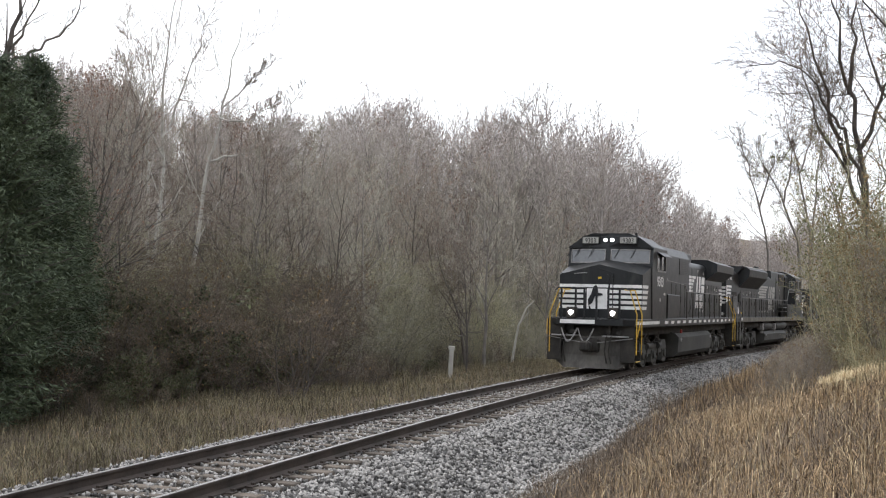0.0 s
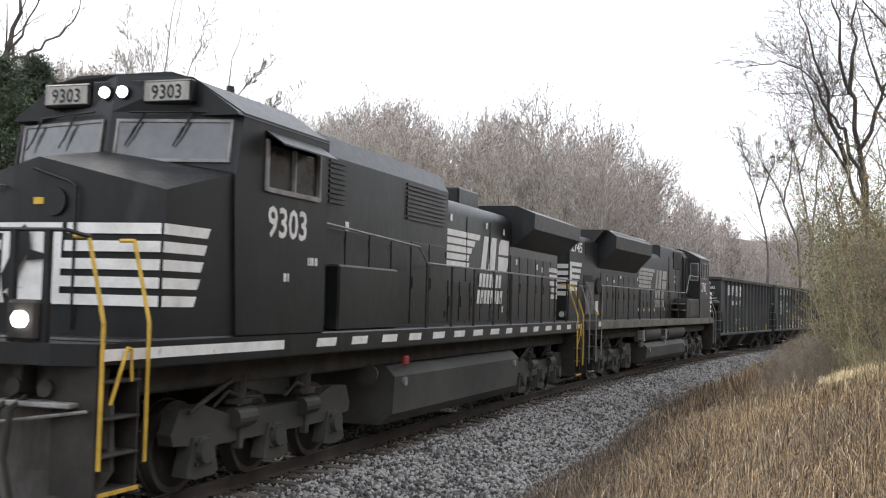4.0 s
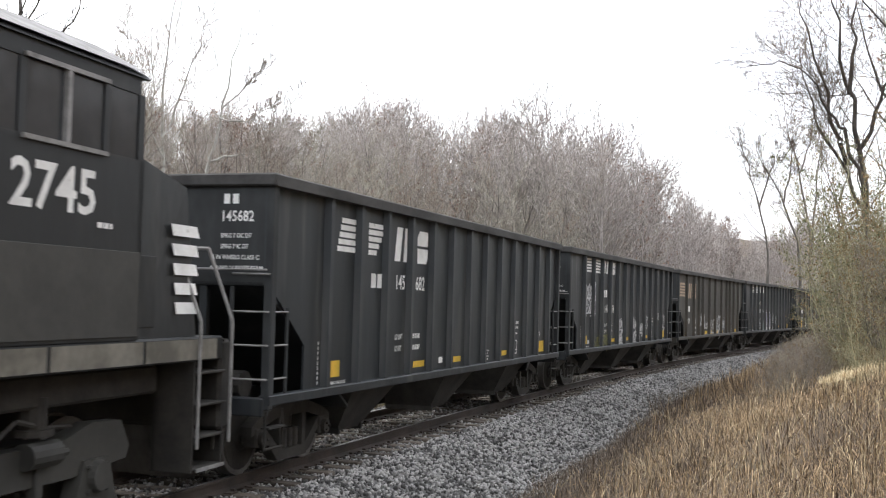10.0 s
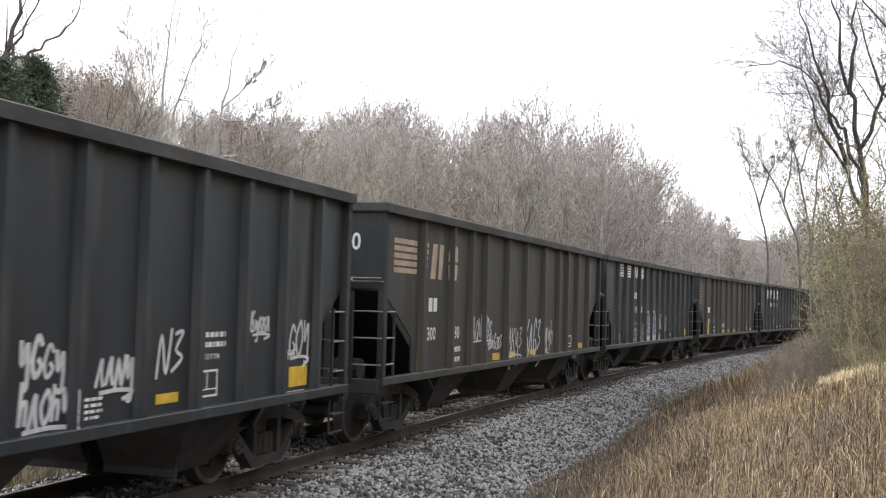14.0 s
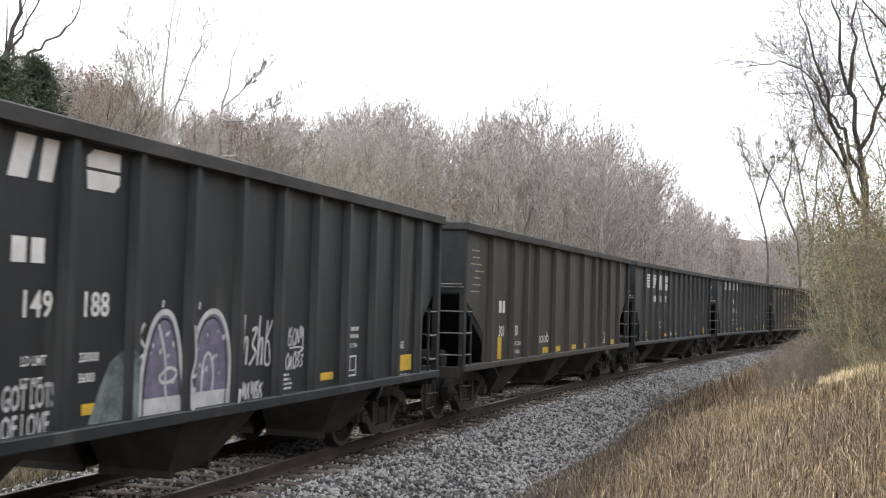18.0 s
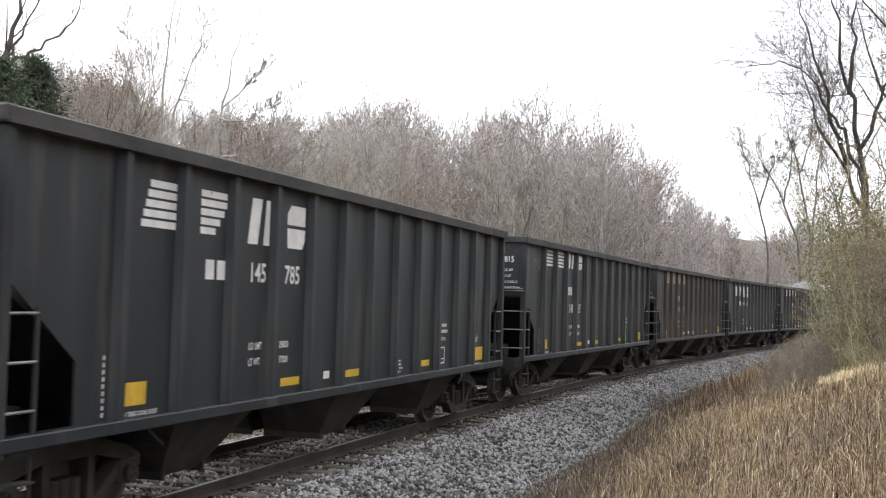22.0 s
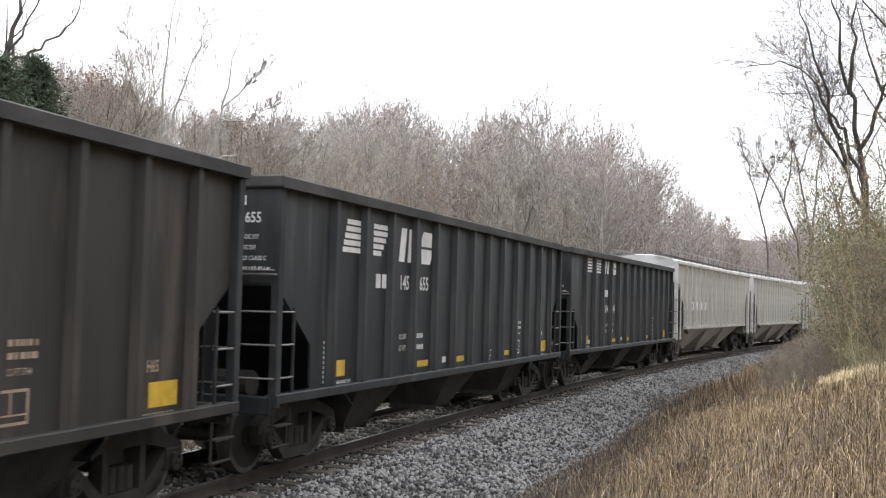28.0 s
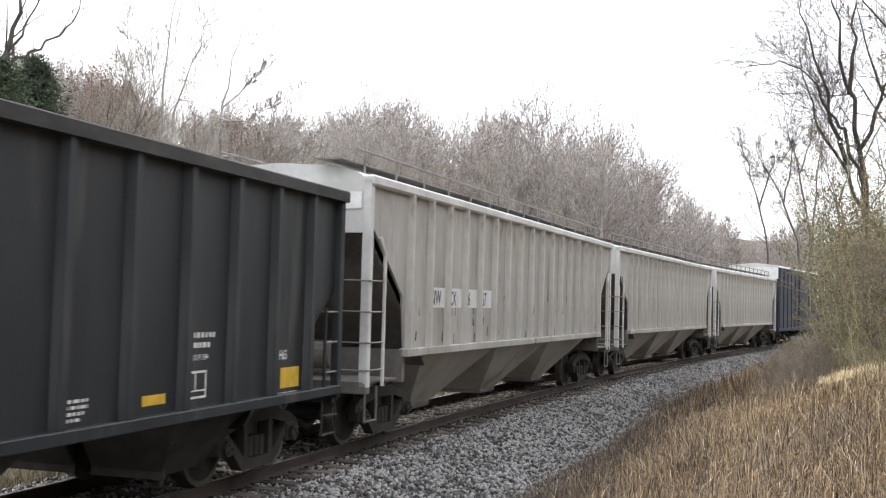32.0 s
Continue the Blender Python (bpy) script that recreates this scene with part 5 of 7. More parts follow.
    # tall cabinet behind the cab
    part("cabinet", Shape().prism([(-1.25, 1.79), (1.25, 1.79), (1.25, 4.2), (1.05, 4.52), (-1.05, 4.52), (-1.25, 4.2)], -6.2, -0.5, "y"), B, lo)
    for y in (-5.6, -2.6):
        gl = Shape()
        for k in range(9):
            gl.box(1.25, 1.275, y, y + 1.9 if y > -3 else y + 0.55, 3.55 + k * 0.07, 3.59 + k * 0.07)
        part("louvre", gl, B, lo)
    hood_doors(lo, -5.9, -0.6, 6, 1.85, 3.2, 1.25)
    part("equipment_box", Shape().box(1.2, 1.46, -5.6, -3.4, 1.79, 2.7, 0.03), B, lo)
    # engine hood
    part("hood", Shape().prism(hood_prof(1.0, 1.79, 4.2, 0.28), -0.5, 9.2, "y"), B, lo, smooth=True)
    hood_doors(lo, -0.4, 4.4, 7, 1.85, 2.62, 1.0)
    hood_doors(lo, 4.6, 9.1, 6, 1.85, 3.3, 1.0)
    for y in (-0.2, 1.4, 3.0, 4.5):
        part("hood_seam", Shape().box(1.0, 1.012, y - 0.02, y + 0.02, 1.8, 3.9), B, lo)
    part("exhaust_box", Shape().box(-0.55, 0.55, 2.2, 3.6, 4.15, 4.6, 0.04), B, lo)
    hn = Shape().cyl((0.3, 0.6, 4.15), (0.3, 0.6, 4.35), 0.06, n=8)
    for k in range(3):
        hn.cyl((0.3, 0.45 + k * 0.2, 4.36), (0.3, 0.2 + k * 0.55, 4.42), 0.05, 0.11, n=10)
    part("horn", hn, B, lo)
    rw = Shape().prism([(-1.02, 3.5), (1.02, 3.5), (1.52, 3.9), (1.54, 4.24), (1.1, 4.42), (-1.1, 4.42), (-1.54, 4.24), (-1.52, 3.9)], 4.7, 9.55, "y")
    part("radiator", rw, B, lo, "black overhanging radiator wing")
    for y in (5.2, 6.7, 8.2):
        part("radiator_grille", Shape().box(-1.0, 1.0, y, y + 1.2, 4.42, 4.45), M["under"], lo)
    em = Shape()
    big_emblem(em, 1.006, -0.35, 2.9, M["white"])
    split("stripe", em, lo, "white painted emblem piece")
    es = Shape()
    for k in range(5):
        zz = 3.15 - k * 0.17
        bars(es, 1.024, 8.2 + 0.06 * k, 9.15, zz - 0.11, zz, M["white"])
    split("rear_stripe", es, lo, "white stripe at the hood end")
    for y, z in ((0.3, 3.75), (2.6, 3.75), (3.9, 3.7), (5.0, 3.1), (6.9, 3.05), (7.4, 3.0), (3.2, 2.05), (3.9, 2.02), (-5.0, 3.2)):
        d = Shape()
        bars(d, 1.03 if y > -1 else 1.256, y, y + 0.12, z, z + 0.13, M["white"])
        part("placard", d, None, lo)
    side_rail(lo, -2.2, 9.5, 2.85, 10)
    part("handrail", Shape().tube([(1.5, -2.2, 2.85), (1.5, -2.6, 3.1), (1.32, -5.9, 3.25)], 0.018), M["steel"], lo)
    # front end
    for x in (-0.63, 0.8):
        part("ditch_light_box", Shape().box(x - 0.17, x + 0.17, -11.14, -10.9, 1.77, 2.15, 0.03), M["under"], lo)
        lam = Shape().use(M["lamp"]).cyl((x, -11.14, 1.97), (x, -11.17, 1.97), 0.08, n=18)
        part("ditch_light", lam, None, lo, "lit ditch light")
    rl = Shape().tube([(-1.3, -10.75, 2.72), (-1.12, -11.0, 2.8), (-0.5, -11.05, 2.8), (-0.5, -11.05, 2.62)], 0.022)
    rl.tube([(-0.2, -11.05, 2.62), (-0.2, -11.05, 2.8), (1.15, -11.0, 2.8), (1.32, -10.85, 2.74)], 0.022)
    part("end_handrail", rl, B, lo)
    for x in (-1.0, -0.5, -0.2, 0.22, 0.62, 1.0):
        part("rail_post", Shape().box(x - 0.03, x + 0.03, -11.08, -11.02, 1.74, 2.8), B, lo)
    part("pilot_stripe", Shape().use(M["white"]).box(-1.0, 0.2, -11.175, -11.164, 1.6, 1.73), None, lo, "white pilot stripe")
    plow(lo, -10.72, -1)
    coupler(lo, -10.9, -1, 0.87)
    coupler(lo, 10.05, 1, 0.87)
    for x in (-0.95, -0.82, 0.6, 0.74):
        part("air_hose", Shape().tube([(x, -10.95, 1.25), (x, -11.15, 1.15), (x - 0.05, -11.16, 0.7), (x + 0.02, -11.12, 0.3)], 0.028), M["under"], lo)
    for x0 in (-0.95, -0.38):
        arc = [(x0 + 0.55 * k / 10 - 0.02, -11.08 - 0.12 * math.sin(math.pi * k / 10), 1.45 - 0.46 * math.sin(math.pi * k / 10)) for k in range(11)]
        part("jumper_cable", Shape().tube(arc, 0.024), M["steel"], lo)
    part("uncoupling_lever", Shape().tube([(-1.45, -11.0, 1.15), (-0.3, -11.02, 0.98), (0.3, -11.02, 0.98), (1.45, -11.0, 1.15)], 0.018), M["steel"], lo)
    stair(lo, -10.6, -1)
    stair(lo, 9.6, 1)
    underbody(lo, -3.35, 3.95, -10.5, 10.4, m="tank_pale")
    for y in (-6.8, 6.9):
        loco_truck(lo, y)
    part("bell", Shape().cyl((1.2, -3.9, 1.1), (1.2, -3.7, 1.1), 0.16, 0.1, n=14), M["tank"], lo)
    part("red_valve", Shape().box(1.4, 1.46, -3.0, -2.8, 1.2, 1.35, 0.02), M["red"], lo)
    return lo


def second_locomotive():
    lo = thing("locomotive", "black diesel locomotive running long hood first, unlit", "locomotive", "locomotives of the train")
    B = M["black_dusty"]
    part("deck", Shape().box(-1.52, 1.52, -11.8, 10.7, 1.53, 1.79, 0.02), B, lo)
    si = Shape()
    for k in range(14):
        bars(si, 1.525, -10.4 + k * 1.5, -8.95 + k * 1.5, 1.55, 1.765, M["sill_dust"])
    bars(si, 1.526, -10.4, -10.1, 1.62, 1.76, M["white"])
    split("sill_panel", si, lo, "tan dusty sill panel")
    for y, q in ((-12.0, -1), (10.7, 1)):
        part("pilot", Shape().box(-1.5, 1.5, y, y + 0.25, 0.75, 1.75, 0.04), M["under"], lo)
    w = 0.98
    part("hood", Shape().prism(hood_prof(w, 1.79, 4.22, 0.22), -11.62, 0.8, "y"), B, lo, smooth=True)
    part("hood", Shape().prism(hood_prof(w, 1.79, 4.58, 0.1), 0.8, 5.4, "y"), B, lo, smooth=True)
    # end of the hood
    e = Shape()
    for x0, x1, z0, z1 in ((-0.95, -0.25, 2.5, 3.35), (0.25, 0.95, 2.5, 3.35)):
        for k in range(5):
            zz = 3.35 - k * 0.19
            e.use(M["white"]).add([(x0, -11.626, zz - 0.12), (x1, -11.626, zz - 0.12), (x1, -11.626, zz), (x0, -11.626, zz)], [(0, 1, 2, 3)])
    split("end_stripe", e, lo, "white stripe on the hood end")
    part("end_door", Shape().box(-0.24, 0.24, -11.65, -11.6, 1.85, 3.3, 0.01), M["black"], lo)
    lamp_pair(lo, -11.62, 3.55, -1, False, dx=0.13)
    lamp_pair(lo, -11.78, 1.95, -1, False, dx=0.85, name="ditch_light")
    st = Shape()
    for k in range(5):
        zz = 3.42 - k * 0.175
        bars(st, w + 0.005, -11.57, -10.35 - 0.1 * k, zz - 0.11, zz, M["white"], 0.0)
    bars(st, w + 0.006, -11.57, -11.38, 2.55, 3.42, M["white"])
    words(st, "2745", 0.28, w + 0.005, -11.5, 3.72, M["white"], 1.55)
    part("lettering", st, None, lo, "white painted number and stripes")
    lv = Shape()
    for k in range(7):
        lv.box(w, w + 0.02, -10.0, -9.15, 3.7 + k * 0.055, 3.73 + k * 0.055)
    part("louvre", lv, B, lo)
    rack = Shape().use(M["under"]).box(w, w + 0.01, -10.15, -9.1, 1.85, 3.1)
    for k in range(7):
        rack.use(M["steel"]).tube([(w + 0.06, -10.05 + k * 0.14, 1.95), (w + 0.05, -10.03 + k * 0.14, 2.9)], 0.018)
    split("radiator_pipe", rack, lo)
    part("fan_housing", Shape().cyl((w, -8.55, 2.8), (w + 0.06, -8.55, 2.8), 0.24, n=20), M["under"], lo)
    part("white_placard", Shape().use(M["white"]).box(w, w + 0.012, -8.75, -8.45, 1.95, 2.35), None, lo)
    fl = Shape().prism([(-w, 3.35), (w, 3.35), (1.52, 3.95), (1.54, 4.32), (1.3, 4.48), (-1.3, 4.48), (-1.54, 4.32), (-1.52, 3.95)], -8.5, -3.3, "y")
    fl.prism([(-w, 4.1), (w, 4.1), (1.3, 4.48), (-1.3, 4.48)], -9.05, -8.5, "y")
    part("radiator", fl, B, lo, "black flared radiator section")
    for y in (-8.2, -6.5, -4.8):
        part("radiator_fan", Shape().cyl((0, y + 0.6, 4.46), (0, y + 0.6, 4.55), 0.62, n=24), M["under"], lo)
    part("radiator_rim", Shape().use(M["grey_roof"]).box(1.3, 1.33, -8.4, -3.4, 4.47, 4.5), None, lo, "pale radiator edge")
    hn = Shape()
    for k in range(3):
        hn.cyl((0.75, -2.95 + k * 0.16, 4.5), (0.75, -3.15 + k * 0.4, 4.62), 0.05, 0.11, n=10)
    part("horn", hn, B, lo)
    hood_doors(lo, -8.2, -2.9, 7, 1.85, 3.2, w)
    hood_doors(lo, -2.8, 2.2, 8, 1.85, 2.75, w)
    hood_doors(lo, 2.45, 5.2, 2, 1.85, 4.2, w)
    em = Shape()
    big_emblem(em, w + 0.006, -2.75, 2.9, M["white_grimy"])
    split("stripe", em, lo, "white painted emblem piece")
    for y, z in ((-7.5, 3.0), (-6.6, 2.95), (-5.7, 3.1), (-3.2, 3.1), (3.6, 3.4), (3.6, 3.2), (-3.0, 2.05), (-2.1, 2.05), (-1.2, 2.05), (-0.3, 2.05), (1.6, 2.1), (4.5, 4.1)):
        d = Shape()
        bars(d, w + 0.026, y, y + 0.13, z, z + 0.1, M["white"])
        part("placard", d, None, lo)
    part("inverter_grille", Shape().box(w, 1.03, 3.3, 4.9, 3.75, 4.45, 0.02), M["under"], lo)
    bt = Shape().box(1.0, 1.5, 3.75, 6.6, 1.79, 2.58, 0.03)
    bx = part("battery_box", bt, M["tank"], lo, "dusty grey battery box")
    for y0 in (4.4, 5.3):
        g = Shape()
        for k in range(3):
            for q in (0, 0.22):
                g.box(1.5, 1.512, y0 + q, y0 + q + 0.18, 2.28 + k * 0.07, 2.31 + k * 0.07)
        part("louvre", g, M["under"], bx)
    part("box_door", Shape().box(1.5, 1.515, 4.2, 6.4, 1.9, 2.5, 0.005), M["tank"], bx)
    for z in (2.1, 2.35):
        part("cab_step", Shape().box(1.0, 1.48, 3.1, 3.7, z, z + 0.03), M["steel"], lo)
    # cab, facing back
    W2, c0, c1 = 1.52, 6.6, 8.95
    cab = Shape()
    for g in (-1, 1):
        a, b = sorted((g * W2, g * (W2 - 0.04)))
        cab.prism([(c0, 1.79), (c1, 1.79), (c1, 3.5), (c0, 3.5)], a, b, "x")
        cab.prism([(c0, 4.12), (c1 - 0.1, 4.12), (c1 - 0.1, 4.3), (c0, 4.3)], a, b, "x")
        for y in (c0, 7.05, 8.25, c1 - 0.12):
            cab.box(a, b, y, y + 0.1, 3.5, 4.12)
    cab.box(-W2, W2, c0, c0 + 0.05, 1.79, 4.3)
    cab.box(-W2, W2, c1 - 0.08, c1, 1.79, 3.5)
    cab.prism(cab_roof(W2 + 0.03, 4.28, 4.72), c0 - 0.05, c1 + 0.02, "y")
    cb = part("cab", cab, B, lo)
    part("roof_sheet", Shape().use(M["steel"]).add([(W2 + 0.03, c0 - 0.05, 4.335), (W2 + 0.03, c1, 4.335), (0.97, c1, 4.635), (0.97, c0 - 0.05, 4.635)], [(0, 1, 2, 3)]), None, cb, "grey sloping roof edge")
    for g in (-1, 1):
        for y0, y1 in ((c0 + 0.1, 7.05), (7.15, 8.25), (8.35, c1 - 0.12)):
            xa, xb = sorted((g * (W2 - 0.03), g * (W2 - 0.015)))
            part("side_window", Shape().box(xa, xb, y0, y1, 3.5, 4.12), M["glass"], cb, "dark side window")
        xa, xb = sorted((g * (W2 - 0.02), g * (W2 + 0.03)))
        part("window_frame", Shape().box(xa, xb, 7.1, 8.3, 3.46, 3.5).box(xa, xb, 7.1, 8.3, 4.12, 4.16).box(xa, xb, 7.66, 7.72, 3.5, 4.12), M["steel"], cb)
    part("side_panel", Shape().box(W2, W2 + 0.012, c0 + 0.02, c1 - 0.03, 1.82, 2.62, 0.004), M["tank"], cb, "dust-coated lower cab panel")
    part("rear_window", Shape().box(1.14, 1.42, c0 - 0.012, c0 - 0.002, 3.42, 4.08), M["windshield"], cb, "rear cab window with reflected sky in its tone")
    part("rear_window_frame", Shape().box(1.1, 1.46, c0 - 0.02, c0, 3.36, 3.42).box(1.1, 1.46, c0 - 0.02, c0, 4.08, 4.13).box(1.1, 1.14, c0 - 0.02, c0, 3.42, 4.08).box(1.42, 1.46, c0 - 0.02, c0, 3.42, 4.08), M["steel"], cb)
    part("vestibule", Shape().prism([(-1.05, 1.79), (1.05, 1.79), (1.05, 4.3), (0.8, 4.6), (-0.8, 4.6), (-1.05, 4.3)], 5.4, 6.6, "y"), B, lo)
    part("vestibule_door", Shape().box(1.05, 1.075, 5.75, 6.4, 1.9, 4.1, 0.01), B, lo)
    s = Shape()
    v = [(-1.48, 8.9, 1.79), (1.48, 8.9, 1.79), (1.45, 10.2, 1.79), (-1.45, 10.2, 1.79), (-1.48, 8.9, 3.55), (1.48, 8.9, 3.55), (1.4, 10.0, 3.35), (-1.4, 10.0, 3.35)]
    s.add(v, [(0, 3, 2, 1), (4, 5, 6, 7), (1, 2, 6, 5), (0, 4, 7, 3), (2, 3, 7, 6), (0, 1, 5, 4)])
    nose = part("nose", s, B, lo)
    q = Shape()
    for k in range(5):
        zz = 2.95 - k * 0.2
        q.use(M["white"]).add([(1.474 - 0.006 * 0, 9.62 + 0.03 * k, zz - 0.12), (1.462, 10.19, zz - 0.12), (1.45, 10.15, zz), (1.462, 9.6 + 0.03 * k, zz)], [(0, 1, 2, 3)])
    split("nose_stripe", q, nose, "white nose stripe")
    part("nose_door", Shape().box(1.47, 1.482, 8.0, 9.3, 1.9, 2.6, 0.004), B, lo)
    no = Shape()
    words(no, "2745", 0.4, W2 + 0.005, 6.97, 2.92, M["white"], 1.1)
    fine_print(no, W2 + 0.005, 8.2, 2.86, 1, 0.3, M["white"], 0.05, 0.1, 8)
    part("lettering", no, None, cb, "white painted number")
    side_rail(lo, -10.0, 3.55, 2.8, 9, bend=(0.65, 0.72, 2.9))
    part("handrail", Shape().tube([(1.5, -10.0, 2.8), (1.56, -10.15, 2.75), (1.56, -10.2, 0.8)], 0.02), M["steel"], lo)
    stair(lo, -11.2, -1, False)
    stair(lo, 10.45, 1, False)
    for y0, y1 in ((-3.5, -1.0), (0.4, 3.8)):
        for g in (-1, 1):
            a = Shape().cyl((g * 1.16, y0, 1.27), (g * 1.16, y1, 1.27), 0.27, n=22)
            part("air_tank", a, M["tank"], lo, "dusty grey air tank", smooth=True)
    underbody(lo, -3.4, 3.9, -10.8, 10.4, 0.97)
    for y in (-7.0, 7.1):
        loco_truck(lo, y)
    plow(lo, 10.95, 1)
    for y in (-3.75, 0.1):
        part("valve", Shape().box(1.1, 1.42, y - 0.2, y + 0.12, 1.02, 1.42, 0.03).cyl((1.3, y - 0.04, 0.86), (1.3, y - 0.04, 1.02), 0.09, n=10), M["steel"], lo)
        part("pipe", Shape().tube([(1.4, y - 1.1, 1.4), (1.42, y - 1.1, 1.15), (1.42, y - 0.2, 1.12)], 0.018), M["tank"], lo)
        part("pipe", Shape().tube([(1.35, y + 0.14, 1.38), (1.4, y + 0.26, 1.4), (1.4, y + 0.3, 1.1)], 0.016), M["tank"], lo)
    coupler(lo, -11.7, -1, 0.87)
    coupler(lo, 10.9, 1, 0.87)
    for x in (-0.6, 0.5):
        hose(lo, x, -11.9, -1)
        hose(lo, x, 10.9, 1)
    part("marker_lamp", Shape().use(M["yellow"]).box(1.5, 1.53, -10.6, -10.4, 1.95, 2.05), None, lo)
    return lo


l1, l2 = lead_locomotive(), second_locomotive()
RIDERS.append((l1, -22.0, 6.8))
RIDERS.append((l2, 0.5, 7.0))


# ---- covered hoppers and the tall car ----
def covered_hopper(length, ribs, number, flat_end):
    car = thing("covered_hopper", "weathered light grey covered hopper wagon with rust streaks", "hopper wagon", "covered hoppers of the train")
    h = length / 2
    G = M["grey_car"]
    zb, zt = 1.42, 3.95
    for g in (-1, 1):
        a, b = sorted((g * 1.5, g * 1.46))
        prof = [(-h + 1.6, zb), (h - 1.6, zb), (h - 1.45, 2.3), (h - 0.15, 3.35), (h - 0.1, zt), (-h + 0.1, zt), (-h + 0.15, 3.35), (-h + 1.45, 2.3)]
        part("side_sheet", Shape().prism(prof, a, b, "x"), G, car)
        part("side_sill", Shape().box(min(g * 1.44, g * 1.6), max(g * 1.44, g * 1.6), -h + 1.5, h - 1.5, zb - 0.08, zb + 0.05, 0.012), G, car)
        part("roof_rail", Shape().box(min(g * 1.4, g * 1.6), max(g * 1.4, g * 1.6), -h, h, zt - 0.06, zt + 0.1, 0.03), M["grey_roof"], car, "pale roof rail")
        me = Shape().use(M["grey_rib"]).prism([(g * 1.49, -0.06), (g * 1.6, -0.04), (g * 1.6, 0.04), (g * 1.49, 0.06)], zb + 0.03, zt - 0.05, "z").mesh("rib")
        for k in range(ribs):
            o = new("rib", me)
            o.parent = car
            o.location = (0, -h + 1.65 + k * (length - 3.3) / (ribs - 1), 0)
        for e in (-1, 1):
            part("corner_post", Shape().box(min(g * 1.42, g * 1.56), max(g * 1.42, g * 1.56), min(e * h, e * (h - 0.12)), max(e * h, e * (h - 0.12)), 0.95, zt + 0.05, 0.015), M["grey_roof"], car)
            y = e * h
            ladder(car, "x", min(y, y - e * 0.55), max(y, y - e * 0.55), [1.2, 1.6, 2.05, 2.5], g * 1.52)
            part("ladder_rail", Shape().tube([(g * 1.57, y - e * 0.55, 0.95), (g * 1.57, y - e * 0.55, 2.9), (g * 1.55, y - e * 0.4, 3.15)], 0.03), M["grey_roof"], car)
            u = g * 1.52
            ladder(car, "y", min(u, u - g * 0.5), max(u, u - g * 0.5), [1.2, 1.6, 2.05, 2.5], y)
            part("sill_step", Shape().tube([(g * 1.5, y - e * 0.08, 0.95), (g * 1.5, y - e * 0.08, 0.45), (g * 1.5, y - e * 0.5, 0.45), (g * 1.5, y - e * 0.5, 0.95)], 0.02), M["grey_dark"], car)
    arch = [(-1.5, zt), (1.5, zt), (1.3, zt + 0.15), (0.8, zt + 0.25), (0, zt + 0.3), (-0.8, zt + 0.25), (-1.3, zt + 0.15)]
    part("roof", Shape().prism(arch, -h + 0.05, h - 0.05, "y"), M["grey_roof"], car, "pale arched roof")
    for e in (-1, 1):
        y = e * h
        s = Shape().box(-1.46, 1.46, min(y - e * 0.02, y - e * 0.06), max(y - e * 0.02, y - e * 0.06), 3.2, zt)
        part("end_sheet", s, M["grey_roof"], car)
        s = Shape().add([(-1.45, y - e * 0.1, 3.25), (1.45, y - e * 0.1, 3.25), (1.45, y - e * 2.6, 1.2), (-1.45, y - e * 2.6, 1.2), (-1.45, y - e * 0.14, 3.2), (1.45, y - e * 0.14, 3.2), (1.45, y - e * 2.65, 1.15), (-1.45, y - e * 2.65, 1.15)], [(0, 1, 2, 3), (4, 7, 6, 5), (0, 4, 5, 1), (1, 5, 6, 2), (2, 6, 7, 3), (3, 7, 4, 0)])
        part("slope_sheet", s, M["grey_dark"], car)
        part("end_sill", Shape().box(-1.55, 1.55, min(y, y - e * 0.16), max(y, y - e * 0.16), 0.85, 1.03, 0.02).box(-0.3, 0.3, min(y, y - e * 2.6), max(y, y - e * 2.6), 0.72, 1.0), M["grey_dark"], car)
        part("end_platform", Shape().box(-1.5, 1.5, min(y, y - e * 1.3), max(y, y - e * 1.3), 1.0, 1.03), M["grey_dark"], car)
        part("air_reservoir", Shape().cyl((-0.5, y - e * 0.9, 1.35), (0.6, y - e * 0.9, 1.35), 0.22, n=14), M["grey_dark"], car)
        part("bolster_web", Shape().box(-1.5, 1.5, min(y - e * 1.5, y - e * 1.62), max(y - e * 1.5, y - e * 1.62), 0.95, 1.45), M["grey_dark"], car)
        coupler(car, y - e * 0.1, e)
        hose(car, 0.4, y, e)
        freight_truck(car, e * (h - 1.75))
    pit = (length - 2 * 2.6) / 3
    for k in range(3):
        c = (k - 1) * pit
        s = Shape()
        t = pit / 2
        s.add([(-1.46, c - t, 1.4), (1.46, c - t, 1.4), (1.46, c + t, 1.4), (-1.46, c + t, 1.4), (-0.55, c - 0.45, 0.3), (0.55, c - 0.45, 0.3), (0.55, c + 0.45, 0.3), (-0.55, c + 0.45, 0.3)], [(0, 1, 2, 3), (4, 7, 6, 5), (0, 4, 5, 1), (1, 5, 6, 2), (2, 6, 7, 3), (3, 7, 4, 0)])
        ch = part("hopper_bay", s, M["grey_car"], car)
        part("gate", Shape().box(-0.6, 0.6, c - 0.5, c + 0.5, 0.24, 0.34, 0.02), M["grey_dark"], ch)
    # walkway and hatches
    for g in (-1, 1):
        part("running_board", Shape().box(min(g * 0.7, g * 1.15), max(g * 0.7, g * 1.15), -h - 0.2, h + 0.2, zt + 0.31, zt + 0.33), M["steel"], car, "grey grating walkway")
        for k in range(14):
            y = -h + 0.6 + k * (length - 1.2) / 13
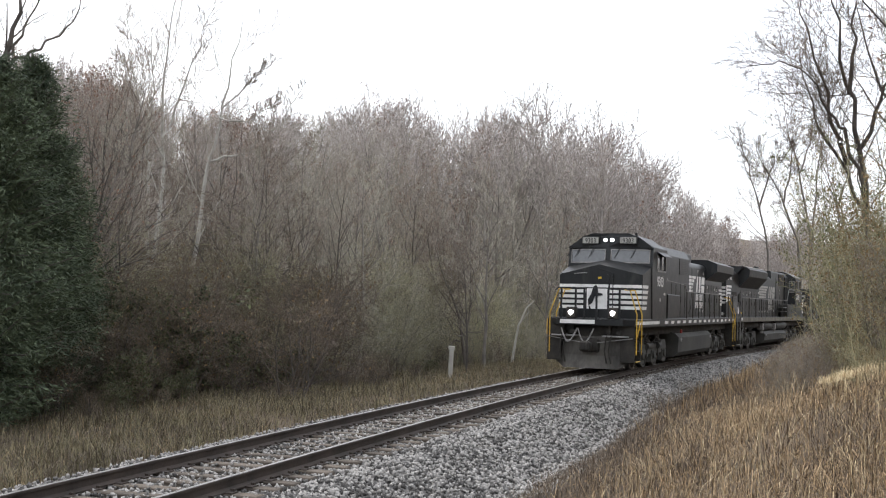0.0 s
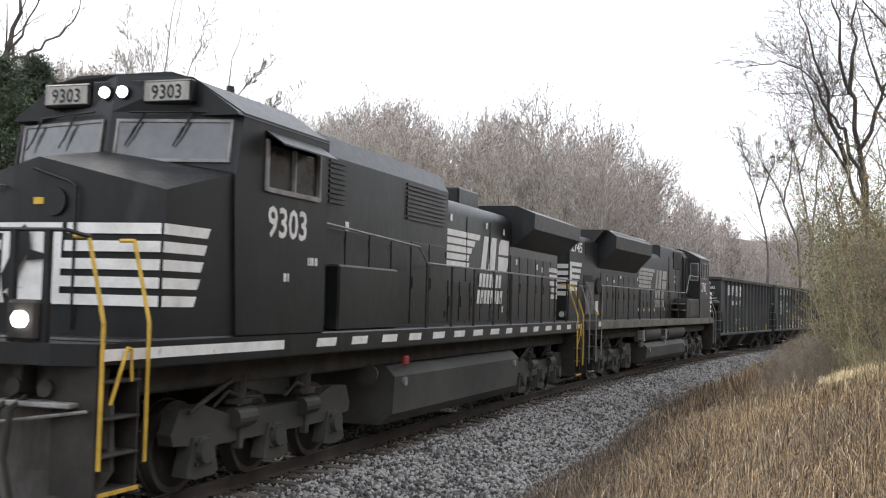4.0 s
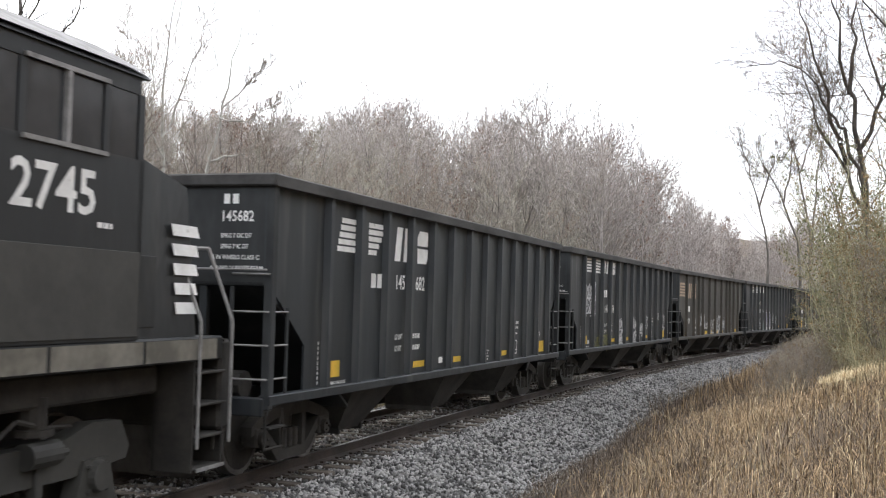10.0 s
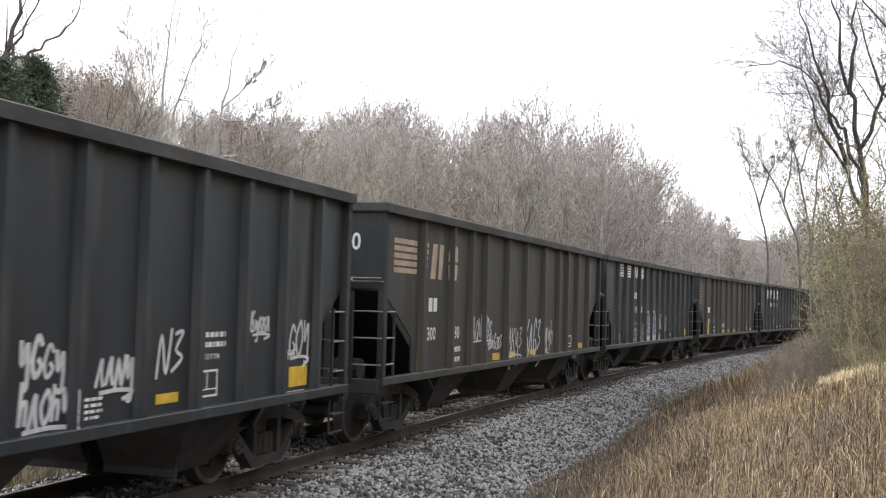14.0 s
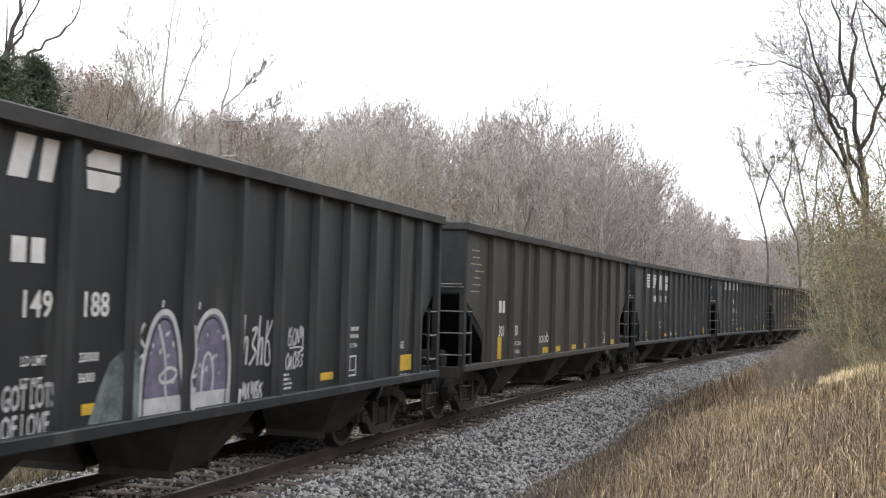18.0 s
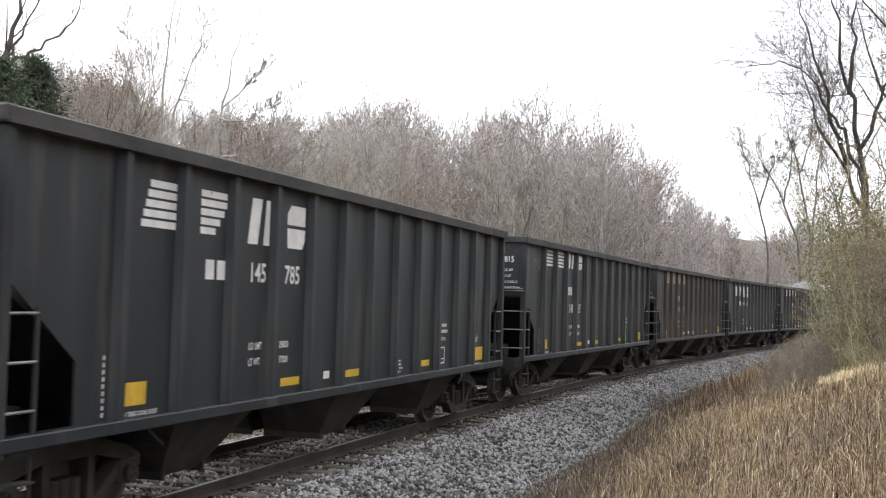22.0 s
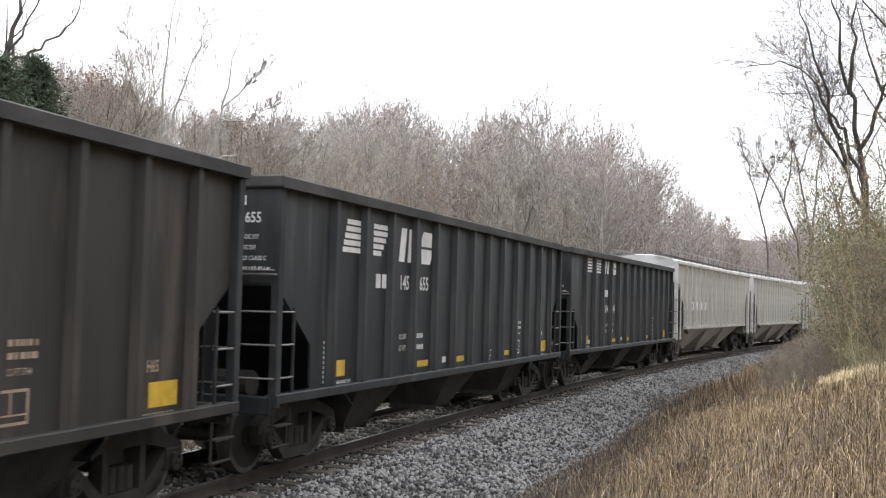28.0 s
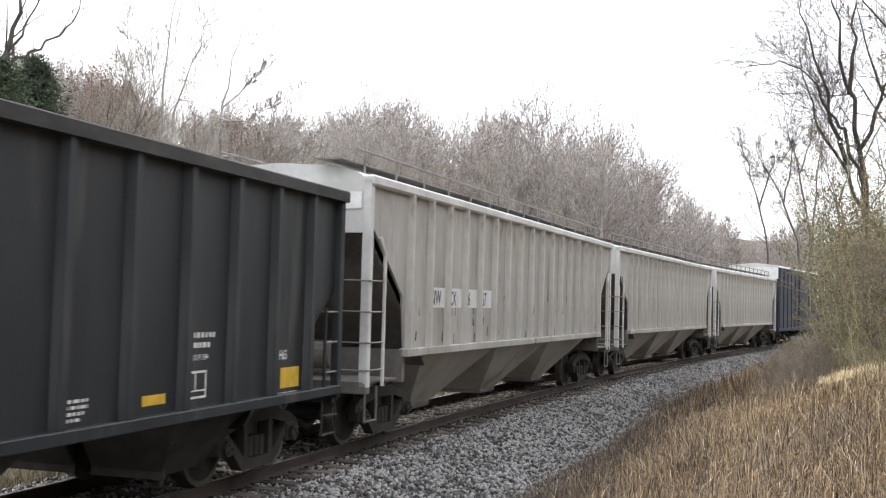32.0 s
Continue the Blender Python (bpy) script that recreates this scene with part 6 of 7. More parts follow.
            part("stanchion", Shape().tube([(g * 1.15, y, zt + 0.15), (g * 1.18, y, zt + 0.52)], 0.022), M["steel"], car)
        part("roof_handrail", Shape().tube([(g * 1.18, -h + 0.3, zt + 0.52), (g * 1.18, h - 0.3, zt + 0.52)], 0.02), M["steel"], car)
    hat = Shape().box(-0.35, 0.35, -h + 0.8, h - 0.8, zt + 0.26, zt + 0.36, 0.03)
    part("hatch_cover", hat, M["grey_roof"], car)
    if number:
        s = Shape()
        p = (length - 3.3) / (ribs - 1)
        for txt, k in (("NW", 1), ("CX", 2), ("46", 3), ("167", 4)):
            y = -h + 1.65 + k * p + 0.1
            bars(s, 1.505, y, y + 0.82, 2.12, 2.46, M["white"])
            words(s, txt, 0.26, 1.509, y + 0.06, 2.16, M["coal_black"], 0.75 if len(txt) < 3 else 0.62)
        q = Shape()
        q.use(M["white"]).add([(0.2, -h - 0.004, 3.55), (1.4, -h - 0.004, 3.55), (1.4, -h - 0.004, 3.8), (0.2, -h - 0.004, 3.8)], [(0, 1, 2, 3)])
        t = words(Shape(), "463167", 0.17, 0, 0, 0, M["coal_black"], 0.95)
        s.use(M["coal_black"]).add([(0.3 + v[1], -h - 0.008, 3.59 + v[2]) for v in t.v], t.f)
        s.use(M["white"]).add(q.v, q.f)
        split("lettering", s, car, "black numbers on white panels")
        rs = Shape()
        rnd = random.Random(8)
        for _ in range(46):
            y, z = rnd.uniform(-h + 1.7, h - 1.7), rnd.choice((1.5, 1.55, 1.6, 1.8, 2.0, 2.3))
            a, b = rnd.uniform(0.02, 0.06), rnd.uniform(0.05, 0.2)
            bars(rs, 1.503, y, y + a, z - 0.02, z + b, M["rust"], rnd.uniform(-0.03, 0.03))
        part("rust_patches", rs, None, car, "rusty scabs near the sill")
    return car


for k, no, rb in ((10, True, 17), (11, False, 20), (12, False, 20)):
    ln = FRONTS[k + 1] - FRONTS[k] - 1.15
    c = covered_hopper(ln, rb, no, k)
    RIDERS.append((c, FRONTS[k] + ln / 2, ln / 2 - 1.75))


def tall_boxcar(length):
    car = thing("boxcar", "tall dark blue boxcar with a white end and roof", "boxcar")
    h = length / 2
    body = part("body", Shape().box(-1.52, 1.52, -h, h, 1.05, 4.85, 0.03), M["navy"], car)
    part("roof", Shape().prism([(-1.56, 4.8), (1.56, 4.8), (1.5, 4.92), (0, 5.08), (-1.5, 4.92)], -h - 0.03, h + 0.03, "y"), M["grey_roof"], car, "pale roof")
    part("end_panel", Shape().box(-1.48, 1.48, -h - 0.03, -h - 0.002, 4.1, 4.8, 0.01), M["white"], car, "white upper end panel")
    for k in range(9):
        part("end_corrugation", Shape().box(-1.35, 1.35, -h - 0.05, -h, 1.3 + k * 0.3, 1.45 + k * 0.3, 0.02), M["navy"], car)
    for g in (-1, 1):
        x0, x1 = sorted((g * 1.52, g * 1.56))
        part("door", Shape().box(x0, x1, -1.6, 1.6, 1.15, 4.5, 0.01), M["navy"], car)
        for k in range(14):
            y = -h + 0.3 + k * (length - 0.6) / 13
            part("side_post", Shape().box(x0, x1, y - 0.05, y + 0.05, 1.1, 4.8), M["navy"], car)
        part("white_stripe", Shape().box(min(g * 1.56, g * 1.565), max(g * 1.56, g * 1.565), h - 3.2, h - 2.6, 2.6, 3.8), M["white"], car)
        part("white_stripe", Shape().box(min(g * 1.56, g * 1.565), max(g * 1.56, g * 1.565), h - 0.3, h - 0.02, 2.6, 4.4), M["white"], car)
        part("side_sill", Shape().box(min(g * 1.4, g * 1.55), max(g * 1.4, g * 1.55), -h, h, 0.9, 1.1, 0.02), M["navy"], car)
    for e in (-1, 1):
        coupler(car, e * (h - 0.1), e)
        freight_truck(car, e * (h - 2.0))
    return car


bx = tall_boxcar(16.8)
RIDERS.append((bx, FRONTS[13] + 8.4, 6.4))


# ---- plants ----
def fast_mesh(name, verts, faces, material, smooth_it=False):
    me = bpy.data.meshes.new(name)
    verts, faces = np.asarray(verts, np.float32), np.asarray(faces, np.int32)
    k = faces.shape[1]
    me.vertices.add(len(verts))
    me.vertices.foreach_set("co", verts.ravel())
    me.loops.add(faces.size)
    me.loops.foreach_set("vertex_index", faces.ravel())
    me.polygons.add(len(faces))
    me.polygons.foreach_set("loop_start", np.arange(0, faces.size, k, dtype=np.int32))
    me.update(calc_edges=True)
    me.materials.append(material)
    if smooth_it:
        me.shade_smooth()
    return me


def limb_arrays(segs, sides):
    """Tapered prisms from rows of two ends and two radii."""
    g = np.asarray(segs, float)
    p0, p1, r0, r1 = g[:, 0:3], g[:, 3:6], g[:, 6], g[:, 7]
    d = p1 - p0
    d /= np.maximum(np.linalg.norm(d, axis=1, keepdims=True), 1e-9)
    ref = np.where(abs(d[:, 2:3]) > 0.8, np.array([[1.0, 0, 0]]), np.array([[0, 0, 1.0]]))
    u = np.cross(d, ref)
    u /= np.linalg.norm(u, axis=1, keepdims=True)
    w = np.cross(d, u)
    an = np.arange(sides) * 2 * np.pi / sides
    ring = u[:, None, :] * np.cos(an)[None, :, None] + w[:, None, :] * np.sin(an)[None, :, None]
    v = np.concatenate([p0[:, None] + ring * r0[:, None, None], p1[:, None] + ring * r1[:, None, None]], 1).reshape(-1, 3)
    i = np.arange(sides)
    q = np.stack([i, (i + 1) % sides, sides + (i + 1) % sides, sides + i], -1)
    f = (np.arange(len(g)) * 2 * sides)[:, None, None] + q[None]
    return v, f.reshape(-1, 4)


def grow(seed, height, r0, kids, ratio=(0.42, 0.62), spread=(32, 62), wob=0.12, up=0.1, base=0.3, stems=1, lean=0.0, droop=0.0, twig_r=0.006, girth=(0.45, 0.65), spines=(), deep=None):
    """Branches of a bare tree: rows of ends and radii, thick ones and thin ones."""
    rnd = np.random.RandomState(seed)
    thick, thin = [], []

    def turn(d, deg):
        a = rnd.normal(size=3)
        a -= d * (a @ d)
        a /= np.linalg.norm(a)
        t = math.radians(deg)
        return d * math.cos(t) + a * math.sin(t)

    def branch(p, d, length, r, level):
        n = (7, 5, 4, 3)[min(level, 3)]
        step, spots = length / n, []
        rad = r
        for k in range(n):
            d = d + rnd.normal(size=3) * wob * (1.0 if level else 0.45)
            d[2] += (up if level < 3 else up * 0.4) - droop * level
            d /= np.linalg.norm(d)
            q = p + d * step
            nr = max(twig_r * 0.6, r * (1 - (k + 1) / n * (0.82 if level else 0.88)))
            (thick if level < 2 else thin).append((*p, *q, rad, nr))
            spots.append((p.copy(), q.copy(), d.copy(), rad))
            p, rad = q, nr
        if level < len(kids):
            m = kids[level]
            for j in range(m):
                u = (base if level == 0 else 0.15) + (1 - (base if level == 0 else 0.15)) * (j + rnd.uniform(0, 1)) / m
                k = min(n - 1, int(u * n))
                a, b, dd, rr = spots[k]
                f = u * n - k
                s = a + (b - a) * f
                cl = length * rnd.uniform(*(deep or ratio)) * (1.15 - 0.55 * u)
                branch(s, turn(dd, rnd.uniform(*spread)), cl, max(twig_r, rr * rnd.uniform(*girth)), level + 1)

    for r, pts in spines:
        pts = [np.array(q, float) for q in pts]
        fine = [pts[0]]
        for a, b in zip(pts, pts[1:]):
            for k in range(1, 4):
                fine.append(a + (b - a) * k / 3 + rnd.normal(size=3) * 0.05)
        n, rad = len(fine) - 1, r
        total = sum(np.linalg.norm(b - a) for a, b in zip(fine, fine[1:]))
        for k in range(n):
            nr = max(0.012, r * (1 - (k + 1) / n * 0.88))
            thick.append((*fine[k], *fine[k + 1], rad, nr))
            u = (k + 0.5) / n
            if u > base:
                for _ in range(max(1, round(kids[0] / n))):
                    d = (fine[k + 1] - fine[k]) / np.linalg.norm(fine[k + 1] - fine[k])
                    branch(fine[k] + (fine[k + 1] - fine[k]) * rnd.uniform(), turn(d, rnd.uniform(*spread)), total * rnd.uniform(*ratio) * (1.2 - 0.6 * u), max(twig_r, rad * rnd.uniform(*girth)), 1)
            rad = nr
    for k in range(stems if not spines else 0):
        a = rnd.uniform(0, 6.28)
        t = lean if stems == 1 else rnd.uniform(0.1, 0.45)
        d = np.array([math.cos(a) * t, math.sin(a) * t, 1.0])
        d /= np.linalg.norm(d)
        off = np.array([math.cos(a), math.sin(a), 0]) * (0.0 if stems == 1 else rnd.uniform(0.05, 0.35))
        branch(off + np.array([0, 0, -0.1]), d, height * (1 if stems == 1 else rnd.uniform(0.65, 1.0)), r0 * (1 if stems == 1 else rnd.uniform(0.5, 1)), 0)
    return np.array(thick), np.array(thin)


def leaf_arrays(points, size, seed, tall=1.0, per=1):
    """Small bent leaves at the points, turned every way."""
    rnd = np.random.RandomState(seed)
    p = np.repeat(np.asarray(points, float), per, axis=0)
    n = len(p)
    a = rnd.normal(size=(n, 3))
    a /= np.linalg.norm(a, axis=1, keepdims=True)
    b = np.cross(a, rnd.normal(size=(n, 3)))
    b /= np.linalg.norm(b, axis=1, keepdims=True)
    c = np.cross(a, b)
    s = size * rnd.uniform(0.5, 1.3, (n, 1))
    v = np.stack([p - a * s * tall, p + b * s * 0.5 + c * s * 0.15, p + a * s * tall, p - b * s * 0.5 + c * s * 0.15], 1).reshape(-1, 3)
    i = np.arange(n)[:, None] * 4
    f = np.concatenate([i + [[0, 1, 3]], i + [[1, 2, 3]]], 0)
    return v, f


class Plant:
    """Meshes of one plant; planted as an object with its trunk and crown."""

    def __init__(self, name, label, category, trunk_m, twig_m, leaf_m=None, leaves=0, leaf_size=0.05, sides=(6, 3), seed=1, **kw):
        self.name, self.label, self.category = name, label, category
        thick, thin = grow(seed, **kw)
        self.trunk = fast_mesh("trunk", *limb_arrays(thick, sides[0]), trunk_m, True)
        self.crown = fast_mesh("crown", *limb_arrays(thin, sides[1]), twig_m)
        self.leaf = None
        if leaves:
            rnd = np.random.RandomState(seed + 5)
            pick = thin[rnd.randint(0, len(thin), leaves)]
            pts = pick[:, 0:3] + (pick[:, 3:6] - pick[:, 0:3]) * rnd.uniform(0, 1, (leaves, 1)) + rnd.normal(size=(leaves, 3)) * 0.05
            self.leaf = fast_mesh("foliage", *leaf_arrays(pts, leaf_size, seed), leaf_m)
        ends = np.concatenate([thick[:, 3:6], thin[:, 3:6]])
        self.top = float(np.percentile(ends[:, 2], 99))
        self.wide = float(np.percentile(np.hypot(ends[:, 0], ends[:, 1]), 94))

    def plant(self, x, y, scale=1.0, turn=0.0, group="", z=None, lean=(0, 0), label=""):
        ob = new(self.name)
        tagged(ob, label or self.label, self.category, group)
        ob.matrix_basis = pose(x, y, (gz(x, y) if z is None else z) - 0.05, lean[0], lean[1], turn) @ Matrix.Scale(scale, 4)
        for nm, me in (("trunk", self.trunk), ("crown", self.crown), ("foliage", self.leaf)):
            if me is not None:
                o = new(nm, me)
                o.parent = ob
        return ob


def place(px, dist):
    """A spot at that distance from the camera; px runs from 0 at the view's left edge to 1 at its right."""
    a = -0.28147 + math.atan((px * 2 - 1) * 0.397)
    return dist * math.sin(a), dist * math.cos(a)


rs = random.Random(42)
WOOD = []
for k in range(6):
    WOOD.append(Plant("tree", "bare grey-brown deciduous tree in the wood beyond the line", "tree", M["bark"] if k % 2 else M["bark_dark"], M["twig"] if k % 2 else M["twig_red"], M["dry_leaf"] if k in (1, 4) else None, (0, 900, 0, 0, 400, 0)[k], 0.06, seed=20 + k, height=10 + k * 0.5, r0=0.095 + 0.012 * k, kids=(17, 9, 5), base=0.2, wob=0.15, up=0.1, ratio=(0.3, 0.5), spread=(24, 54), girth=(0.36, 0.54), twig_r=0.008))
# slim pale trunks, each with its own lean and limbs
SYC = [Plant("sycamore_tree", "tall slim pale-barked sycamore with bare upright branches", "tree", M["bark_white"], M["twig_red"], seed=70 + k, height=13, r0=0.1, kids=(26, 7, 4), base=0.36, wob=0.1, up=0.07, ratio=(0.13, 0.26), deep=(0.42, 0.66), spread=(24, 46), girth=(0.22, 0.36), twig_r=0.007, spines=sp) for k, sp in enumerate((
    ((0.085, [(0, 0, -0.8), (0.04, 0, 2.94), (0.1, 0.1, 5.6), (0.09, 0, 8.1), (0.17, 0, 9.7), (0.33, 0.1, 12.2)]), (0.04, [(0.09, 0, 7.2), (0.6, 0.3, 8.6), (1.0, 0.4, 10.2), (1.5, 0.4, 11.6)]), (0.04, [(0.1, 0, 6.6), (-0.5, -0.3, 8.0), (-0.9, -0.4, 9.6), (-1.1, -0.4, 11.0)])),
    ((0.095, [(0, 0, -0.8), (0.02, 0, 0.6), (0.18, 0, 3.1), (0.46, 0.1, 5.4), (0.82, 0, 7.5), (1.12, 0, 8.8), (1.42, 0.1, 10.4)]), (0.045, [(0.62, 0, 6.2), (1.0, 0.1, 6.4), (1.68, 0.2, 6.55), (2.66, 0.3, 7.5), (3.14, 0.3, 8.5)]), (0.035, [(0.84, 0, 7.5), (1.83, -0.2, 7.4), (2.65, -0.3, 8.05)]), (0.035, [(0.9, 0, 7.8), (1.6, 0.2, 8.5), (2.3, 0.3, 9.3)])),
    ((0.08, [(0, 0, -0.8), (-0.09, 0, 4.5), (-0.15, 0.1, 8.4), (-0.17, 0, 11.0)]), (0.03, [(-0.12, 0, 6.6), (-0.7, 0.2, 8.2), (-1.1, 0.3, 10.0)]))))]
# 0 and 1: tall olive thicket; 2: brambly undergrowth darkened for shade; 3: low leafy privet
SHRUB = [Plant("shrub", ("leafless olive-tan thicket shrub at the edge of the wood", "tall twiggy olive-brown thicket shrub", "tangled bramble undergrowth, darkened for the shade below the trees", "low dark green privet in the undergrowth")[k], "shrub", (M["bark_dark"], M["twig_olive"], M["bark_dark"], M["twig_dark"])[k], (M["twig_olive"], M["twig"], M["twig_dark"], M["twig_dark"])[k], (M["green_leaf"], M["green_leaf"], M["tan_leaf"], M["privet"])[k], (420, 160, 220, 2600)[k], (0.035, 0.035, 0.035, 0.05)[k], sides=(4, 3), seed=110 + k, height=(5.6, 6.2, 3.4, 2.4)[k], r0=0.036, kids=(10, 6, 4) if k < 2 else (9, 6, 4), stems=6, base=0.1, wob=0.24, up=0.03, spread=(32, 74), twig_r=0.005) for k in range(4)]
BUSH = [Plant("bush", "tangled reddish bush with a few tan leaves on the bank", "bush", M["bark_dark"], M["twig_red"] if k else M["twig"], M["tan_leaf"], 260, 0.03, sides=(4, 3), seed=150 + k, height=2.3, r0=0.02, kids=(9, 5, 3), stems=7, base=0.1, wob=0.24, up=0.05, twig_r=0.003) for k in range(2)]
TALL = [Plant("tall_tree", "tall bare tree with spreading upright limbs", "tree", M["bark"], M["twig_dark"], seed=180 + k, height=19, r0=0.22, kids=(24, 8, 5), base=0.4, wob=0.12, up=0.06, ratio=(0.14, 0.28), deep=(0.42, 0.64), spread=(24, 54), girth=(0.28, 0.45), twig_r=0.015, spines=sp) for k, sp in enumerate((
    ((0.15, [(0, 0, -1), (0.1, 0, 5), (0, 0, 8.3), (-0.85, 0.2, 12.1), (-1.75, 0.3, 15.3), (-2.6, 0.2, 17.6)]), (0.1, [(-0.7, 0.2, 11.5), (0.2, -0.3, 14.7), (0.65, -0.5, 17.2)])),
    ((0.16, [(0, 0, -1), (0.3, 0, 5), (0, 0, 8.5), (-1.5, 0.3, 12.7), (-2.75, 0.4, 14.8), (-3.6, 0.3, 16.5)]), (0.1, [(-1.2, 0.2, 11.9), (-0.7, -0.4, 15.2), (-0.9, -0.6, 17.4)])),
    ((0.16, [(0, 0, -1), (0.1, 0, 5), (0, 0, 9.4), (-1.1, 0.3, 15.7), (-1.9, 0.4, 17.9), (-2.4, 0.3, 21.4)]), (0.15, [(0.1, 0, 7), (0.3, -0.1, 9.6), (0.45, -0.3, 14.6), (1.4, -0.5, 20.2)]), (0.09, [(-0.9, 0.3, 14.6), (0.1, 0.6, 17.5), (0.3, 0.7, 20.4)]))))]

def sky_line(px):
    """Tangent of the height over the eye to which the woods reach, across the view."""
    return float(np.interp(px, [0.0, 0.12, 0.2, 0.28, 0.36, 0.42, 0.5, 0.6, 0.65, 0.7, 0.75, 0.79, 0.84, 1.1], [0.19, 0.178, 0.158, 0.152, 0.155, 0.167, 0.163, 0.165, 0.158, 0.138, 0.112, 0.08, 0.055, 0.12]))


# the wood beyond the line
n_wood = 0
while n_wood < 170:
    px = rs.uniform(-0.06, 0.86)
    x, y = place(px, 33 + 70 * rs.random() ** 1.1)
    s, n = to_line(x, y)
    if n > -10.5:
        continue
    if 0.13 < px < 0.27 and math.hypot(x, y) < 52:
        continue
    k = rs.choice((0, 2, 4, 5) if px < 0.32 else (1, 3, 5, 1, 3, 0))
    top = (EYE.z + math.hypot(x, y) * sky_line(px) - gz(x, y)) / (1.06 * (10 + k * 0.5))
    sc = min(rs.uniform(0.6, 1.15), top * rs.uniform(0.7, 0.98))
    if sc < 0.3:
        continue
    WOOD[k].plant(x, y, sc, rs.uniform(0, 360), "trees of the wood", lean=(rs.uniform(-7, 7), rs.uniform(-7, 7)))
    n_wood += 1
# thicket at its edge
n_sh = 0
while n_sh < 190:
    px = rs.uniform(-0.03, 0.78)
    x, y = place(px, 27 + 44 * rs.random())
    s, n = to_line(x, y)
    if n > -9.2 or n < -24:
        continue
    k = rs.choice((2, 2, 2, 3, 0)) if px < 0.37 else rs.choice((0, 1, 0, 1, 2))
    SHRUB[k].plant(x, y, rs.uniform(0.55, 1.1) * (0.62 if k < 2 and n > -11.5 else 1.0), rs.uniform(0, 360), "thicket shrubs")
    n_sh += 1
# tangle under the trees beside the cedars, its colour darkened for their shade
for k in range(44):
    x, y = place(0.1 + 0.27 * (k + rs.random()) / 44, rs.uniform(33, 50))
    SHRUB[rs.choice((2, 2, 3))].plant(x, y, rs.uniform(0.9, 1.7), rs.uniform(0, 360), "thicket shrubs")
GNARLED = Plant("gnarled_tree", "dark gnarled bare tree with crooked spreading limbs", "tree", M["bark_dark"], M["twig_dark"], seed=431, height=8.5, r0=0.13, kids=(12, 8, 5), base=0.2, wob=0.3, up=0.04, ratio=(0.36, 0.6), spread=(35, 75), twig_r=0.008, stems=2)
for px, d, sc in ((0.285, 40, 0.95), (0.26, 45, 1.1), (0.335, 46, 0.95), (0.145, 40, 1.0), (0.535, 50, 0.85), (0.49, 56, 0.9)):
    x, y = place(px, d)
    GNARLED.plant(x, y, sc, 77 * d, "trees of the wood")
# the olive thicket that fills the edge of the wood
for k in range(64):
    px = 0.34 + 0.34 * (k + rs.random()) / 64
    x, y, _ = line(26 + 50 * (px - 0.3) / 0.36 + rs.uniform(-3, 3), rs.uniform(-16.5, -10.2))
    SHRUB[rs.choice((0, 0, 1))].plant(x, y, rs.uniform(0.6, 1.0), rs.uniform(0, 360), "thicket shrubs")
# brambles where the verge grass ends
for k in range(46):
    s = 22 + 62 * (k + rs.random()) / 46
    x, y, _ = line(s, rs.uniform(-9.4, -7.6))
    SHRUB[rs.choice((2, 2, 3) if s < 46 else (2, 0, 1))].plant(x, y, rs.uniform(0.18, 0.5), rs.uniform(0, 360), "brambles at the edge of the wood")
# pale sycamores
for px, d, k in ((0.1754, 36.3, 0), (0.2105, 33.95, 1), (0.169, 39.4, 2)):
    x, y = place(px, d * 1.25)
    SYC[k].plant(x, y, 1.25, 16.1, "pale sycamores", z=-0.51)
# wispy crowns that stand above the wood behind them
for px, d, k, tan in ((0.085, 36, 4, 0.205), (0.105, 40, 5, 0.22), (0.13, 50, 2, 0.205), (0.15, 56, 4, 0.195), (0.225, 58, 5, 0.19), (0.25, 52, 2, 0.18)):
    x, y = place(px, d)
    WOOD[k].plant(x, y, (EYE.z + d * tan - gz(x, y)) / WOOD[k].top, rs.uniform(0, 360), "trees of the wood")
# dark tree whose branches hang in from beside the view
EDGE = Plant("tree", "dark bare tree with upswept branches beside the cedars", "tree", M["bark_dark"], M["bark_dark"], seed=401, height=12, r0=0.12, kids=(16, 6, 4), base=0.45, wob=0.12, up=0.08, ratio=(0.1, 0.22), deep=(0.42, 0.66), spread=(22, 45), girth=(0.3, 0.5), twig_r=0.006,
             spines=((0.13, [(0, 0, -1.2), (-0.07, 0, 5.1), (0.26, 0, 7.9), (0.65, 0, 9.0), (0.8, 0.1, 10.6)]), (0.055, [(0.2, 0, 7.6), (0.5, 0.1, 7.9), (0.87, 0.1, 8.1), (1.55, 0.2, 8.5), (2.07, 0.2, 9.3), (2.3, 0.2, 10.2)]), (0.05, [(0.3, 0, 7.95), (0.5, -0.1, 8.1), (0.86, -0.1, 8.7), (1.09, -0.1, 9.4), (1.2, -0.1, 10.4)])))
x, y = place(-0.0191, 29.3)
EDGE.plant(x, y, 1.0, 16.1, "trees of the wood", z=0.0)
x, y = place(-0.06, 31)
EDGE.plant(x, y, 1.0, 150, "trees of the wood")
# mid trees standing out of the thicket
for px, d, k, sc in ((0.29, 40, 3, 0.75), (0.375, 44, 0, 0.95), (0.55, 50, 3, 0.8), (0.53, 47, 0, 0.62), (0.46, 55, 0, 1.0), (0.62, 60, 3, 0.75), (0.448, 70, 1, 1.1), (0.44, 78, 5, 1.15)):
    x, y = place(px, d)
    WOOD[k].plant(x, y, sc * 0.85, rs.uniform(0, 360), "trees of the wood")
